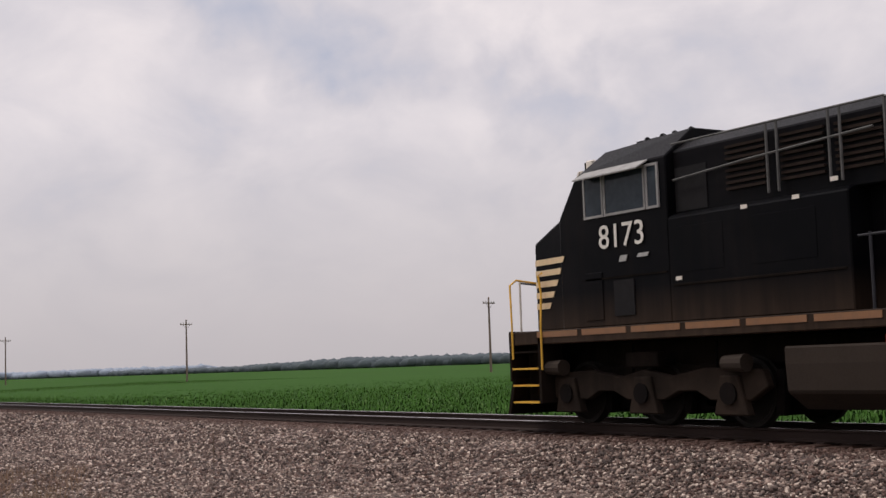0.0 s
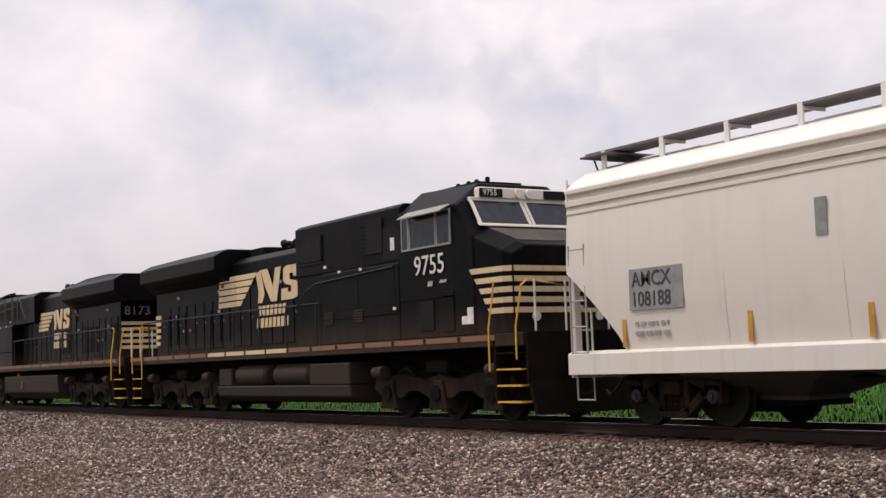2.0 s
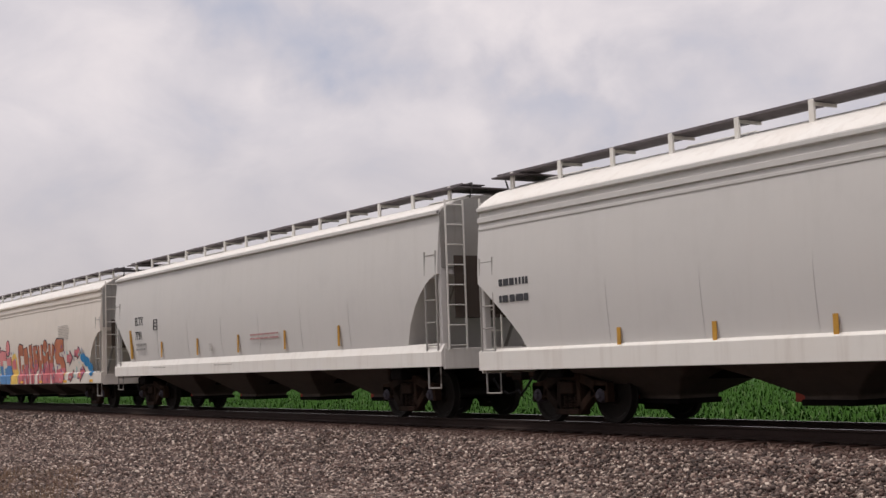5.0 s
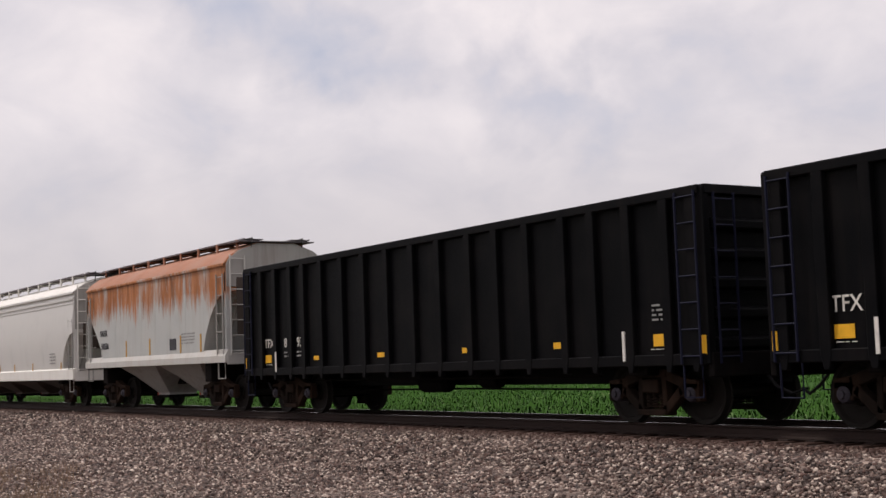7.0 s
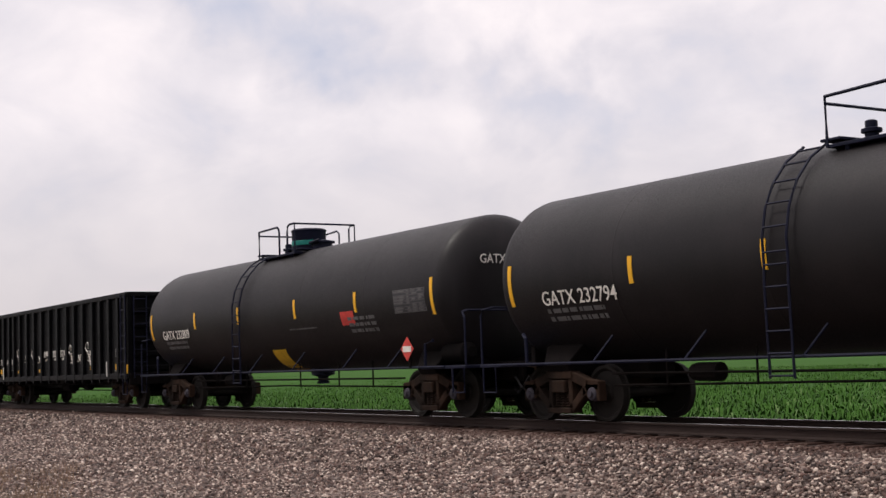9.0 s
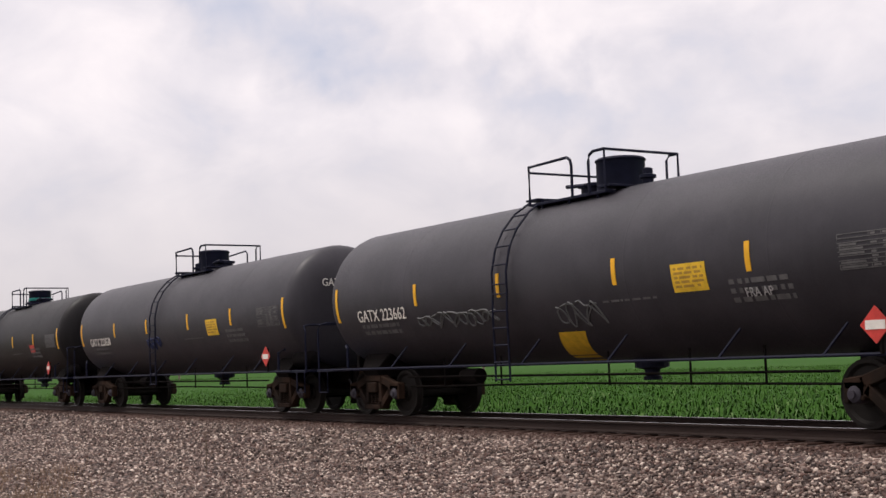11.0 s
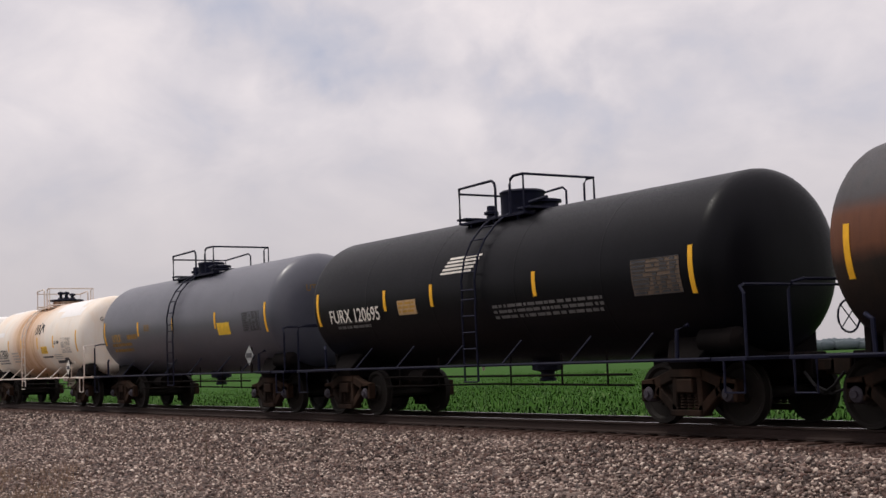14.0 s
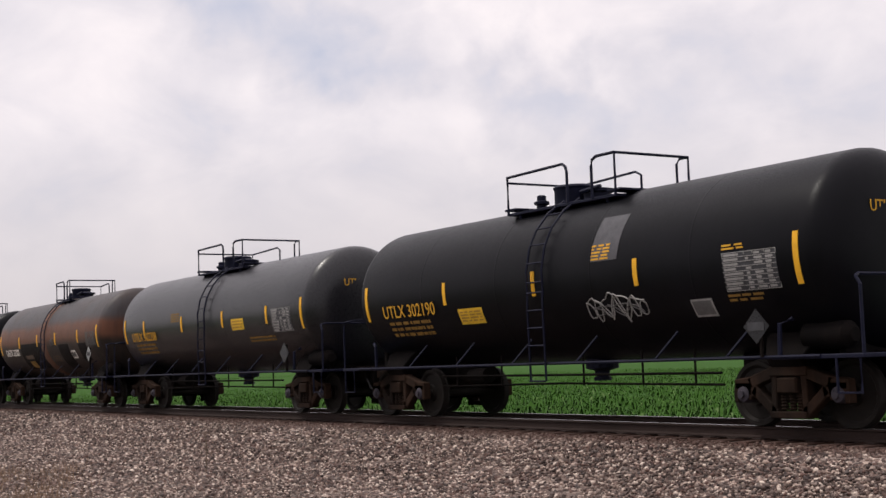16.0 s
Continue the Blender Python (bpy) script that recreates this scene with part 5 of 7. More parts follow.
# ---- gondolas ----
def gondola(label, x0, x1, ribs):
    car = thing("gondola", label, "gondola car", "black gondola cars of the train")
    c, L = (x0 + x1) / 2, (x1 - x0) / 2
    MOVERS.append((car, c))
    z0, z1 = 0.95, 3.62
    for y in (-1, 1):
        w = part("side_wall", bev(box(B(), -L, L, *sorted((y * 1.42, y * 1.46)), z0, z1), 0.005), M["gon"], car)
        part("top_chord", bev(box(B(), -L, L, *sorted((y * 1.40, y * 1.56)), z1 - .12, z1 + .03), 0.015), M["gon"], car)
        part("side_sill", bev(box(B(), -L, L, *sorted((y * 1.42, y * 1.55)), z0 - .02, z0 + .16), 0.015), M["gon"], car)
        for k in (.2, .95, 1.75, 2.6, 3.3, 4.2, 5.2, 6.2, 7.2, 8.25, 9.25, 10.33, 11.23, 12.2, 13.25, 14.05, 14.95, 15.85, 2 * L - .2):
            x = -L + k
            pts = [(x - .10, z1 - .1), (x + .10, z1 - .1), (x + .10, z0 + .1), (x + .05, z0 - .12), (x - .05, z0 - .12), (x - .10, z0 + .1)]
            part("side_post", bev(prism_y(B(), pts, *sorted((y * 1.455, y * 1.56))), 0.012), M["gon"], car)
        for s in (-1, 1):
            ladder(car, s * L - .48 if s > 0 else -L + .06, y * 1.58, z0, z1 - .05, M["pipe_dark"], .42)
            part("stirrup", rod(B(), [(s * (L - .1), y * 1.52, z0), (s * (L - .1), y * 1.52, .45), (s * (L - .5), y * 1.52, .45), (s * (L - .5), y * 1.52, z0)], 0.02, 5), M["pipe_dark"], car)
    part("floor", box(B(), -L, L, -1.42, 1.42, z0 + .02, z0 + .08), M["gon"], car)
    part("centre_sill", bev(box(B(), -L, L, -.28, .28, .62, z0), 0.02), M["gon"], car)
    for s in (-1, 1):
        part("end_wall", bev(box(B(), *sorted((s * (L - .06), s * L)), -1.42, 1.42, z0, z1), 0.005), M["gon"], car)
        for z in (1.25, 1.7, 2.15, 2.6, 3.05):
            part("end_rib", bev(prism_y(B(), [(s * L, z - .11), (s * (L + .10), z - .06), (s * (L + .10), z + .06), (s * L, z + .11)], -1.36, 1.36), 0.01), M["gon"], car)
        part("end_chord", bev(box(B(), *sorted((s * (L - .08), s * (L + .10))), -1.5, 1.5, z1 - .12, z1 + .03), 0.015), M["gon"], car)
        part("end_sill", bev(box(B(), *sorted((s * L, s * (L + .12))), -1.5, 1.5, .75, 1.12), 0.015), M["steel_dark"], car)
        for y in (-1, 1):
            part("corner_post", bev(box(B(), *sorted((s * (L - .12), s * (L + .08))), *sorted((y * 1.40, y * 1.53)), z0, z1), 0.01), M["gon"], car)
            part("corner_reflector", box(B(), *sorted((s * (L - .10), s * (L + .02))), *sorted((y * 1.53, y * 1.536)), 1.10, 1.38), M["reflector"], car)
        end_ladder(car, s * (L + .14), -1.36, -.95, z0, z1 - .1, M["pipe_dark"])
        freight_truck(car, s * (L - 1.72))
        part("bolster", bev(box(B(), s * (L - 1.72) - .22, s * (L - 1.72) + .22, -1.4, 1.4, .78, z0 + .05), 0.02), M["steel_dark"], car)
    # brake gear under the floor
    part("brake_cylinder", lathe(B(), [(.14, -.3), (.16, -.25), (.16, .25), (.14, .3)], (1.2, -.5, .72), "x", 12), M["steel_dark"], car)
    part("air_reservoir", lathe(B(), [(.1, -.55), (.2, -.45), (.2, .45), (.1, .55)], (-.8, -.55, .68), "x", 12), M["steel_dark"], car)
    part("train_line", rod(B(), [(-L + 3, -1.1, .78), (L - 3, -1.1, .78)], .02, 5), M["steel_dark"], car)
    part("brake_rod", rod(B(), [(-L + 3, -.2, .52), (0, -.3, .55), (L - 3, -.2, .52)], .02, 5), M["steel_dark"], car)
    couplers(car, L)
    return car, L


# ---- tank cars ----
def tank_car(label, f, r, skin, pipe, plat, dome, radius=1.5, zc=2.55, lower=None, band=None, end_skin=None, dark=True, dome_mat=None, dome_r=0.46, rails=True, side=None, marks=(.26, .41, .69), ladder_x=None, dome_h=.36, flip=1, valves=False):
    """f, r: the end reflectors along the train. plat: the top platform's two ends and dome its middle, counted from f."""
    car = thing("tank_car", label, "tank car", "tank cars of the train")
    c, L = (f + r) / 2, (r - f) / 2 + 0.12
    MOVERS.append((car, c))
    off = f - c
    H = 0.50
    seg, rings = 48, []
    prof = [(-L - H * math.sin(a), radius * math.cos(a) ** 0.55) for a in [math.pi / 2 * k / 9 for k in range(9, 0, -1)]]
    prof = [(x, max(rr, 0.02)) for x, rr in prof] + [(-L, radius)] + [(-L + 2 * L * k / 10, radius) for k in range(1, 10)]
    prof += [(L, radius)] + [(-x, rr) for x, rr in prof[8::-1]]
    bm = lathe(B(), [(rr, x) for x, rr in prof], (0, 0, zc), "x", seg)
    mats = [skin, lower or skin, end_skin or skin]
    for fc in bm.faces:
        q = fc.calc_center_median()
        if lower and q.z < zc - 0.50:
            fc.material_index = 1
    shell = part("shell", bm, mats, car, smooth=True)

    def on(z, proud=0.0):
        d = max(-.999, min(.999, (z - zc) / radius))
        return -math.sqrt(1 - d * d) * (radius + proud)

    def patch(name, x0, x1, za, zb, mat, parent=shell, proud=.008, skew=0.0, lab=""):
        rows = []
        for k in range(9):
            z = za + (zb - za) * k / 8
            o = skew * (k / 8)
            rows.append([(x0 + o, on(z, proud), z), (x1 + o, on(z, proud), z), (x1 + o, on(z, -.004), z), (x0 + o, on(z, -.004), z)])
        return part(name, quads(B(), rows), mat, parent, lab)

    # weld seams
    for k in (-.62, -.2, .25, .64):
        part("weld_seam", lathe(B(), [(radius + .001, L * k - .02), (radius + .003, L * k - .008), (radius + .003, L * k + .008), (radius + .001, L * k + .02)], (0, 0, zc), "x", seg), skin, shell, smooth=True)
    # yellow upright reflectors
    for x in (off, -off):
        patch("reflector", x - .05, x + .05, zc - .50, zc + .24, M["reflector"])
    for u in marks:
        x = off + (r - f) * u
        patch("reflector", x - .05, x + .05, zc - .30, zc + .14, M["reflector"])
    # platform, ladder, dome
    p0, p1 = off + plat[0], off + plat[1]
    zt = zc + radius
    for y in (-1, 1):
        part("platform_walk", bev(box(B(), p0, p1, *sorted((y * .45, y * .85)), zt - .16, zt - .11), 0.006), pipe, car)
        for x in (p0 + .3, (p0 + p1) / 2, p1 - .3):
            part("platform_leg", rod(B(), [(x, y * .8, zt - .13), (x, y * .75, zt - .28)], .035, 6), pipe, car)
    zr = zt + .60
    g0, g1 = p0 + (p1 - p0) * .58, p0 + (p1 - p0) * .80          # the ladder's gap
    if rails:
        part("platform_rail", rod(B(), [(p0, -.85, zt - .15), (p0, -.85, zr - .02), (g0 - .12, -.85, zr), (g0 - .03, -.85, zr - .06), (g0, -.85, zr - .16), (g0, -.85, zt - .12)], .028, 6), pipe, car)
        part("platform_rail", rod(B(), [(g1, -.85, zt - .12), (g1, -.85, zr - .16), (g1 + .03, -.85, zr - .05), (g1 + .14, -.85, zr), (p1, -.85, zr)], .028, 6), pipe, car)
        part("platform_rail", rod(B(), [(p1, -.85, zt - .15), (p1, -.85, zr), (p1, .85, zr), (p1, .85, zt - .15)], .028, 6), pipe, car)
        part("platform_rail", rod(B(), [(p0, -.85, zr - .12), (p0, .85, zr - .12), (p0, .85, zt - .15)], .024, 6), pipe, car)
        part("platform_rail", rod(B(), [(p1, .85, zr), (p1 - .22, .85, zr), (p1 - .30, .85, zr - .08), (p1 - .30, .85, zt - .12)], .024, 6), pipe, car)
        part("platform_rail", rod(B(), [(p0, .85, zr - .12), (p0 + (p1 - p0) * .55, .85, zr - .06), (p0 + (p1 - p0) * .6, .85, zr - .14), (p0 + (p1 - p0) * .6, .85, zt - .12)], .024, 6), pipe, car)
    for x in (p0 + .05, p1 - .05):
        part("platform_walk", bev(box(B(), x - .18, x + .18, -.85, .85, zt - .06, zt - .02), 0.006), pipe, car)
    dx = off + dome
    dm = dome_mat or pipe
    if valves:
        # a bolted flange that carries two valves and a small bonnet
        part("dome", bev(lathe(B(), [(.50, zt - .25), (.50, zt + .10), (.46, zt + .14)], (dx, 0, 0), "z", 24), .01), M["rust_dome"], car, "rust-stained manway nozzle", smooth=True)
        fl = part("flange", bev(lathe(B(), [(.66, zt + .14), (.68, zt + .17), (.66, zt + .20), (.2, zt + .23)], (dx, 0, 0), "z", 28), .008), dm, car, smooth=True)
        for vx, vy, h in ((-.28, -.12, .30), (.22, -.05, .27), (0, .25, .22)):
            part("valve", lathe(B(), [(.11, zt + .20), (.11, zt + .28), (.06, zt + .30), (.06, zt + .20 + h * .7), (.12, zt + .22 + h * .7), (.12, zt + .20 + h), (.05, zt + .24 + h)], (dx + vx, vy, 0), "z", 14), dm, fl, smooth=True)
    else:
        part("dome", bev(lathe(B(), [(dome_r, zt - .25), (dome_r, zt + dome_h - .05), (dome_r + .02, zt + dome_h - .04), (dome_r + .02, zt + dome_h - .01), (dome_r - .03, zt + dome_h + .02), (.1, zt + dome_h + .04)], (dx, 0, 0), "z", 24), .01), dm, car, smooth=True)
        part("manway", lathe(B(), [(.26, zt - .1), (.26, zt + .12), (.32, zt + .13), (.32, zt + .18), (.1, zt + .22)], (dx + flip * (.30 + dome_r), 0, 0), "z", 18), dm, car, smooth=True)
        part("hinge_bolt", rod(B(), [(dx + flip * (.2 + dome_r), -.3, zt + .14), (dx + flip * (.75 + dome_r), -.3, zt + .18)], .04, 6), dm, car)
        part("safety_valve", lathe(B(), [(.10, zt - .05), (.10, zt + .06), (.15, zt + .08), (.15, zt + .13), (.09, zt + .15), (.09, zt + .24), (.05, zt + .26)], (dx - flip * (.45 + dome_r), -.15, 0), "z", 12), dm, car, smooth=True)
    # ladder that follows the curve, and the stiffening band
    lx = off + (plat[0] + (plat[1] - plat[0]) * .69 - .22 if ladder_x is None else ladder_x)
    bm = B()
    ang = [radians(a) for a in (66, 50, 35, 20, 5, -8)]
    for s in (0, .45):
        pts = [(lx + s, -math.cos(a) * (radius + .10), zc + math.sin(a) * (radius + .10)) for a in ang] + [(lx + s, -radius - .10, zc - .5), (lx + s, -radius - .08, .72)]
        rod(bm, pts, .022, 5)
    for a in [radians(60 - 12.5 * k) for k in range(6)]:
        rod(bm, [(lx, -math.cos(a) * (radius + .10), zc + math.sin(a) * (radius + .10)), (lx + .45, -math.cos(a) * (radius + .10), zc + math.sin(a) * (radius + .10))], .016, 5)
    for k in range(6):
        z = zc - .25 - k * .31
        rod(bm, [(lx, -radius - .10, z), (lx + .45, -radius - .10, z)], .016, 5)
    part("ladder", bm, pipe, car)
    if band:
        bw, bmat = band
        part("stain_band", lathe(B(), [(radius + .002, dx - bw), (radius + .007, dx - bw * .8), (radius + .007, dx + bw * .8), (radius + .002, dx + bw)], (0, 0, zc), "x", seg), bmat, shell, "rust-stained band below the dome", smooth=True)
    # side rail, sill stubs, saddles, end platforms
    zs = 1.02
    for y in (-1, 1):
        part("side_rail", rod(B(), [(-L - .25, y * 1.5, zs), (L + .25, y * 1.5, zs)], .028, 6), side or pipe, car)
        for u in (-.7, -.42, -.12, .18, .5, .75):
            part("rail_bracket", rod(B(), [(L * u, y * 1.5, zs), (L * u + .22, y * (radius * .80), zc - radius * .72)], .020, 5), side or pipe, car)
    for s in (-1, 1):
        tx = s * (L - .95 if L > 7 else L - .72)
        part("saddle", bev(quads(B(), [[(tx - a, -w, z), (tx + a, -w, z), (tx + a, w, z), (tx - a, w, z)] for a, w, z in ((.30, 1.1, .82), (.34, 1.2, 1.0), (.5, 1.0, 1.3), (.5, .8, 1.45))]), .02), M["steel_dark"], car)
        part("stub_sill", bev(box(B(), *sorted((s * (L - 2.4), s * (L + .85))), -.3, .3, .72, 1.08), .02), M["steel_dark"], car)
        part("head_brace", bev(quads(B(), [[(s * (L + .1) - .06, -.9, z), (s * (L + .1) + .06, -.9, z), (s * (L + .1) + .06, .9, z), (s * (L + .1) - .06, .9, z)] for z in (1.02, 1.55)]), .01), M["steel_dark"], car)
        part("end_platform", bev(box(B(), *sorted((s * (L - .65), s * (L + .98))), -1.5, 1.5, .98, 1.04), .01), pipe, car)
        for y in (-1, 1):
            part("end_rail", rod(B(), [(s * (L + .95), y * 1.46, 1.02), (s * (L + .95), y * 1.46, 1.95), (s * (L + .88), y * 1.46, 2.06), (s * (L + .80), y * 1.3, 2.1), (s * (L + .80), 0, 2.1)], .025, 6), pipe, car)
            part("end_post", rod(B(), [(s * (L - .5), y * 1.48, 1.02), (s * (L - .48), y * 1.48, 1.48), (s * (L - .3), y * 1.40, 1.55)], .035, 6), pipe, car)
            part("stirrup", rod(B(), [(s * (L + .9), y * 1.48, 1.0), (s * (L + .9), y * 1.48, .52), (s * (L + .5), y * 1.48, .52), (s * (L + .5), y * 1.48, 1.0)], .022, 5), pipe, car)
        part("brake_wheel" if s > 0 else "end_grab", hand_wheel(s * (L + 1.0), .7, 1.6, .25), pipe, car)
        freight_truck(car, tx)
    part("air_reservoir", lathe(B(), [(.1, L - .5), (.2, L - .42), (.2, L + .3), (.1, L + .4)], (0, -.95, 1.30), "x", 14), M["steel_dark"], car, smooth=True)
    # outlet and brake rigging below
    part("bottom_outlet", lathe(B(), [(.3, 1.1), (.3, .90), (.14, .86), (.12, .76), (.16, .74), (.16, .68)], (dx + .6, 0, 0), "z", 14), pipe, car)
    pipe = M["steel_dark"]
    part("train_line", rod(B(), [(-L + 2.2, -.95, .82), (L - 2.2, -.95, .80)], .022, 5), pipe, car)
    part("brake_rod", rod(B(), [(-L + 2.2, -.9, .62), (0, -.9, .66), (L - 2.2, -.9, .62)], .02, 5), pipe, car)
    for u in (-.55, -.3, .1, .35, .55):
        part("pipe_hanger", rod(B(), [(L * u, -.93, .62), (L * u, -.93, 1.2)], .02, 5), pipe, car)
    part("brake_cylinder", lathe(B(), [(.13, -.3), (.15, -.2), (.15, .3)], (-L * .45, -.8, .82), "x", 12), pipe, car)
    couplers(car, L + .95)
    return car, off, shell, on, patch


# ---- the place ----
bed = build_ground()
build_woods()
pole = build_pole()
pole.matrix_basis = pose(-134.4, 75.9, GROUND_Z, 0, 0, 18)
pole = copy_thing(pole, pose(-190.0, 58.3, GROUND_Z, 0, 0, 18))
copy_thing(pole, pose(-260.5, 49.0, GROUND_Z, 0, 0, 18))

# ---- the train, from the leading locomotive back ----
locomotive("black locomotive with cream nose stripes, pale lettering and dusty underframe", -9.30, 1, "8173", 4.85, 10.5, 10.75, 9.64, False)
locomotive("black locomotive running cab last, cream stripes and rusty frame", 13.40, -1, "9755", 4.1, 9.7, 10.1, 9.6, True)

BAYS = (-5.6, -1.9, 1.9, 5.6)


def small_reflectors(car, xs, z, y, h=.35):
    for x in xs:
        part("reflector", box(B(), x - .045, x + .045, y - .006, y + .006, z, z + h), M["reflector_dull"], car)


car, L = hopper("cream covered hopper with grey patched lettering", 25.45, 44.15, M["hop_cream"], M["hop_white"], M["hop_sill"], BAYS)
part("lettering_patch", prism_y(B(), [(-L + 1.62, 1.86), (-L + 2.88, 1.86), (-L + 2.90, 2.52), (-L + 1.64, 2.52)], -1.572, -1.555), M["patch"], car)
letters("reporting_mark", "AMCX", .34, M["letter_dark"], car, side_at(-L + 1.70, -1.578, 2.24), width=.95)
letters("car_number", "108188", .34, M["letter_dark"], car, side_at(-L + 1.68, -1.578, 1.92), width=.92)
small_reflectors(car, (-L + 1.43, -L + 4.23, -L + 6.4, -L + 8.8, -L + 11.2, -L + 13.6, L - 1.7), 1.28, -1.535, .45)
part("repair_patch", box(B(), -L + 5.58, -L + 5.78, -1.582, -1.56, 2.68, 3.2), M["patch"], car)
bars("weight_print", -L + 1.7, -L + 2.5, 1.42, 1.72, 2, M["letter_grey"], car, -1.535)
bars("data_print", -L + 8.6, -L + 9.5, 1.75, 1.95, 3, M["letter_grey"], car, -1.567, 8)
part("data_panel", box(B(), L - 2.3, L - 1.8, -1.56, -1.54, 1.35, 1.70), M["letter_dark"], car)
bars("data_print", L - 2.5, L - 1.9, 1.9, 2.35, 5, M["letter_grey"], car, -1.568, 9)

car, L = hopper("cream covered hopper with a colourful graffiti mural along its lower side", 45.48, 65.5, M["hop_cream"], M["hop_white"], M["hop_sill"], BAYS)
letters("reporting_mark", "AMCX", .36, M["letter_dark"], car, side_at(-L + 2.45, -1.585, 2.58), width=.92)
letters("car_number", "109123", .36, M["letter_dark"], car, side_at(-L + 2.40, -1.578, 2.06), width=.88)
MURAL = (car, L)
bars("data_print", 5.2, 6.45, 2.42, 2.95, 9, M["print_faint"], car, -1.578, 12, .3)
bars("data_print", 7.7, 8.2, 1.84, 2.02, 3, M["print_faint"], car, -1.568, 13, .4)

car, L = hopper("light grey covered hopper with dark stencilled lettering", 67.02, 86.68, M["hop_grey"], M["hop_white"], M["hop_white"], BAYS, sill=(1.05, 1.36), eave=4.06, cut=(1.4, 2.9), rise=1.15, ribs=False)
letters("reporting_mark", "ELTX", .36, M["letter_dark"], car, side_at(-L + 1.95, -1.580, 2.60), width=.85)
letters("car_number", "7731", .36, M["letter_dark"], car, side_at(-L + 1.95, -1.578, 2.16), width=.85)
small_reflectors(car, (-L + 4.19, -L + 6.99, -L + 9.8, -L + 12.6, -L + 15.4), 1.58, -1.56, .46)
part("reflector", prism_y(B(), [(-L + 1.58, 1.58), (-L + 1.70, 1.58), (-L + 1.55, 2.47), (-L + 1.43, 2.47)], -1.59, -1.55), M["reflector_dull"], car)
bars("weight_print", -L + 2.0, -L + 2.86, 1.78, 2.08, 2, M["letter_grey"], car, -1.562)
bars("faded_red_print", -L + 10.6, -L + 12.3, 1.85, 2.05, 2, M["pink"], car, -1.572, 4)
bars("data_print", -L + 7.85, -L + 8.12, 1.66, 1.88, 4, M["print_faint"], car, -1.57, 6)
for x0, x1, z0, z1 in ((3.58, 3.88, 2.40, 2.42), (3.58, 3.88, 2.70, 2.72), (3.58, 3.60, 2.42, 2.70), (3.86, 3.88, 2.42, 2.70)):
    part("stencil_box", box(B(), -L + x0, -L + x1, -1.586, -1.56, z0, z1), M["letter_dark"], car)
bars("stencil_print", -L + 3.64, -L + 3.82, 2.46, 2.66, 2, M["letter_dark"], car, -1.582, 3)
bars("sill_print", -L + 3.5, -L + 4.5, 1.26, 1.31, 1, M["print_faint"], car, -1.572, 5)
bars("sill_print", -L + 8.2, -L + 9.4, 1.26, 1.31, 1, M["print_faint"], car, -1.572, 6)

car, L = hopper("pale grey covered hopper with a dirty white sill", 88.1, 106.65, M["hop_grey"], M["hop_white"], M["hop_white"], BAYS, sill=(.95, 1.2))
small_reflectors(car, (-L + 4.0, -L + 6.2, -L + 8.5, -L + 10.8, -L + 13.4, L - 1.5), 1.2, -1.53, .4)
bars("reporting_bars", -L + .7, -L + 1.6, 2.1, 2.7, 2, M["letter_dark"], car, -1.575, 7)
bars("data_print", L - 2.8, L - 2.1, 1.5, 1.95, 4, M["letter_grey"], car, -1.56, 5)

car, L = hopper("short grey two-bay hopper with orange rust streaming down from its roof", 108.15, 119.9, M["rust_hop"], M["rust_roof"], M["hop_end_pale"], (-1.55, 1.95), sill=(1.30, 1.50), eave=3.84, cut=(1.65, 3.2), curved=False, trucks=1.52, rise=1.75, ribs=False)
letters("reporting_mark", "NAHX", .30, M["letter_dark"], car, side_at(-L + 1.35, -1.512, 2.32), width=.85)
letters("car_number", "500586", .30, M["letter_dark"], car, side_at(-L + 1.45, -1.512, 1.90), width=.85)
small_reflectors(car, (-L + 3.9, -L + 6.0, -L + 8.5, L - 1.75), 1.62, -1.506, .5)
part("data_panel", box(B(), L - 4.1, L - 3.6, -1.512, -1.498, 1.72, 2.05), M["letter_dark"], car)
bars("data_print", L - 3.2, L - 2.2, 1.85, 2.2, 4, M["letter_grey"], car, -1.505, 5)

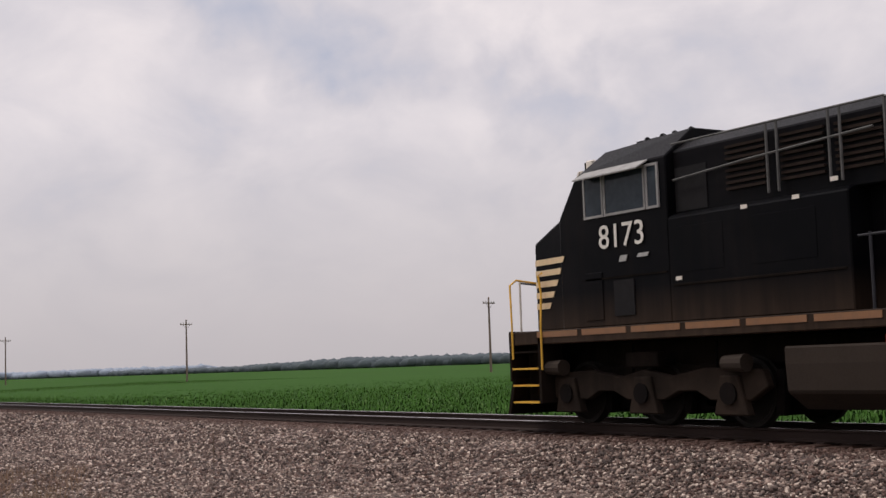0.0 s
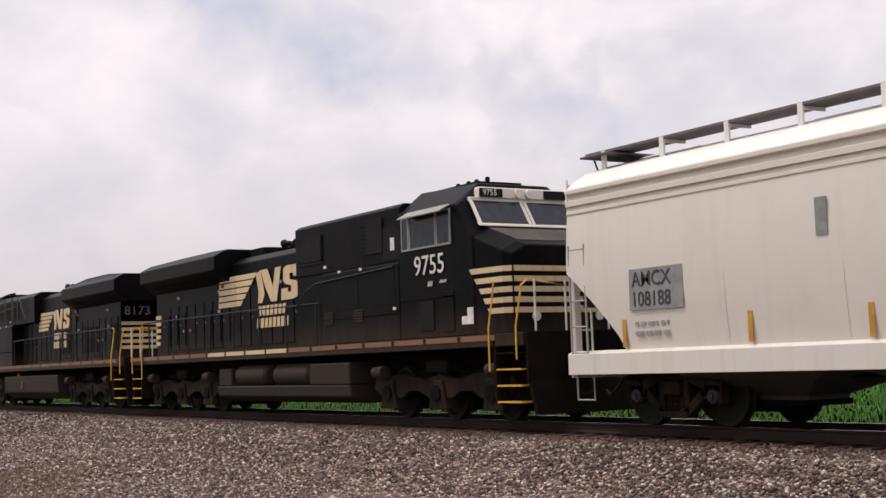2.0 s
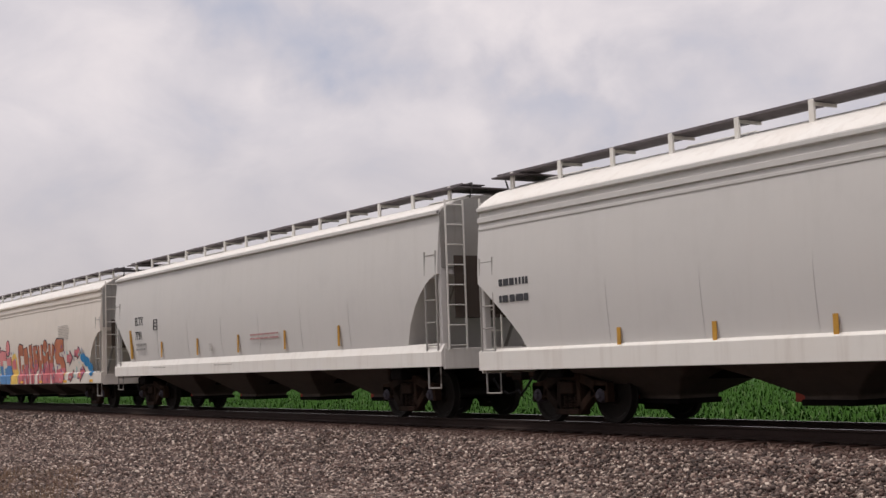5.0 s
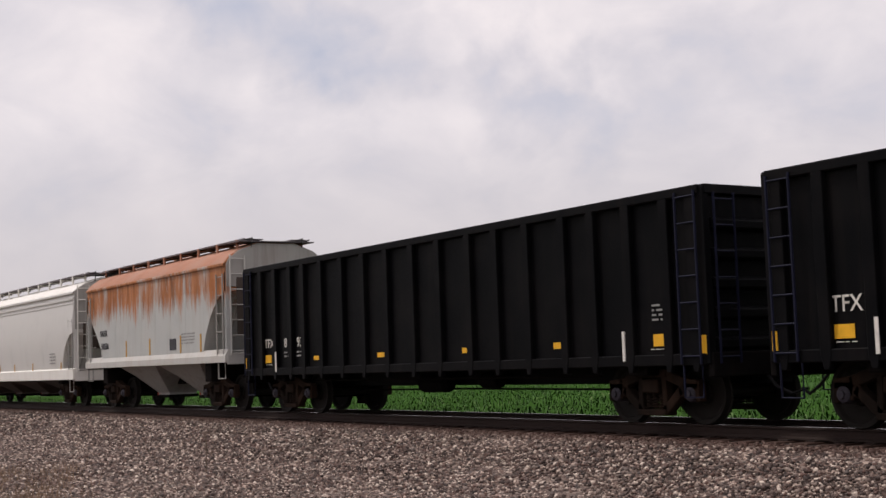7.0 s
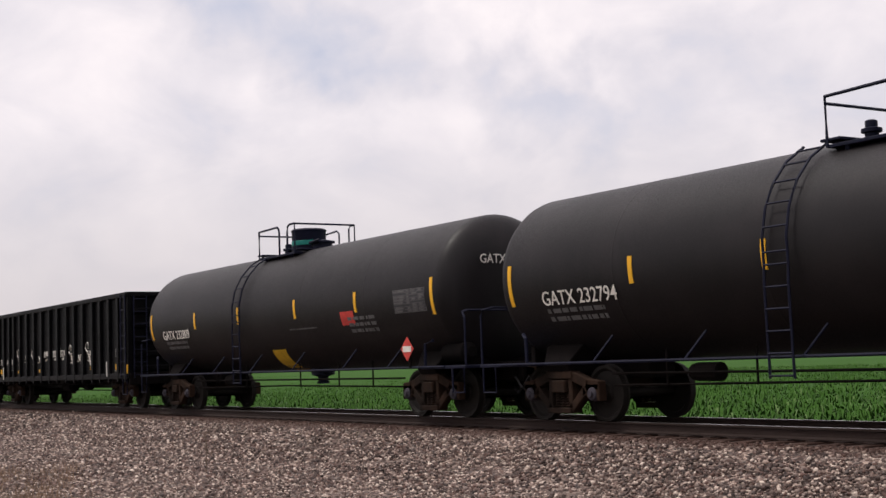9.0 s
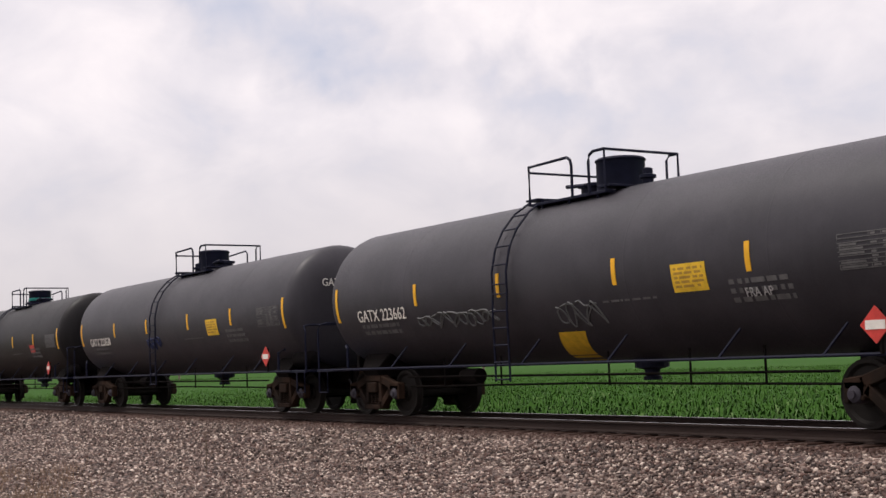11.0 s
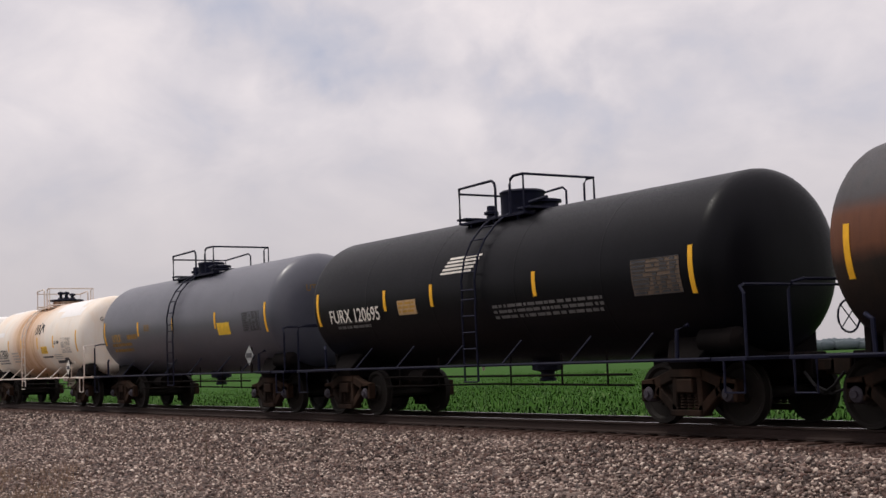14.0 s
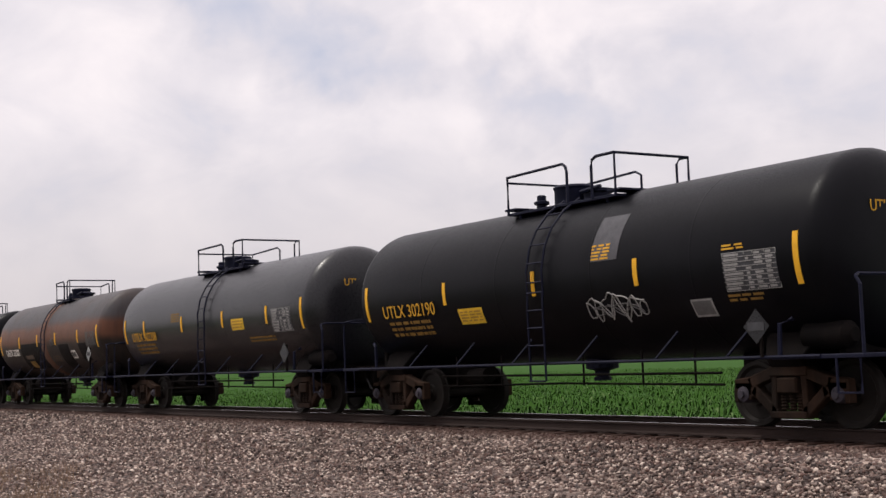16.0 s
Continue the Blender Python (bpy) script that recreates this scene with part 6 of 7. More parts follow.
for k, (x0, x1) in enumerate(((121.2, 137.85), (139.2, 155.95))):
    car, L = gondola("black ribbed gondola with yellow reflectors" if k == 0 else "black ribbed gondola with white graffiti scrawls between its posts", x0, x1, 21)
    y = -1.468
    letters("reporting_mark", "ITFX", .32, M["letter_white"], car, side_at(-L + .93, y, 1.60), width=.95)
    if k == 0:
        letters("car_number", "81", .32, M["letter_white"], car, side_at(-L + 2.12, y, 1.60), width=.95)
        letters("car_number", "93", .32, M["letter_white"], car, side_at(-L + 2.81, y, 1.60), width=.95)
    else:
        bars("car_number_bar", -L + 2.12, -L + 2.5, 1.58, 1.84, 1, M["letter_white"], car, y, 2, .8)
        bars("car_number_bar", -L + 2.81, -L + 3.2, 1.58, 1.84, 1, M["letter_white"], car, y, 5, .8)
    for xa, xb, za, zb in ((.95, 1.39, 1.24, 1.43), (3.69, 4.06, 1.26, 1.36), (6.66, 6.98, 1.26, 1.36), (9.95, 10.27, 1.27, 1.37), (12.84, 13.2, 1.27, 1.38), (15.43, 15.77, 1.24, 1.43)):
        part("reflector", box(B(), -L + xa, -L + xb, y - .006, y + .006, za, zb), M["reflector"], car)
    for xa in (2.12, 2.81, 14.7):
        bars("weight_print", -L + xa, -L + xa + .34, 1.34, 1.52, 2, M["letter_grey"], car, y, int(xa * 9))
    bars("data_print", -L + .95, -L + 1.42, 1.18, 1.21, 1, M["letter_white"], car, y, 4)
    bars("data_print", -L + 15.35, -L + 15.9, 1.18, 1.21, 1, M["letter_white"], car, y, 4)
    bars("data_print", -L + 15.42, -L + 15.75, 1.62, 1.92, 4, M["letter_grey"], car, y, 6)
    for xa in (1.79, 14.78):
        part("stencil_strip", box(B(), -L + xa, -L + xa + .06, -1.568, -1.55, 1.02, 1.5), M["letter_white"], car)
    if k == 1:
        def spray(strokes, x0, z0, w, h, r=.017):
            bm = B()
            for st in strokes:
                rod(bm, [(x0 + u * w, y, z0 + v * h) for u, v in st], r, 4)
            return part("graffiti_scrawl", bm, M["letter_white"], car, "white spray-painted scrawl")

        tag = [[(.48, .72), (.52, .95), (.38, 1), (.18, .92), (.05, .75), (.12, .68), (.45, .58), (.4, .5)], [(.62, .62), (.66, .6)],
               [(.45, .48), (.75, .47)], [(.6, .55), (.6, .38)], [(.5, .37), (.78, .36)], [(.78, .62), (.98, .4)], [(.98, .64), (.8, .4)],
               [(.62, .3), (.9, .3)], [(.72, .34), (.72, .16)], [(.4, .2), (.58, .22)], [(.68, .16), (.95, .14)], [(.85, .22), (.85, 0)], [(.85, .22), (1, .15), (.86, .1), (1, 0)]]
        star = [[(.2, .9), (.8, .2)], [(.85, 1), (.3, .1)], [(.2, .55), (.85, .62)], [(.0, .18), (.05, .14)], [(.95, .06), (1, .02)]]
        for xa, za, w, h in ((3.58, 1.46, .46, .70), (5.6, 1.42, .48, .68), (10.38, 1.38, .62, .78), (12.28, 1.42, .66, .78)):
            spray(tag, -L + xa, za, w, h)
        for xa, za in ((4.68, 1.62), (6.57, 1.58), (11.45, 1.52)):
            spray(star, -L + xa, za, .4, .3)
        for xa, body, w in ((7.42, "RWA", .92), (8.56, "2022", .80), (9.5, "52K", .98)):
            for j, ch in enumerate(body):
                letters("spray_letter", ch, .34, M["letter_white"], car, side_at(-L + xa - .1 + j * .62 * w / len(body), y, 1.78), width=w * .85, skew=.12)
            spray([[(0, 0), (1, .5)], [(.2, -.6), (.9, -.2)]], -L + xa + .1, 1.7, .25, .06)

DARK, WHITE = M["pipe_dark"], M["pipe_white"]


def tank_print(car, off, shell, on, patch, mark, number, ink, x, z=2.22, size=.36, w=.94):
    zc = 2.5
    lean = -math.degrees(math.asin(max(-1, min(1, (z + size * .35 - zc) / 1.5))))
    d = on(z + size * .35, .010)
    letters("reporting_mark", mark + " " + number, size, ink, shell, side_at(off + x, d, z, lean), width=w)


def tank_small(shell, patch, x0, x1, z0, z1, rows, ink, on, seed):
    ink = M["print_dim"] if ink is M["letter_grey"] and shell.data.materials[0] not in (M["tank_white"], M["tank_cream"]) else ink
    r = random.Random(seed)
    bm = B()
    h = (z1 - z0) / rows
    for k in range(rows):
        z = z1 - (k + .5) * h
        x = x0
        while x < x1 - .03:
            w = min(r.uniform(.06, .26), x1 - x)
            a, b = z - h * .27, z + h * .27
            quads(bm, [[(x, on(q, .009), q), (x + w, on(q, .009), q), (x + w, on(q, -.003), q), (x, on(q, -.003), q)] for q in (a, b)])
            x += w + r.uniform(.03, .08)
    tagged(part("small_print", bm, ink, shell), kind="stuff")


def scrawl(shell, on, x0, x1, z0, z1, loops, ink, label, r=.014, seed=1):
    """One sprayed line that loops along the side."""
    rr = random.Random(seed)
    amp = [rr.uniform(.55, 1.0) for _ in range(loops * 2 + 2)]
    pts = []
    n = loops * 14
    for k in range(n + 1):
        u = k / n
        a = 2 * math.pi * loops * u
        tall = amp[int(u * loops * 2)] * (1 - .35 * abs(2 * u - 1))
        x = x0 + (x1 - x0) * u + (x1 - x0) / loops * .75 * math.sin(a + .6 * math.sin(a * .37))
        z = (z0 + z1) / 2 + (z1 - z0) / 2 * tall * math.cos(a + .8 * math.sin(a * .5))
        pts.append((min(x1, max(x0, x)) + .001 * k / n, on(z, .005), z))
    return part("graffiti_scrawl", rod(B(), pts, r, 4), ink, shell, label)


def placard(car, x, z, red=True, y=-1.56):
    bm = prism_y(B(), [(x - .25, z), (x, z - .25), (x + .25, z), (x, z + .25)], y - .012, y)
    p = part("placard", bm, M["red"] if red else M["letter_white"], car, "diamond hazard placard")
    part("placard_panel", box(B(), x - .16, x + .16, y - .02, y - .012, z - .06, z + .06), M["letter_white"] if red else M["letter_dark"], p)
    part("placard_bracket", rod(B(), [(x + .05, y + .03, 1.02), (x + .05, y + .03, z + .2)], .03, 5), M["steel_dark"], p)
    return p


def data_panel(patch, x0, x1, z0, z1, ink, back, on, shell, seed):
    """A stencilled inspection table: ruled lines, a wide first column and short entries."""
    ink = {M["letter_grey"]: M["print_dim"], M["letter_white"]: M["letter_grey"]}.get(ink, ink)
    patch("data_panel", x0, x1, z0, z1, back, proud=.004)
    r = random.Random(seed)
    bm = B()

    def mark(a, b, qa, qb):
        quads(bm, [[(a, on(q, .011), q), (b, on(q, .011), q), (b, on(q, .001), q), (a, on(q, .001), q)] for q in (qa, qb)])

    rows = 8
    h = (z1 - z0) / rows
    for k in range(rows + 1):
        mark(x0, x1, z0 + k * h - .005, z0 + k * h + .005)
    cols = [x0, x0 + (x1 - x0) * .42, x0 + (x1 - x0) * .58, x0 + (x1 - x0) * .79, x1]
    for a in cols:
        mark(a - .006, a + .006, z0, z1)
    for k in range(rows):
        z = z0 + (k + .5) * h
        for a, b in zip(cols, cols[1:]):
            e = b - .03 - r.uniform(0, .35) * (b - a)
            if r.random() < .85:
                mark(a + .03, e, z - h * .24, z + h * .24)
    tagged(part("data_print", bm, ink, shell), kind="stuff")


LONG = dict(marks=(.214, .40, .61, .80), plat=(7.0, 9.15), dome=8.1, radius=1.53, zc=2.56)
for k, (f, r, num, skin) in enumerate(((158.1, 173.9, "232809", "tank_brown"), (176.6, 192.15, "232794", "tank_brown"), (195.1, 210.9, "223658", "tank_grey"), (213.7, 229.45, "223662", "tank_grey"))):
    lab = "long dull black tank car with a top platform and yellow reflectors" if k > 1 else "long brown-black tank car with a green-banded dome and yellow reflectors"
    car, off, shell, on, patch = tank_car(lab, f, r, M[skin], DARK, **dict(LONG, plat=((6.3, 8.4), (6.9, 9.1), (7.15, 9.45), (6.5, 8.7))[k], dome=(7.5, 8.0, 8.04, 8.12)[k], ladder_x=(6.2, 6.3, 6.9, 6.27)[k], dome_h=.54, flip=-1 if k == 3 else 1, dome_r=.44))
    tank_print(car, off, shell, on, patch, "GATX", num, M["letter_white"], .93, 2.03)
    tank_small(shell, patch, off + .95, off + 2.5, 1.72, 2.0, 2, M["letter_grey"], on, k)
    tank_small(shell, patch, off + 9.2, off + 10.6, 1.98, 2.04, 1, M["letter_grey"], on, k + 9)
    tank_small(shell, patch, -off - 3.6, -off - 2.4, 1.8, 2.2, 3, M["letter_grey"], on, k + 5)
    data_panel(patch, -off - 1.5, -off - .25, 2.15, 2.62, M["letter_grey"], M["tank_grey"], on, shell, k)
    if k > 1:
        patch("yellow_placard", off + 10.97, off + 11.72, 2.05, 2.48, M["decal_yellow"], lab="yellow emergency notice")
        tank_small(shell, patch, off + 11.03, off + 11.66, 2.1, 2.44, 5, M["tank_ochre"], on, 31)
    else:
        patch("red_placard", off + 11.9, off + 12.5, 2.0, 2.3, M["red"])
        part("dome_band", lathe(B(), [(.442, 0), (.452, .01), (.452, .11), (.442, .12)], (off + (7.5, 8.0)[k], 0, 4.22), "z", 20), M["teal"], car, "teal band round the dome", smooth=True)
    if k in (0, 3):
        patch("yellow_panel", off + 7.16, off + 7.90, 1.05, 1.56, M["decal_yellow"], skew=.46)
    if k == 2:
        scrawl(shell, on, off + 6.2, off + 7.3, 1.75, 2.2, 6, M["blue_spray"], "dark blue spray scrawl", .03, 3)
    if k == 3:
        scrawl(shell, on, off + 3.3, off + 6.1, 1.75, 2.12, 11, M["letter_faint"], "faded grey spray scrawl", .022, 4)
        scrawl(shell, on, off + 7.9, off + 9.1, 1.6, 2.1, 5, M["letter_faint"], "faded grey spray scrawl", .018, 5)
        letters("side_note", "FRA AP", .20, M["print_pale"], shell, side_at(off + 12.46, on(1.98, .012), 1.90, 22), width=.85)
    placard(car, -off - .92, 1.40)
    letters("end_mark", "GATX " + num, .26, M["letter_white"], shell, pose(-off + .62, -.75, 3.05, 90, 0, 90), width=.9)

# white and black tank
car, off, shell, on, patch = tank_car("white tank car with black belly and rust-stained dome", 233.0, 244.6, M["tank_white"], WHITE, plat=(3.9, 6.35), dome=5.76, radius=1.42, zc=2.42, side=M["steel_dark"], ladder_x=4.45, dome_h=.66, dome_r=.48, marks=(.297, .749), dome_mat=M["rust_dome"])
tank_print(car, off, shell, on, patch, "TILX", "110202", M["letter_dark"], .25, 2.02, .36, .92)
tank_small(shell, patch, off + .8, off + 2.9, 1.78, 2.05, 2, M["letter_white"], on, 3)
data_panel(patch, off + 10.16, off + 11.25, 2.08, 2.56, M["print_faint"], M["tank_white"], on, shell, 3)
placard(car, -off - .5, 1.6, False)
# cream tank
car, off, shell, on, patch = tank_car("cream tank car with orange rust stains and fresh white paint patches", 248.2, 259.9, M["tank_cream"], WHITE, plat=(4.95, 6.6), dome=5.88, radius=1.43, zc=2.43, valves=True, ladder_x=5.11, marks=(.232, .397, .59, .764), dome_mat=M["pipe_dark"])
tank_print(car, off, shell, on, patch, "GATX", "73033", M["letter_dark"], .5, 1.94, .40, .98)
tank_small(shell, patch, off + .75, off + 2.3, 1.62, 1.95, 3, M["letter_grey"], on, 3)
data_panel(patch, off + 9.9, off + 11.0, 1.91, 2.44, M["print_faint"], M["tank_cream"], on, shell, 3)
patch("yellow_placard", off + 7.3, off + 8.08, 1.94, 2.21, M["decal_yellow"], proud=.004)
tank_small(shell, patch, off + 7.34, off + 8.04, 1.98, 2.18, 3, M["tank_ochre"], on, 12)
tank_small(shell, patch, off + 7.3, off + 8.6, 1.76, 1.86, 1, M["letter_dark"], on, 13)
tank_small(shell, patch, off + 8.8, off + 9.7, 1.70, 1.90, 3, M["print_faint"], on, 14)
tank_small(shell, patch, off + 3.1, off + 4.0, 1.66, 2.1, 4, M["print_faint"], on, 15)
scrawl(shell, on, off + 6.55, off + 7.65, 2.58, 3.15, 5, M["letter_dark"], "black outline graffiti tag", .012, 6)
letters("end_mark", "GATX", .20, M["letter_dark"], shell, pose(-off + .62, -.75, 2.95, 90, 0, 90), width=.9)
for x0, x1, a, b in ((.8, 1.9, 2.75, 2.93), (.4, 1.6, 3.72, 3.9), (8.2, 11.0, 3.45, 3.85), (9.2, 11.6, 3.2, 3.5), (3.4, 4.4, 3.75, 3.92)):
    patch("paint_patch", off + x0, off + x1, a, b, M["white_fresh"], lab="fresh white paint patch")
patch("blacked_out_panel", off + 8.85, off + 9.77, 1.56, 1.66, M["letter_dark"])
patch("warning_panel", off + 9.8, off + 10.32, 1.5, 1.74, M["letter_dark"])
letters("side_note", "SR 13450", .17, M["letter_dark"], shell, side_at(off + 9.14, on(2.3, .014), 2.25), width=.85)
placard(car, -off - .39, 1.38, False)
# blue-grey tank
SHORT = dict(plat=(4.65, 7.75), dome=5.55, dome_r=0.38, radius=1.47, zc=2.52)
car, off, shell, on, patch = tank_car("blue-grey tank car with faded yellow lettering", 263.2, 275.6, M["tank_blue"], DARK, **dict(SHORT, marks=(.255, .491, .743), ladder_x=5.91, dome_h=.32))
tank_print(car, off, shell, on, patch, "UTLX", "", M["tank_ochre"], .81, 2.10, .34, .94)
tank_small(shell, patch, off + 2.1, off + 3.05, 2.10, 2.36, 1, M["letter_ochre_dim"], on, 77)
tank_small(shell, patch, off + .6, off + 2.4, 1.75, 2.1, 2, M["letter_ochre_dim"], on, 5)
patch("yellow_placard", off + 9.34, off + 10.14, 2.04, 2.36, M["decal_yellow"], lab="yellow emergency notice")
data_panel(patch, off + 11.0, off + 12.03, 2.08, 2.56, M["letter_dark"], M["tank_blue"], on, shell, 6)
tank_small(shell, patch, off + 3.7, off + 4.2, 2.35, 2.55, 4, M["letter_ochre_dim"], on, 19)
letters("end_mark", "UTLX", .24, M["letter_ochre_dim"], shell, pose(-off + .60, -.6, 3.0, 90, 0, 90), width=.9)
placard(car, -off - .75, 1.45, False).data.materials[0] = M["patch"]
# black tank
car, off, shell, on, patch = tank_car("glossy black tank car with white lettering", 278.5, 290.9, M["tank_black"], DARK, **dict(SHORT, plat=(5.16, 7.35), dome=6.15, marks=(.248, .398, .676), dome_h=.44, dome_r=.44, ladder_x=6.2))
tank_print(car, off, shell, on, patch, "FURX", "120695", M["letter_white"], .60, 2.06, .42, .94)
tank_small(shell, patch, off + .8, off + 2.3, 1.9, 2.12, 2, M["letter_grey"], on, 5)
for j in range(5):
    patch("emblem_bar", off + 5.28 + j * .06, off + 6.35 + j * .07, 2.82 + j * .07, 2.86 + j * .07, M["letter_white"])
patch("cream_panel", off + 3.59, off + 4.31, 2.11, 2.41, M["tan_decal"], proud=.004)
tank_small(shell, patch, off + 3.63, off + 4.27, 2.14, 2.39, 3, M["tank_ochre"], on, 27)
data_panel(patch, off + 11.02, off + 12.15, 2.06, 2.63, M["letter_dark"], M["tan_dim"], on, shell, 6)
tank_small(shell, patch, off + 7.0, off + 10.2, 1.85, 2.15, 3, M["letter_grey"], on, 9)
letters("end_mark", "FURX 120695", .22, M["letter_white"], shell, pose(-off + .55, -.7, 3.0, 90, 0, 90))
# rusty tank
car, off, shell, on, patch = tank_car("brown-black tank car streaked with rust and patched with black paint", 293.9, 306.3, M["tank_rusty"], DARK, plat=(5.85, 7.5), dome=6.14, radius=1.47, zc=2.52, dome_r=.34, dome_h=.36, ladder_x=6.18, marks=(.225, .427, .615, .83), band=(.35, M["rust_dark"]))
tank_print(car, off, shell, on, patch, "GATX", "32202", M["letter_white"], .82, 1.94, .38, .94)
tank_small(shell, patch, off + .8, off + 2.2, 1.9, 2.05, 1, M["letter_grey"], on, 5)
for x0, x1, a, b in ((2.9, 5.8, 1.40, 2.36), (7.95, 9.12, 1.36, 2.22), (10.3, 11.1, 1.6, 2.2)):
    patch("touch_up_patch", off + x0, off + x1, a, b, M["gon"], lab="flat black touch-up paint")
patch("pale_patch", off + 3.34, off + 4.33, 1.78, 1.92, M["tan_dim"], proud=.012)
patch("yellow_placard", off + 3.5, off + 4.2, 1.43, 1.69, M["letter_ochre_dim"], proud=.012)
scrawl(shell, on, off + 6.95, off + 7.5, 2.15, 2.5, 4, M["print_dim"], "thin grey spray tag", .010, 9)
tank_small(shell, patch, off + 6.9, off + 7.7, 1.62, 1.85, 3, M["tan_dim"], on, 33)
patch("small_plate", off + 9.25, off + 9.72, 1.70, 1.98, M["letter_white"])
for j in (0, 1):
    patch("small_plate_window", off + 9.29 + j * .22, off + 9.46 + j * .22, 1.75, 1.93, M["letter_dark"], proud=.012)
data_panel(patch, -off - 1.2, -off - .2, 2.1, 2.55, M["letter_grey"], M["tank_rusty"], on, shell, 6)
placard(car, -off - .5, 1.8, False).data.materials[0] = M["patch"]
# two black tanks with yellow letters
for f, r, num in ((309.2, 321.6, "302208"), (324.8, 337.0, "302190")):
    skin = M["tank_black"] if num == "302190" else M["tank_greyblack"]
    car, off, shell, on, patch = tank_car("black tank car with yellow lettering and a white data table", f, r, skin, DARK, **dict(SHORT, plat=(4.54, 7.7) if num == "302190" else SHORT["plat"], dome=5.5, ladder_x=6.0 if num == "302190" else 6.25, dome_h=.32, marks=(.255, .496, .722) if num == "302190" else (.137, .385, .621, .844)))
    tank_print(car, off, shell, on, patch, "UTLX", num, M["letter_ochre"], .70, 2.06, .37, .96)
    if num == "302190":
        patch("yellow_placard", off + 3.50, off + 4.32, 1.82, 2.12, M["decal_yellow"], proud=.004, lab="yellow emergency notice")
        tank_small(shell, patch, off + 3.56, off + 4.26, 1.86, 2.08, 4, M["tank_ochre"], on, 51)
        patch("grey_paint_patch", off + 7.68, off + 8.36, 2.69, 3.44, M["patch_dark"], proud=.004, skew=.06)
        tank_small(shell, patch, off + 7.70, off + 8.16, 2.70, 2.98, 5, M["letter_ochre"], on, 3)
        scrawl(shell, on, off + 7.44, off + 8.92, 1.60, 2.18, 8, M["letter_grey"], "pale grey spray-painted tag", .013, 8)
        scrawl(shell, on, off + 7.6, off + 8.8, 1.72, 2.0, 5, M["print_dim"], "pale grey spray-painted tag", .012, 18)
        tank_small(shell, patch, off + 10.77, off + 11.2, 2.60, 2.70, 2, M["letter_ochre"], on, 53)
        tank_small(shell, patch, off + 10.75, off + 11.45, 1.84, 1.97, 2, M["letter_ochre_dim"], on, 54)
        patch("notice_plate", off + 9.92, off + 10.38, 1.66, 1.93, M["letter_grey"], proud=.004)
        patch("notice_plate", off + 9.95, off + 10.35, 1.69, 1.90, M["print_dim"], proud=.009)
    else:
        patch("yellow_placard", off + 8.29, off + 9.05, 2.13, 2.42, M["decal_yellow"], proud=.004, lab="yellow emergency notice")
        tank_small(shell, patch, off + 8.33, off + 9.0, 2.16, 2.39, 3, M["tank_ochre"], on, 52)
        tank_small(shell, patch, off + 3.98, off + 4.59, 2.51, 2.78, 4, M["letter_ochre_dim"], on, 3)
        tank_small(shell, patch, off + 9.2, off + 10.7, 1.78, 1.94, 2, M["letter_ochre_dim"], on, 15)
    tank_small(shell, patch, off + .8, off + 2.4, 1.65, 2.0, 3, M["letter_ochre_dim"], on, 5)
    data_panel(patch, off + 10.77, off + 11.83, 2.0, 2.56, M["letter_white"], M["letter_dark"], on, shell, 6)
    letters("end_mark", "UTLX " + num, .24, M["letter_ochre"], shell, pose(-off + .60, -.6, 3.0, 90, 0, 90), width=.9)
    placard(car, -off - .72, 1.46, False).data.materials[0] = M["tank_greyblack"]

# ---- the mural on the second hopper ----
GLYPH = {
    "A": [(0, 0), (.22, 1), (.80, 1.03), (1, 0), (.68, 0), (.62, .28), (.42, .28), (.34, 0)],
    "N": [(0, 0), (.08, 1), (.42, 1), (.60, .5), (.68, 1.02), (1, 1), (.92, 0), (.60, 0), (.42, .48), (.32, 0)],
    "T": [(.28, 0), (.35, .65), (0, .58), (.05, 1), (1, 1.08), (.98, .70), (.68, .68), (.66, 0)],
    "G": [(.12, .02), (0, .5), (.04, .95), (.3, 1.05), (.97, 1), (.95, .72), (.40, .75), (.38, .30), (.60, .28), (.58, .48), (1, .52), (.95, 0)],
    "R": [(0, 0), (.04, 1), (.85, 1.04), (1, .8), (.92, .48), (.74, .42), (1.02, 0), (.66, 0), (.44, .36), (.36, 0)],
    "P": [(0, 0), (.04, 1), (.85, 1.04), (1, .8), (.95, .5), (.8, .38), (.40, .34), (.36, 0)],
    "H": [(0, 0), (.04, 1), (.36, 1), (.38, .62), (.62, .62), (.64, 1.03), (1, 1), (.96, 0), (.62, 0), (.62, .34), (.38, .34), (.36, 0)],
    "I": [(.05, 0), (.0, .74), (.95, .78), (1, 0)],
    "K": [(0, 0), (.04, 1), (.38, 1), (.40, .62), (.70, 1.02), (1.05, .92), (.66, .5), (1.05, 0), (.66, 0), (.40, .36), (.36, 0)],
    "S": [(0, .02), (.02, .32), (.55, .34), (.55, .44), (.1, .46), (0, .62), (.05, .95), (.25, 1.05), (.98, 1.02), (.96, .74), (.48, .72), (.48, .64), (.9, .6), (1.02, .45), (1, .1), (.85, 0)],
    "O": [(.5 + .5 * math.cos(2 * math.pi * k / 16), .5 + .5 * math.sin(2 * math.pi * k / 16)) for k in range(16)],
    "ARROW": [(0, .25), (.45, .25), (.4, 0), (1, .55), (.5, 1.05), (.48, .75), (.05, .8)],
}


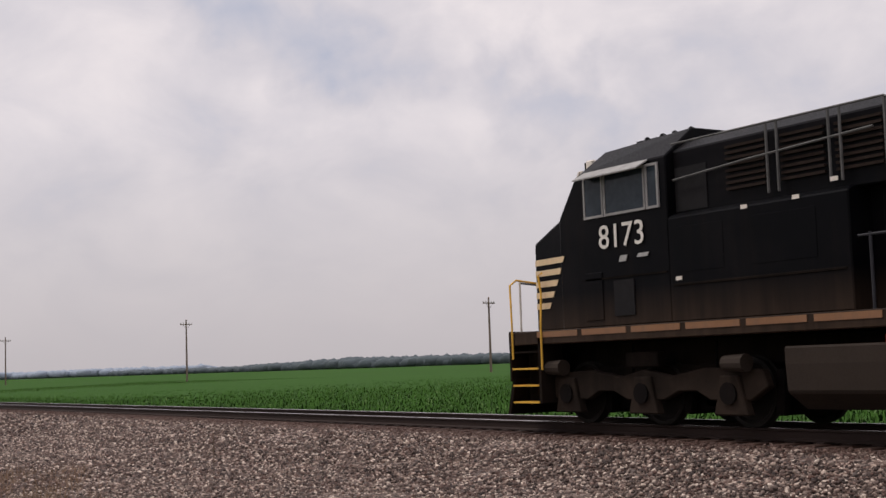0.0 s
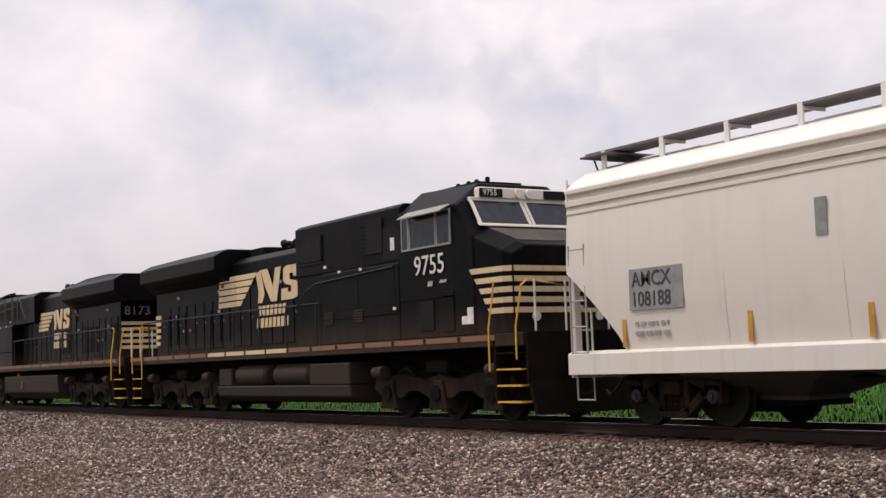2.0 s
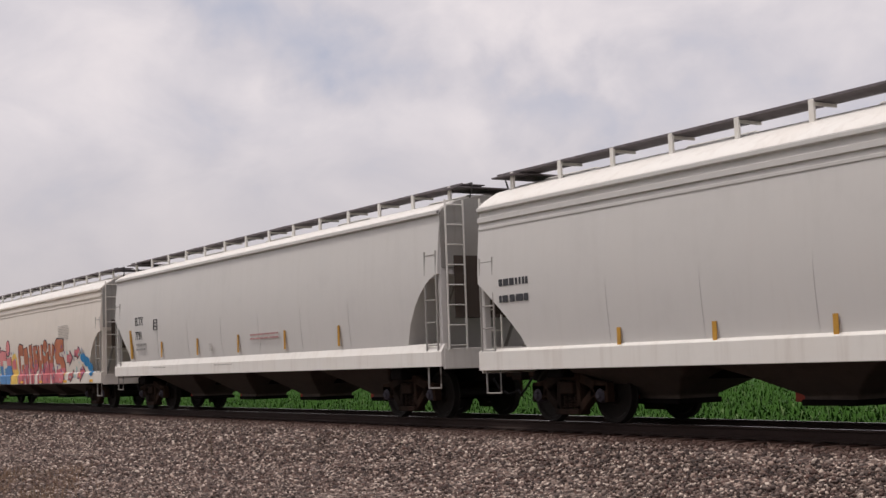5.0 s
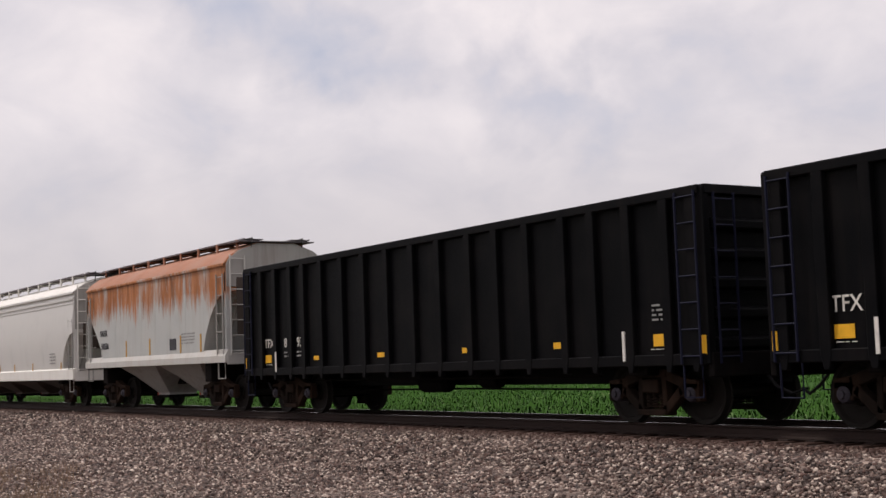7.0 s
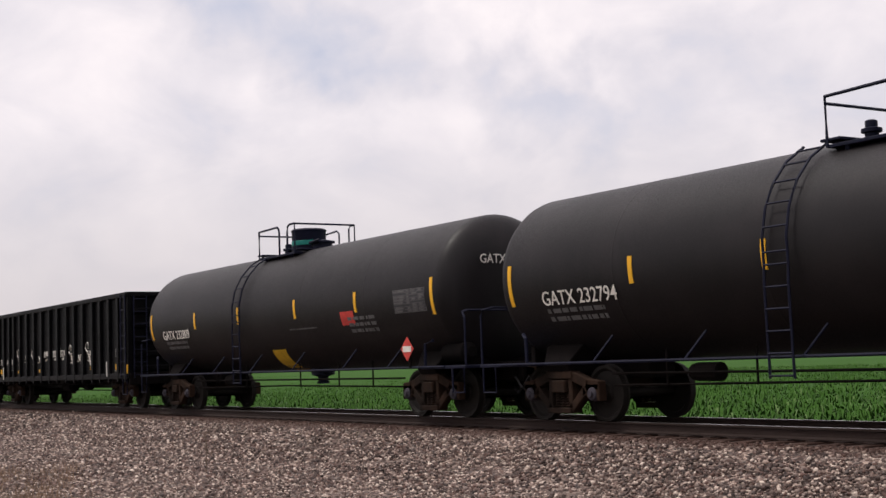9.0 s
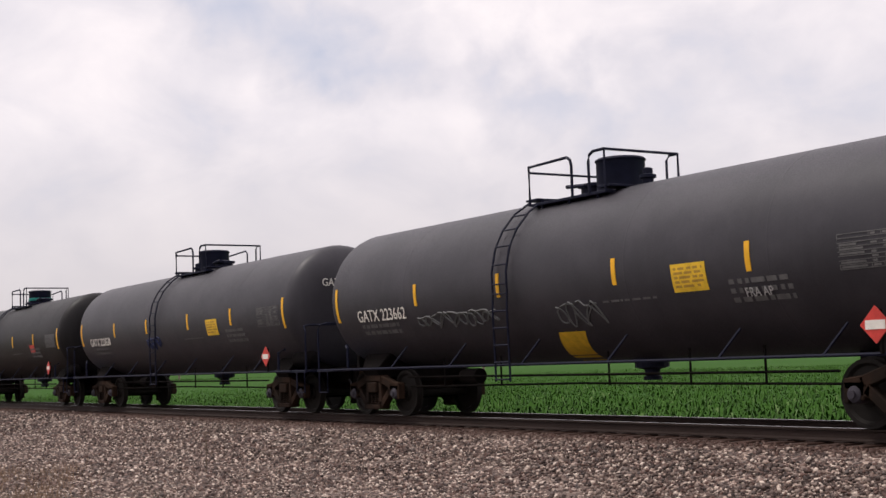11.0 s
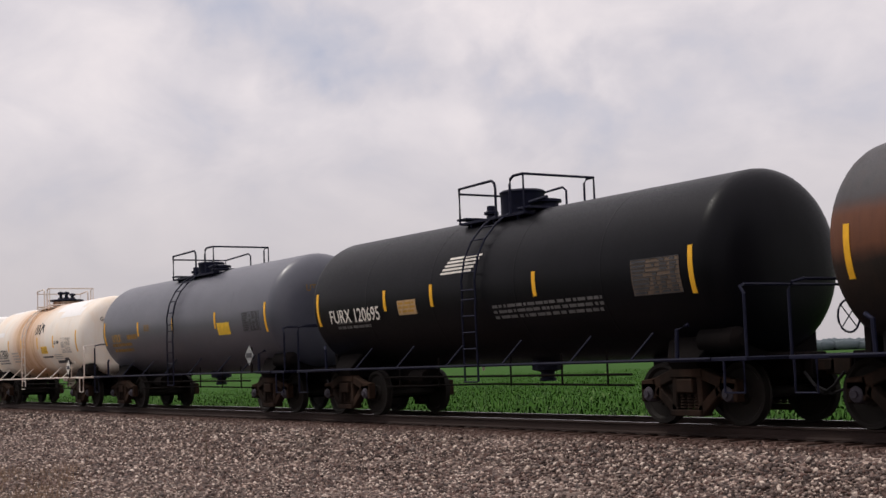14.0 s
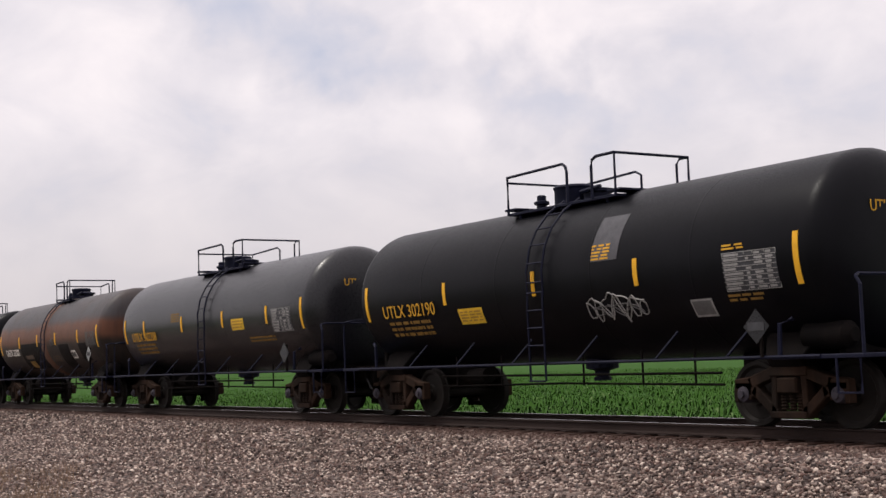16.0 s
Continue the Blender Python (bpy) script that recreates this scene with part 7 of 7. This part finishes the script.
def mural(car, L):
    def side(z):
        if z <= 1.20:
            return -1.572
        if z < 1.25:
            return -1.572 + (z - 1.20) / .05 * .085
        u = (z - 1.08) / (4.12 - 1.08)
        return -(1.47 + .10 * math.sin(math.pi * u))

    def shape(name, pts, mats, proud, split=None):
        bm = B()
        bm.faces.new([bm.verts.new((x, 0, z)) for x, z in pts])
        for z in sorted({.95, 1.20, 1.25, 1.35, 1.55, 1.75, 1.95, 2.15, 2.35} | ({split} if split else set())):
            bmesh.ops.bisect_plane(bm, geom=bm.verts[:] + bm.edges[:] + bm.faces[:], plane_co=(0, 0, z), plane_no=(0, 0, 1))
        for f in bm.faces:
            if split and f.calc_center_median().z < split:
                f.material_index = 1
        for v in bm.verts:
            v.co.y = side(v.co.z) - proud
        bmesh.ops.recalc_face_normals(bm, faces=bm.faces)
        return part(name, bm, mats, car)

    def put(ch, x0, x1, z0, z1, mats, split=None, lean=.0, proud=.010, edge=.05):
        g = GLYPH[ch]
        pts = [(x0 + (x1 - x0) * u + lean * v, z0 + (z1 - z0) * v) for u, v in g]
        mx, mz = (x0 + x1) / 2, (z0 + z1) / 2
        k, j = 1 + 2 * edge / (x1 - x0), 1 + 2 * edge / (z1 - z0)
        shape("spray_outline", [(mx + (x - mx) * k + .02, max(.862, mz + (z - mz) * j - .01)) for x, z in pts], M["m_line"], proud - .004)
        return shape("spray_letter", [(x, max(.866, z)) for x, z in pts], mats, proud, split)

    two = [M["m_pink"], M["m_blue"]]
    for ch, a, b, zt in (("A", -6.6, -5.42, 2.18), ("N", -5.42, -4.30, 2.16), ("T", -4.40, -3.15, 2.26), ("G", -3.30, -2.20, 2.18), ("I", -2.22, -1.50, 2.25)):
        put(ch, a, b, .87, zt, two, 1.62)
    put("O", -2.25, -1.68, 2.02, 2.62, [M["m_pink"]])
    for x, z, w, h in ((-6.05, 1.25, .16, .3), (-4.9, 1.25, .14, .3), (-3.45, 1.3, .14, .4), (-2.75, 1.35, .2, .18)):
        shape("spray_highlight", [(x, z), (x + w, z + .05), (x + w * .6, z + h)], M["m_cyan"], .016)
    # a plain yellow patch between the two words
    shape("spray_patch", [(-1.5, .87), (-.42, .87), (-.45, 1.25), (-.62, 1.55), (-.6, 1.9), (-.85, 2.1), (-1.2, 2.05), (-1.45, 1.8), (-1.4, 1.3)], M["m_yellow"], .012)
    shape("spray_patch", [(-1.35, 1.45), (-.75, 1.45), (-.72, 1.8), (-1.0, 1.9), (-1.35, 1.75)], M["m_rose"], .016)
    two = [M["m_orange"], M["m_rose"]]
    edges = (-.42, .38, 1.05, 1.75, 2.42, 3.12, 3.85, 4.65, 5.85)
    tops = (2.36, 2.22, 2.32, 2.26, 2.28, 2.36, 2.30, 2.40)
    for ch, a, b, zt in zip("GRAPHIKS", edges, edges[1:], tops):
        put(ch, a + .03, b - .02, .88, zt, two, 1.42 if ch in "GAHS" else 1.62)
    put("O", 3.2, 3.72, 2.02, 2.48, [M["m_orange"]])
    r = random.Random(17)
    for a, b, z0, z1 in ((6.05, 6.75, 1.5, 1.98), (7.0, 7.75, 1.72, 2.1), (6.35, 6.9, .9, 1.3), (7.45, 8.1, .92, 1.45)):
        put("ARROW", a, b, z0, z1, [M["m_rose"]], lean=.1)
    for k in range(90):
        x, z = r.uniform(-1.9, 8.0), r.uniform(.95, 2.2)
        if x > 5.8:
            z = r.uniform(.95, 2.1)
        c = M[r.choice(("m_cyan", "m_cyan", "m_yellow", "m_purple", "m_purple"))] if x > 5.8 else M[r.choice(("m_purple", "m_cyan", "m_purple"))]
        q = r.uniform(.03, .065)
        shape("spray_dot", [(x + q * math.cos(t * math.pi / 4), z + q * 1.2 * math.sin(t * math.pi / 4)) for t in range(8)], c, .018)
    for x0, z0, w in ((7.75, 1.58, .6), (8.1, 1.42, .65), (8.5, 1.25, .55), (8.85, 1.1, .35)):
        shape("spray_cloud", [(x0 + w * u, z0 + w * .55 * v) for u, v in GLYPH["O"]], M["m_deepblue"], .012 + .001 * x0)
    shape("yellow_drip", [(-8.75, 1.15), (-8.4, 2.15), (-8.2, 2.15), (-8.0, 1.5), (-7.75, 1.2), (-7.7, .88), (-7.85, .88), (-8.1, 1.1), (-8.35, .9), (-8.55, .9)], M["m_yellow"], .012)
    letters("marker_words", "GRAPH!X", .27, M["m_line"], car, side_at(-9.62, -1.588, 3.12), width=.82, skew=.15)
    letters("marker_words", "NOTSEE", .24, M["m_line"], car, side_at(-9.50, -1.588, 2.84), width=.80)
    for k, word in enumerate(("MONEY", "BAG", "BOYS!", "$$")):
        letters("marker_words", word, .17, M["m_line"], car, side_at(-8.55, -1.577, 2.0 - .21 * k), width=.8)
    for x in (-9.6, -6.0, -3.4, .2, 2.9, 6.0, 9.0):
        part("reflector", box(B(), x - .18, x + .18, -1.586, -1.57, .90, .98), M["reflector"], car)


mural(*MURAL)


def dry_growth():
    """Bleached grass at the foot of the shoulder, and one bare weed stalk."""
    r = np.random.RandomState(9)
    n = 9000
    x = r.uniform(-27.5, -16.5, n)
    y = -15.43 + (-x) * r.uniform(.22, .325, n)
    clump = .5 + .5 * np.sin(x * 2.3 + y * .9) * np.sin(y * 3.1 - x * .7)
    keep = r.uniform(0, 1, n) < np.clip((-15.43 + (-x) * .325 - y) * .55, .0, 1) * clump ** 1.5
    x, y = x[keep], y[keep]
    n = len(x)
    z = np.array([ballast_z(v) for v in y])
    h, a, w = r.uniform(.08, .32, n), r.uniform(0, 6.28, n), r.uniform(.003, .007, n)
    lean = r.uniform(.0, .18, n)
    p = [np.stack([x - w * np.cos(a), y - w * np.sin(a), z - .02], 1), np.stack([x + w * np.cos(a), y + w * np.sin(a), z - .02], 1),
         np.stack([x + lean * np.sin(a) + w * .3, y + lean * np.cos(a), z + h], 1)]
    v = np.stack(p, 1).reshape(-1, 3)
    f = np.arange(3 * n).reshape(-1, 3)
    tagged(new("dry_grass", mesh_from("dry_grass", v, f, M["dry_grass"])), "bleached dry grass among the stones", "grass", kind="stuff")
    weed = thing("weed_stalk", "bare brown weed stalk growing out of the gravel", "weed", where=(-22.8, -6.1, ballast_z(-6.1) - .02))
    part("stem", rod(B(), [(0, 0, 0), (.01, 0, .25), (-.01, .01, .55), (.02, 0, .78)], .006, 5), M["dry_grass_dark"], weed)
    for k in range(9):
        t, q = .2 + .06 * k, r.uniform(0, 6.28)
        part("twig", rod(B(), [(0, 0, t), (.07 * math.cos(q), .07 * math.sin(q), t + .06), (.10 * math.cos(q), .10 * math.sin(q), t + .13)], .003, 4), M["dry_grass_dark"], weed)


dry_growth()

# ---- ground cover ----
build_crop()
build_stones(bed)
build_track(bed)


def finish_letters():
    """Turn all lettering into meshes."""
    dg = bpy.context.evaluated_depsgraph_get()
    for ob in TEXTS:
        me = bpy.data.meshes.new_from_object(ob.evaluated_get(dg))
        name, par, mb, lab = ob.name, ob.parent, ob.matrix_basis.copy(), ob.get("label", "")
        bpy.data.objects.remove(ob)
        o = new(name, me)
        o.parent, o.matrix_basis = par, mb
        if lab:
            o["label"] = lab


finish_letters()

SPEED, GAIN = 21.703, 0.0196


def gone(t):
    """How far the train has come by t."""
    return SPEED * t + 0.5 * GAIN * t * t


def motions():
    times_ = [k * 1.0 for k in range(17)]
    for car, c in MOVERS:
        walk(car, [(t, pose(c - gone(t), 0, 0)) for t in times_])
    for ws, x, r in ROLLING:
        walk(ws, [(k / FPS, pose(x, 0, r, 0, -math.degrees(gone(k / FPS) / r), 0)) for k in range(16 * FPS + 1)])


motions()
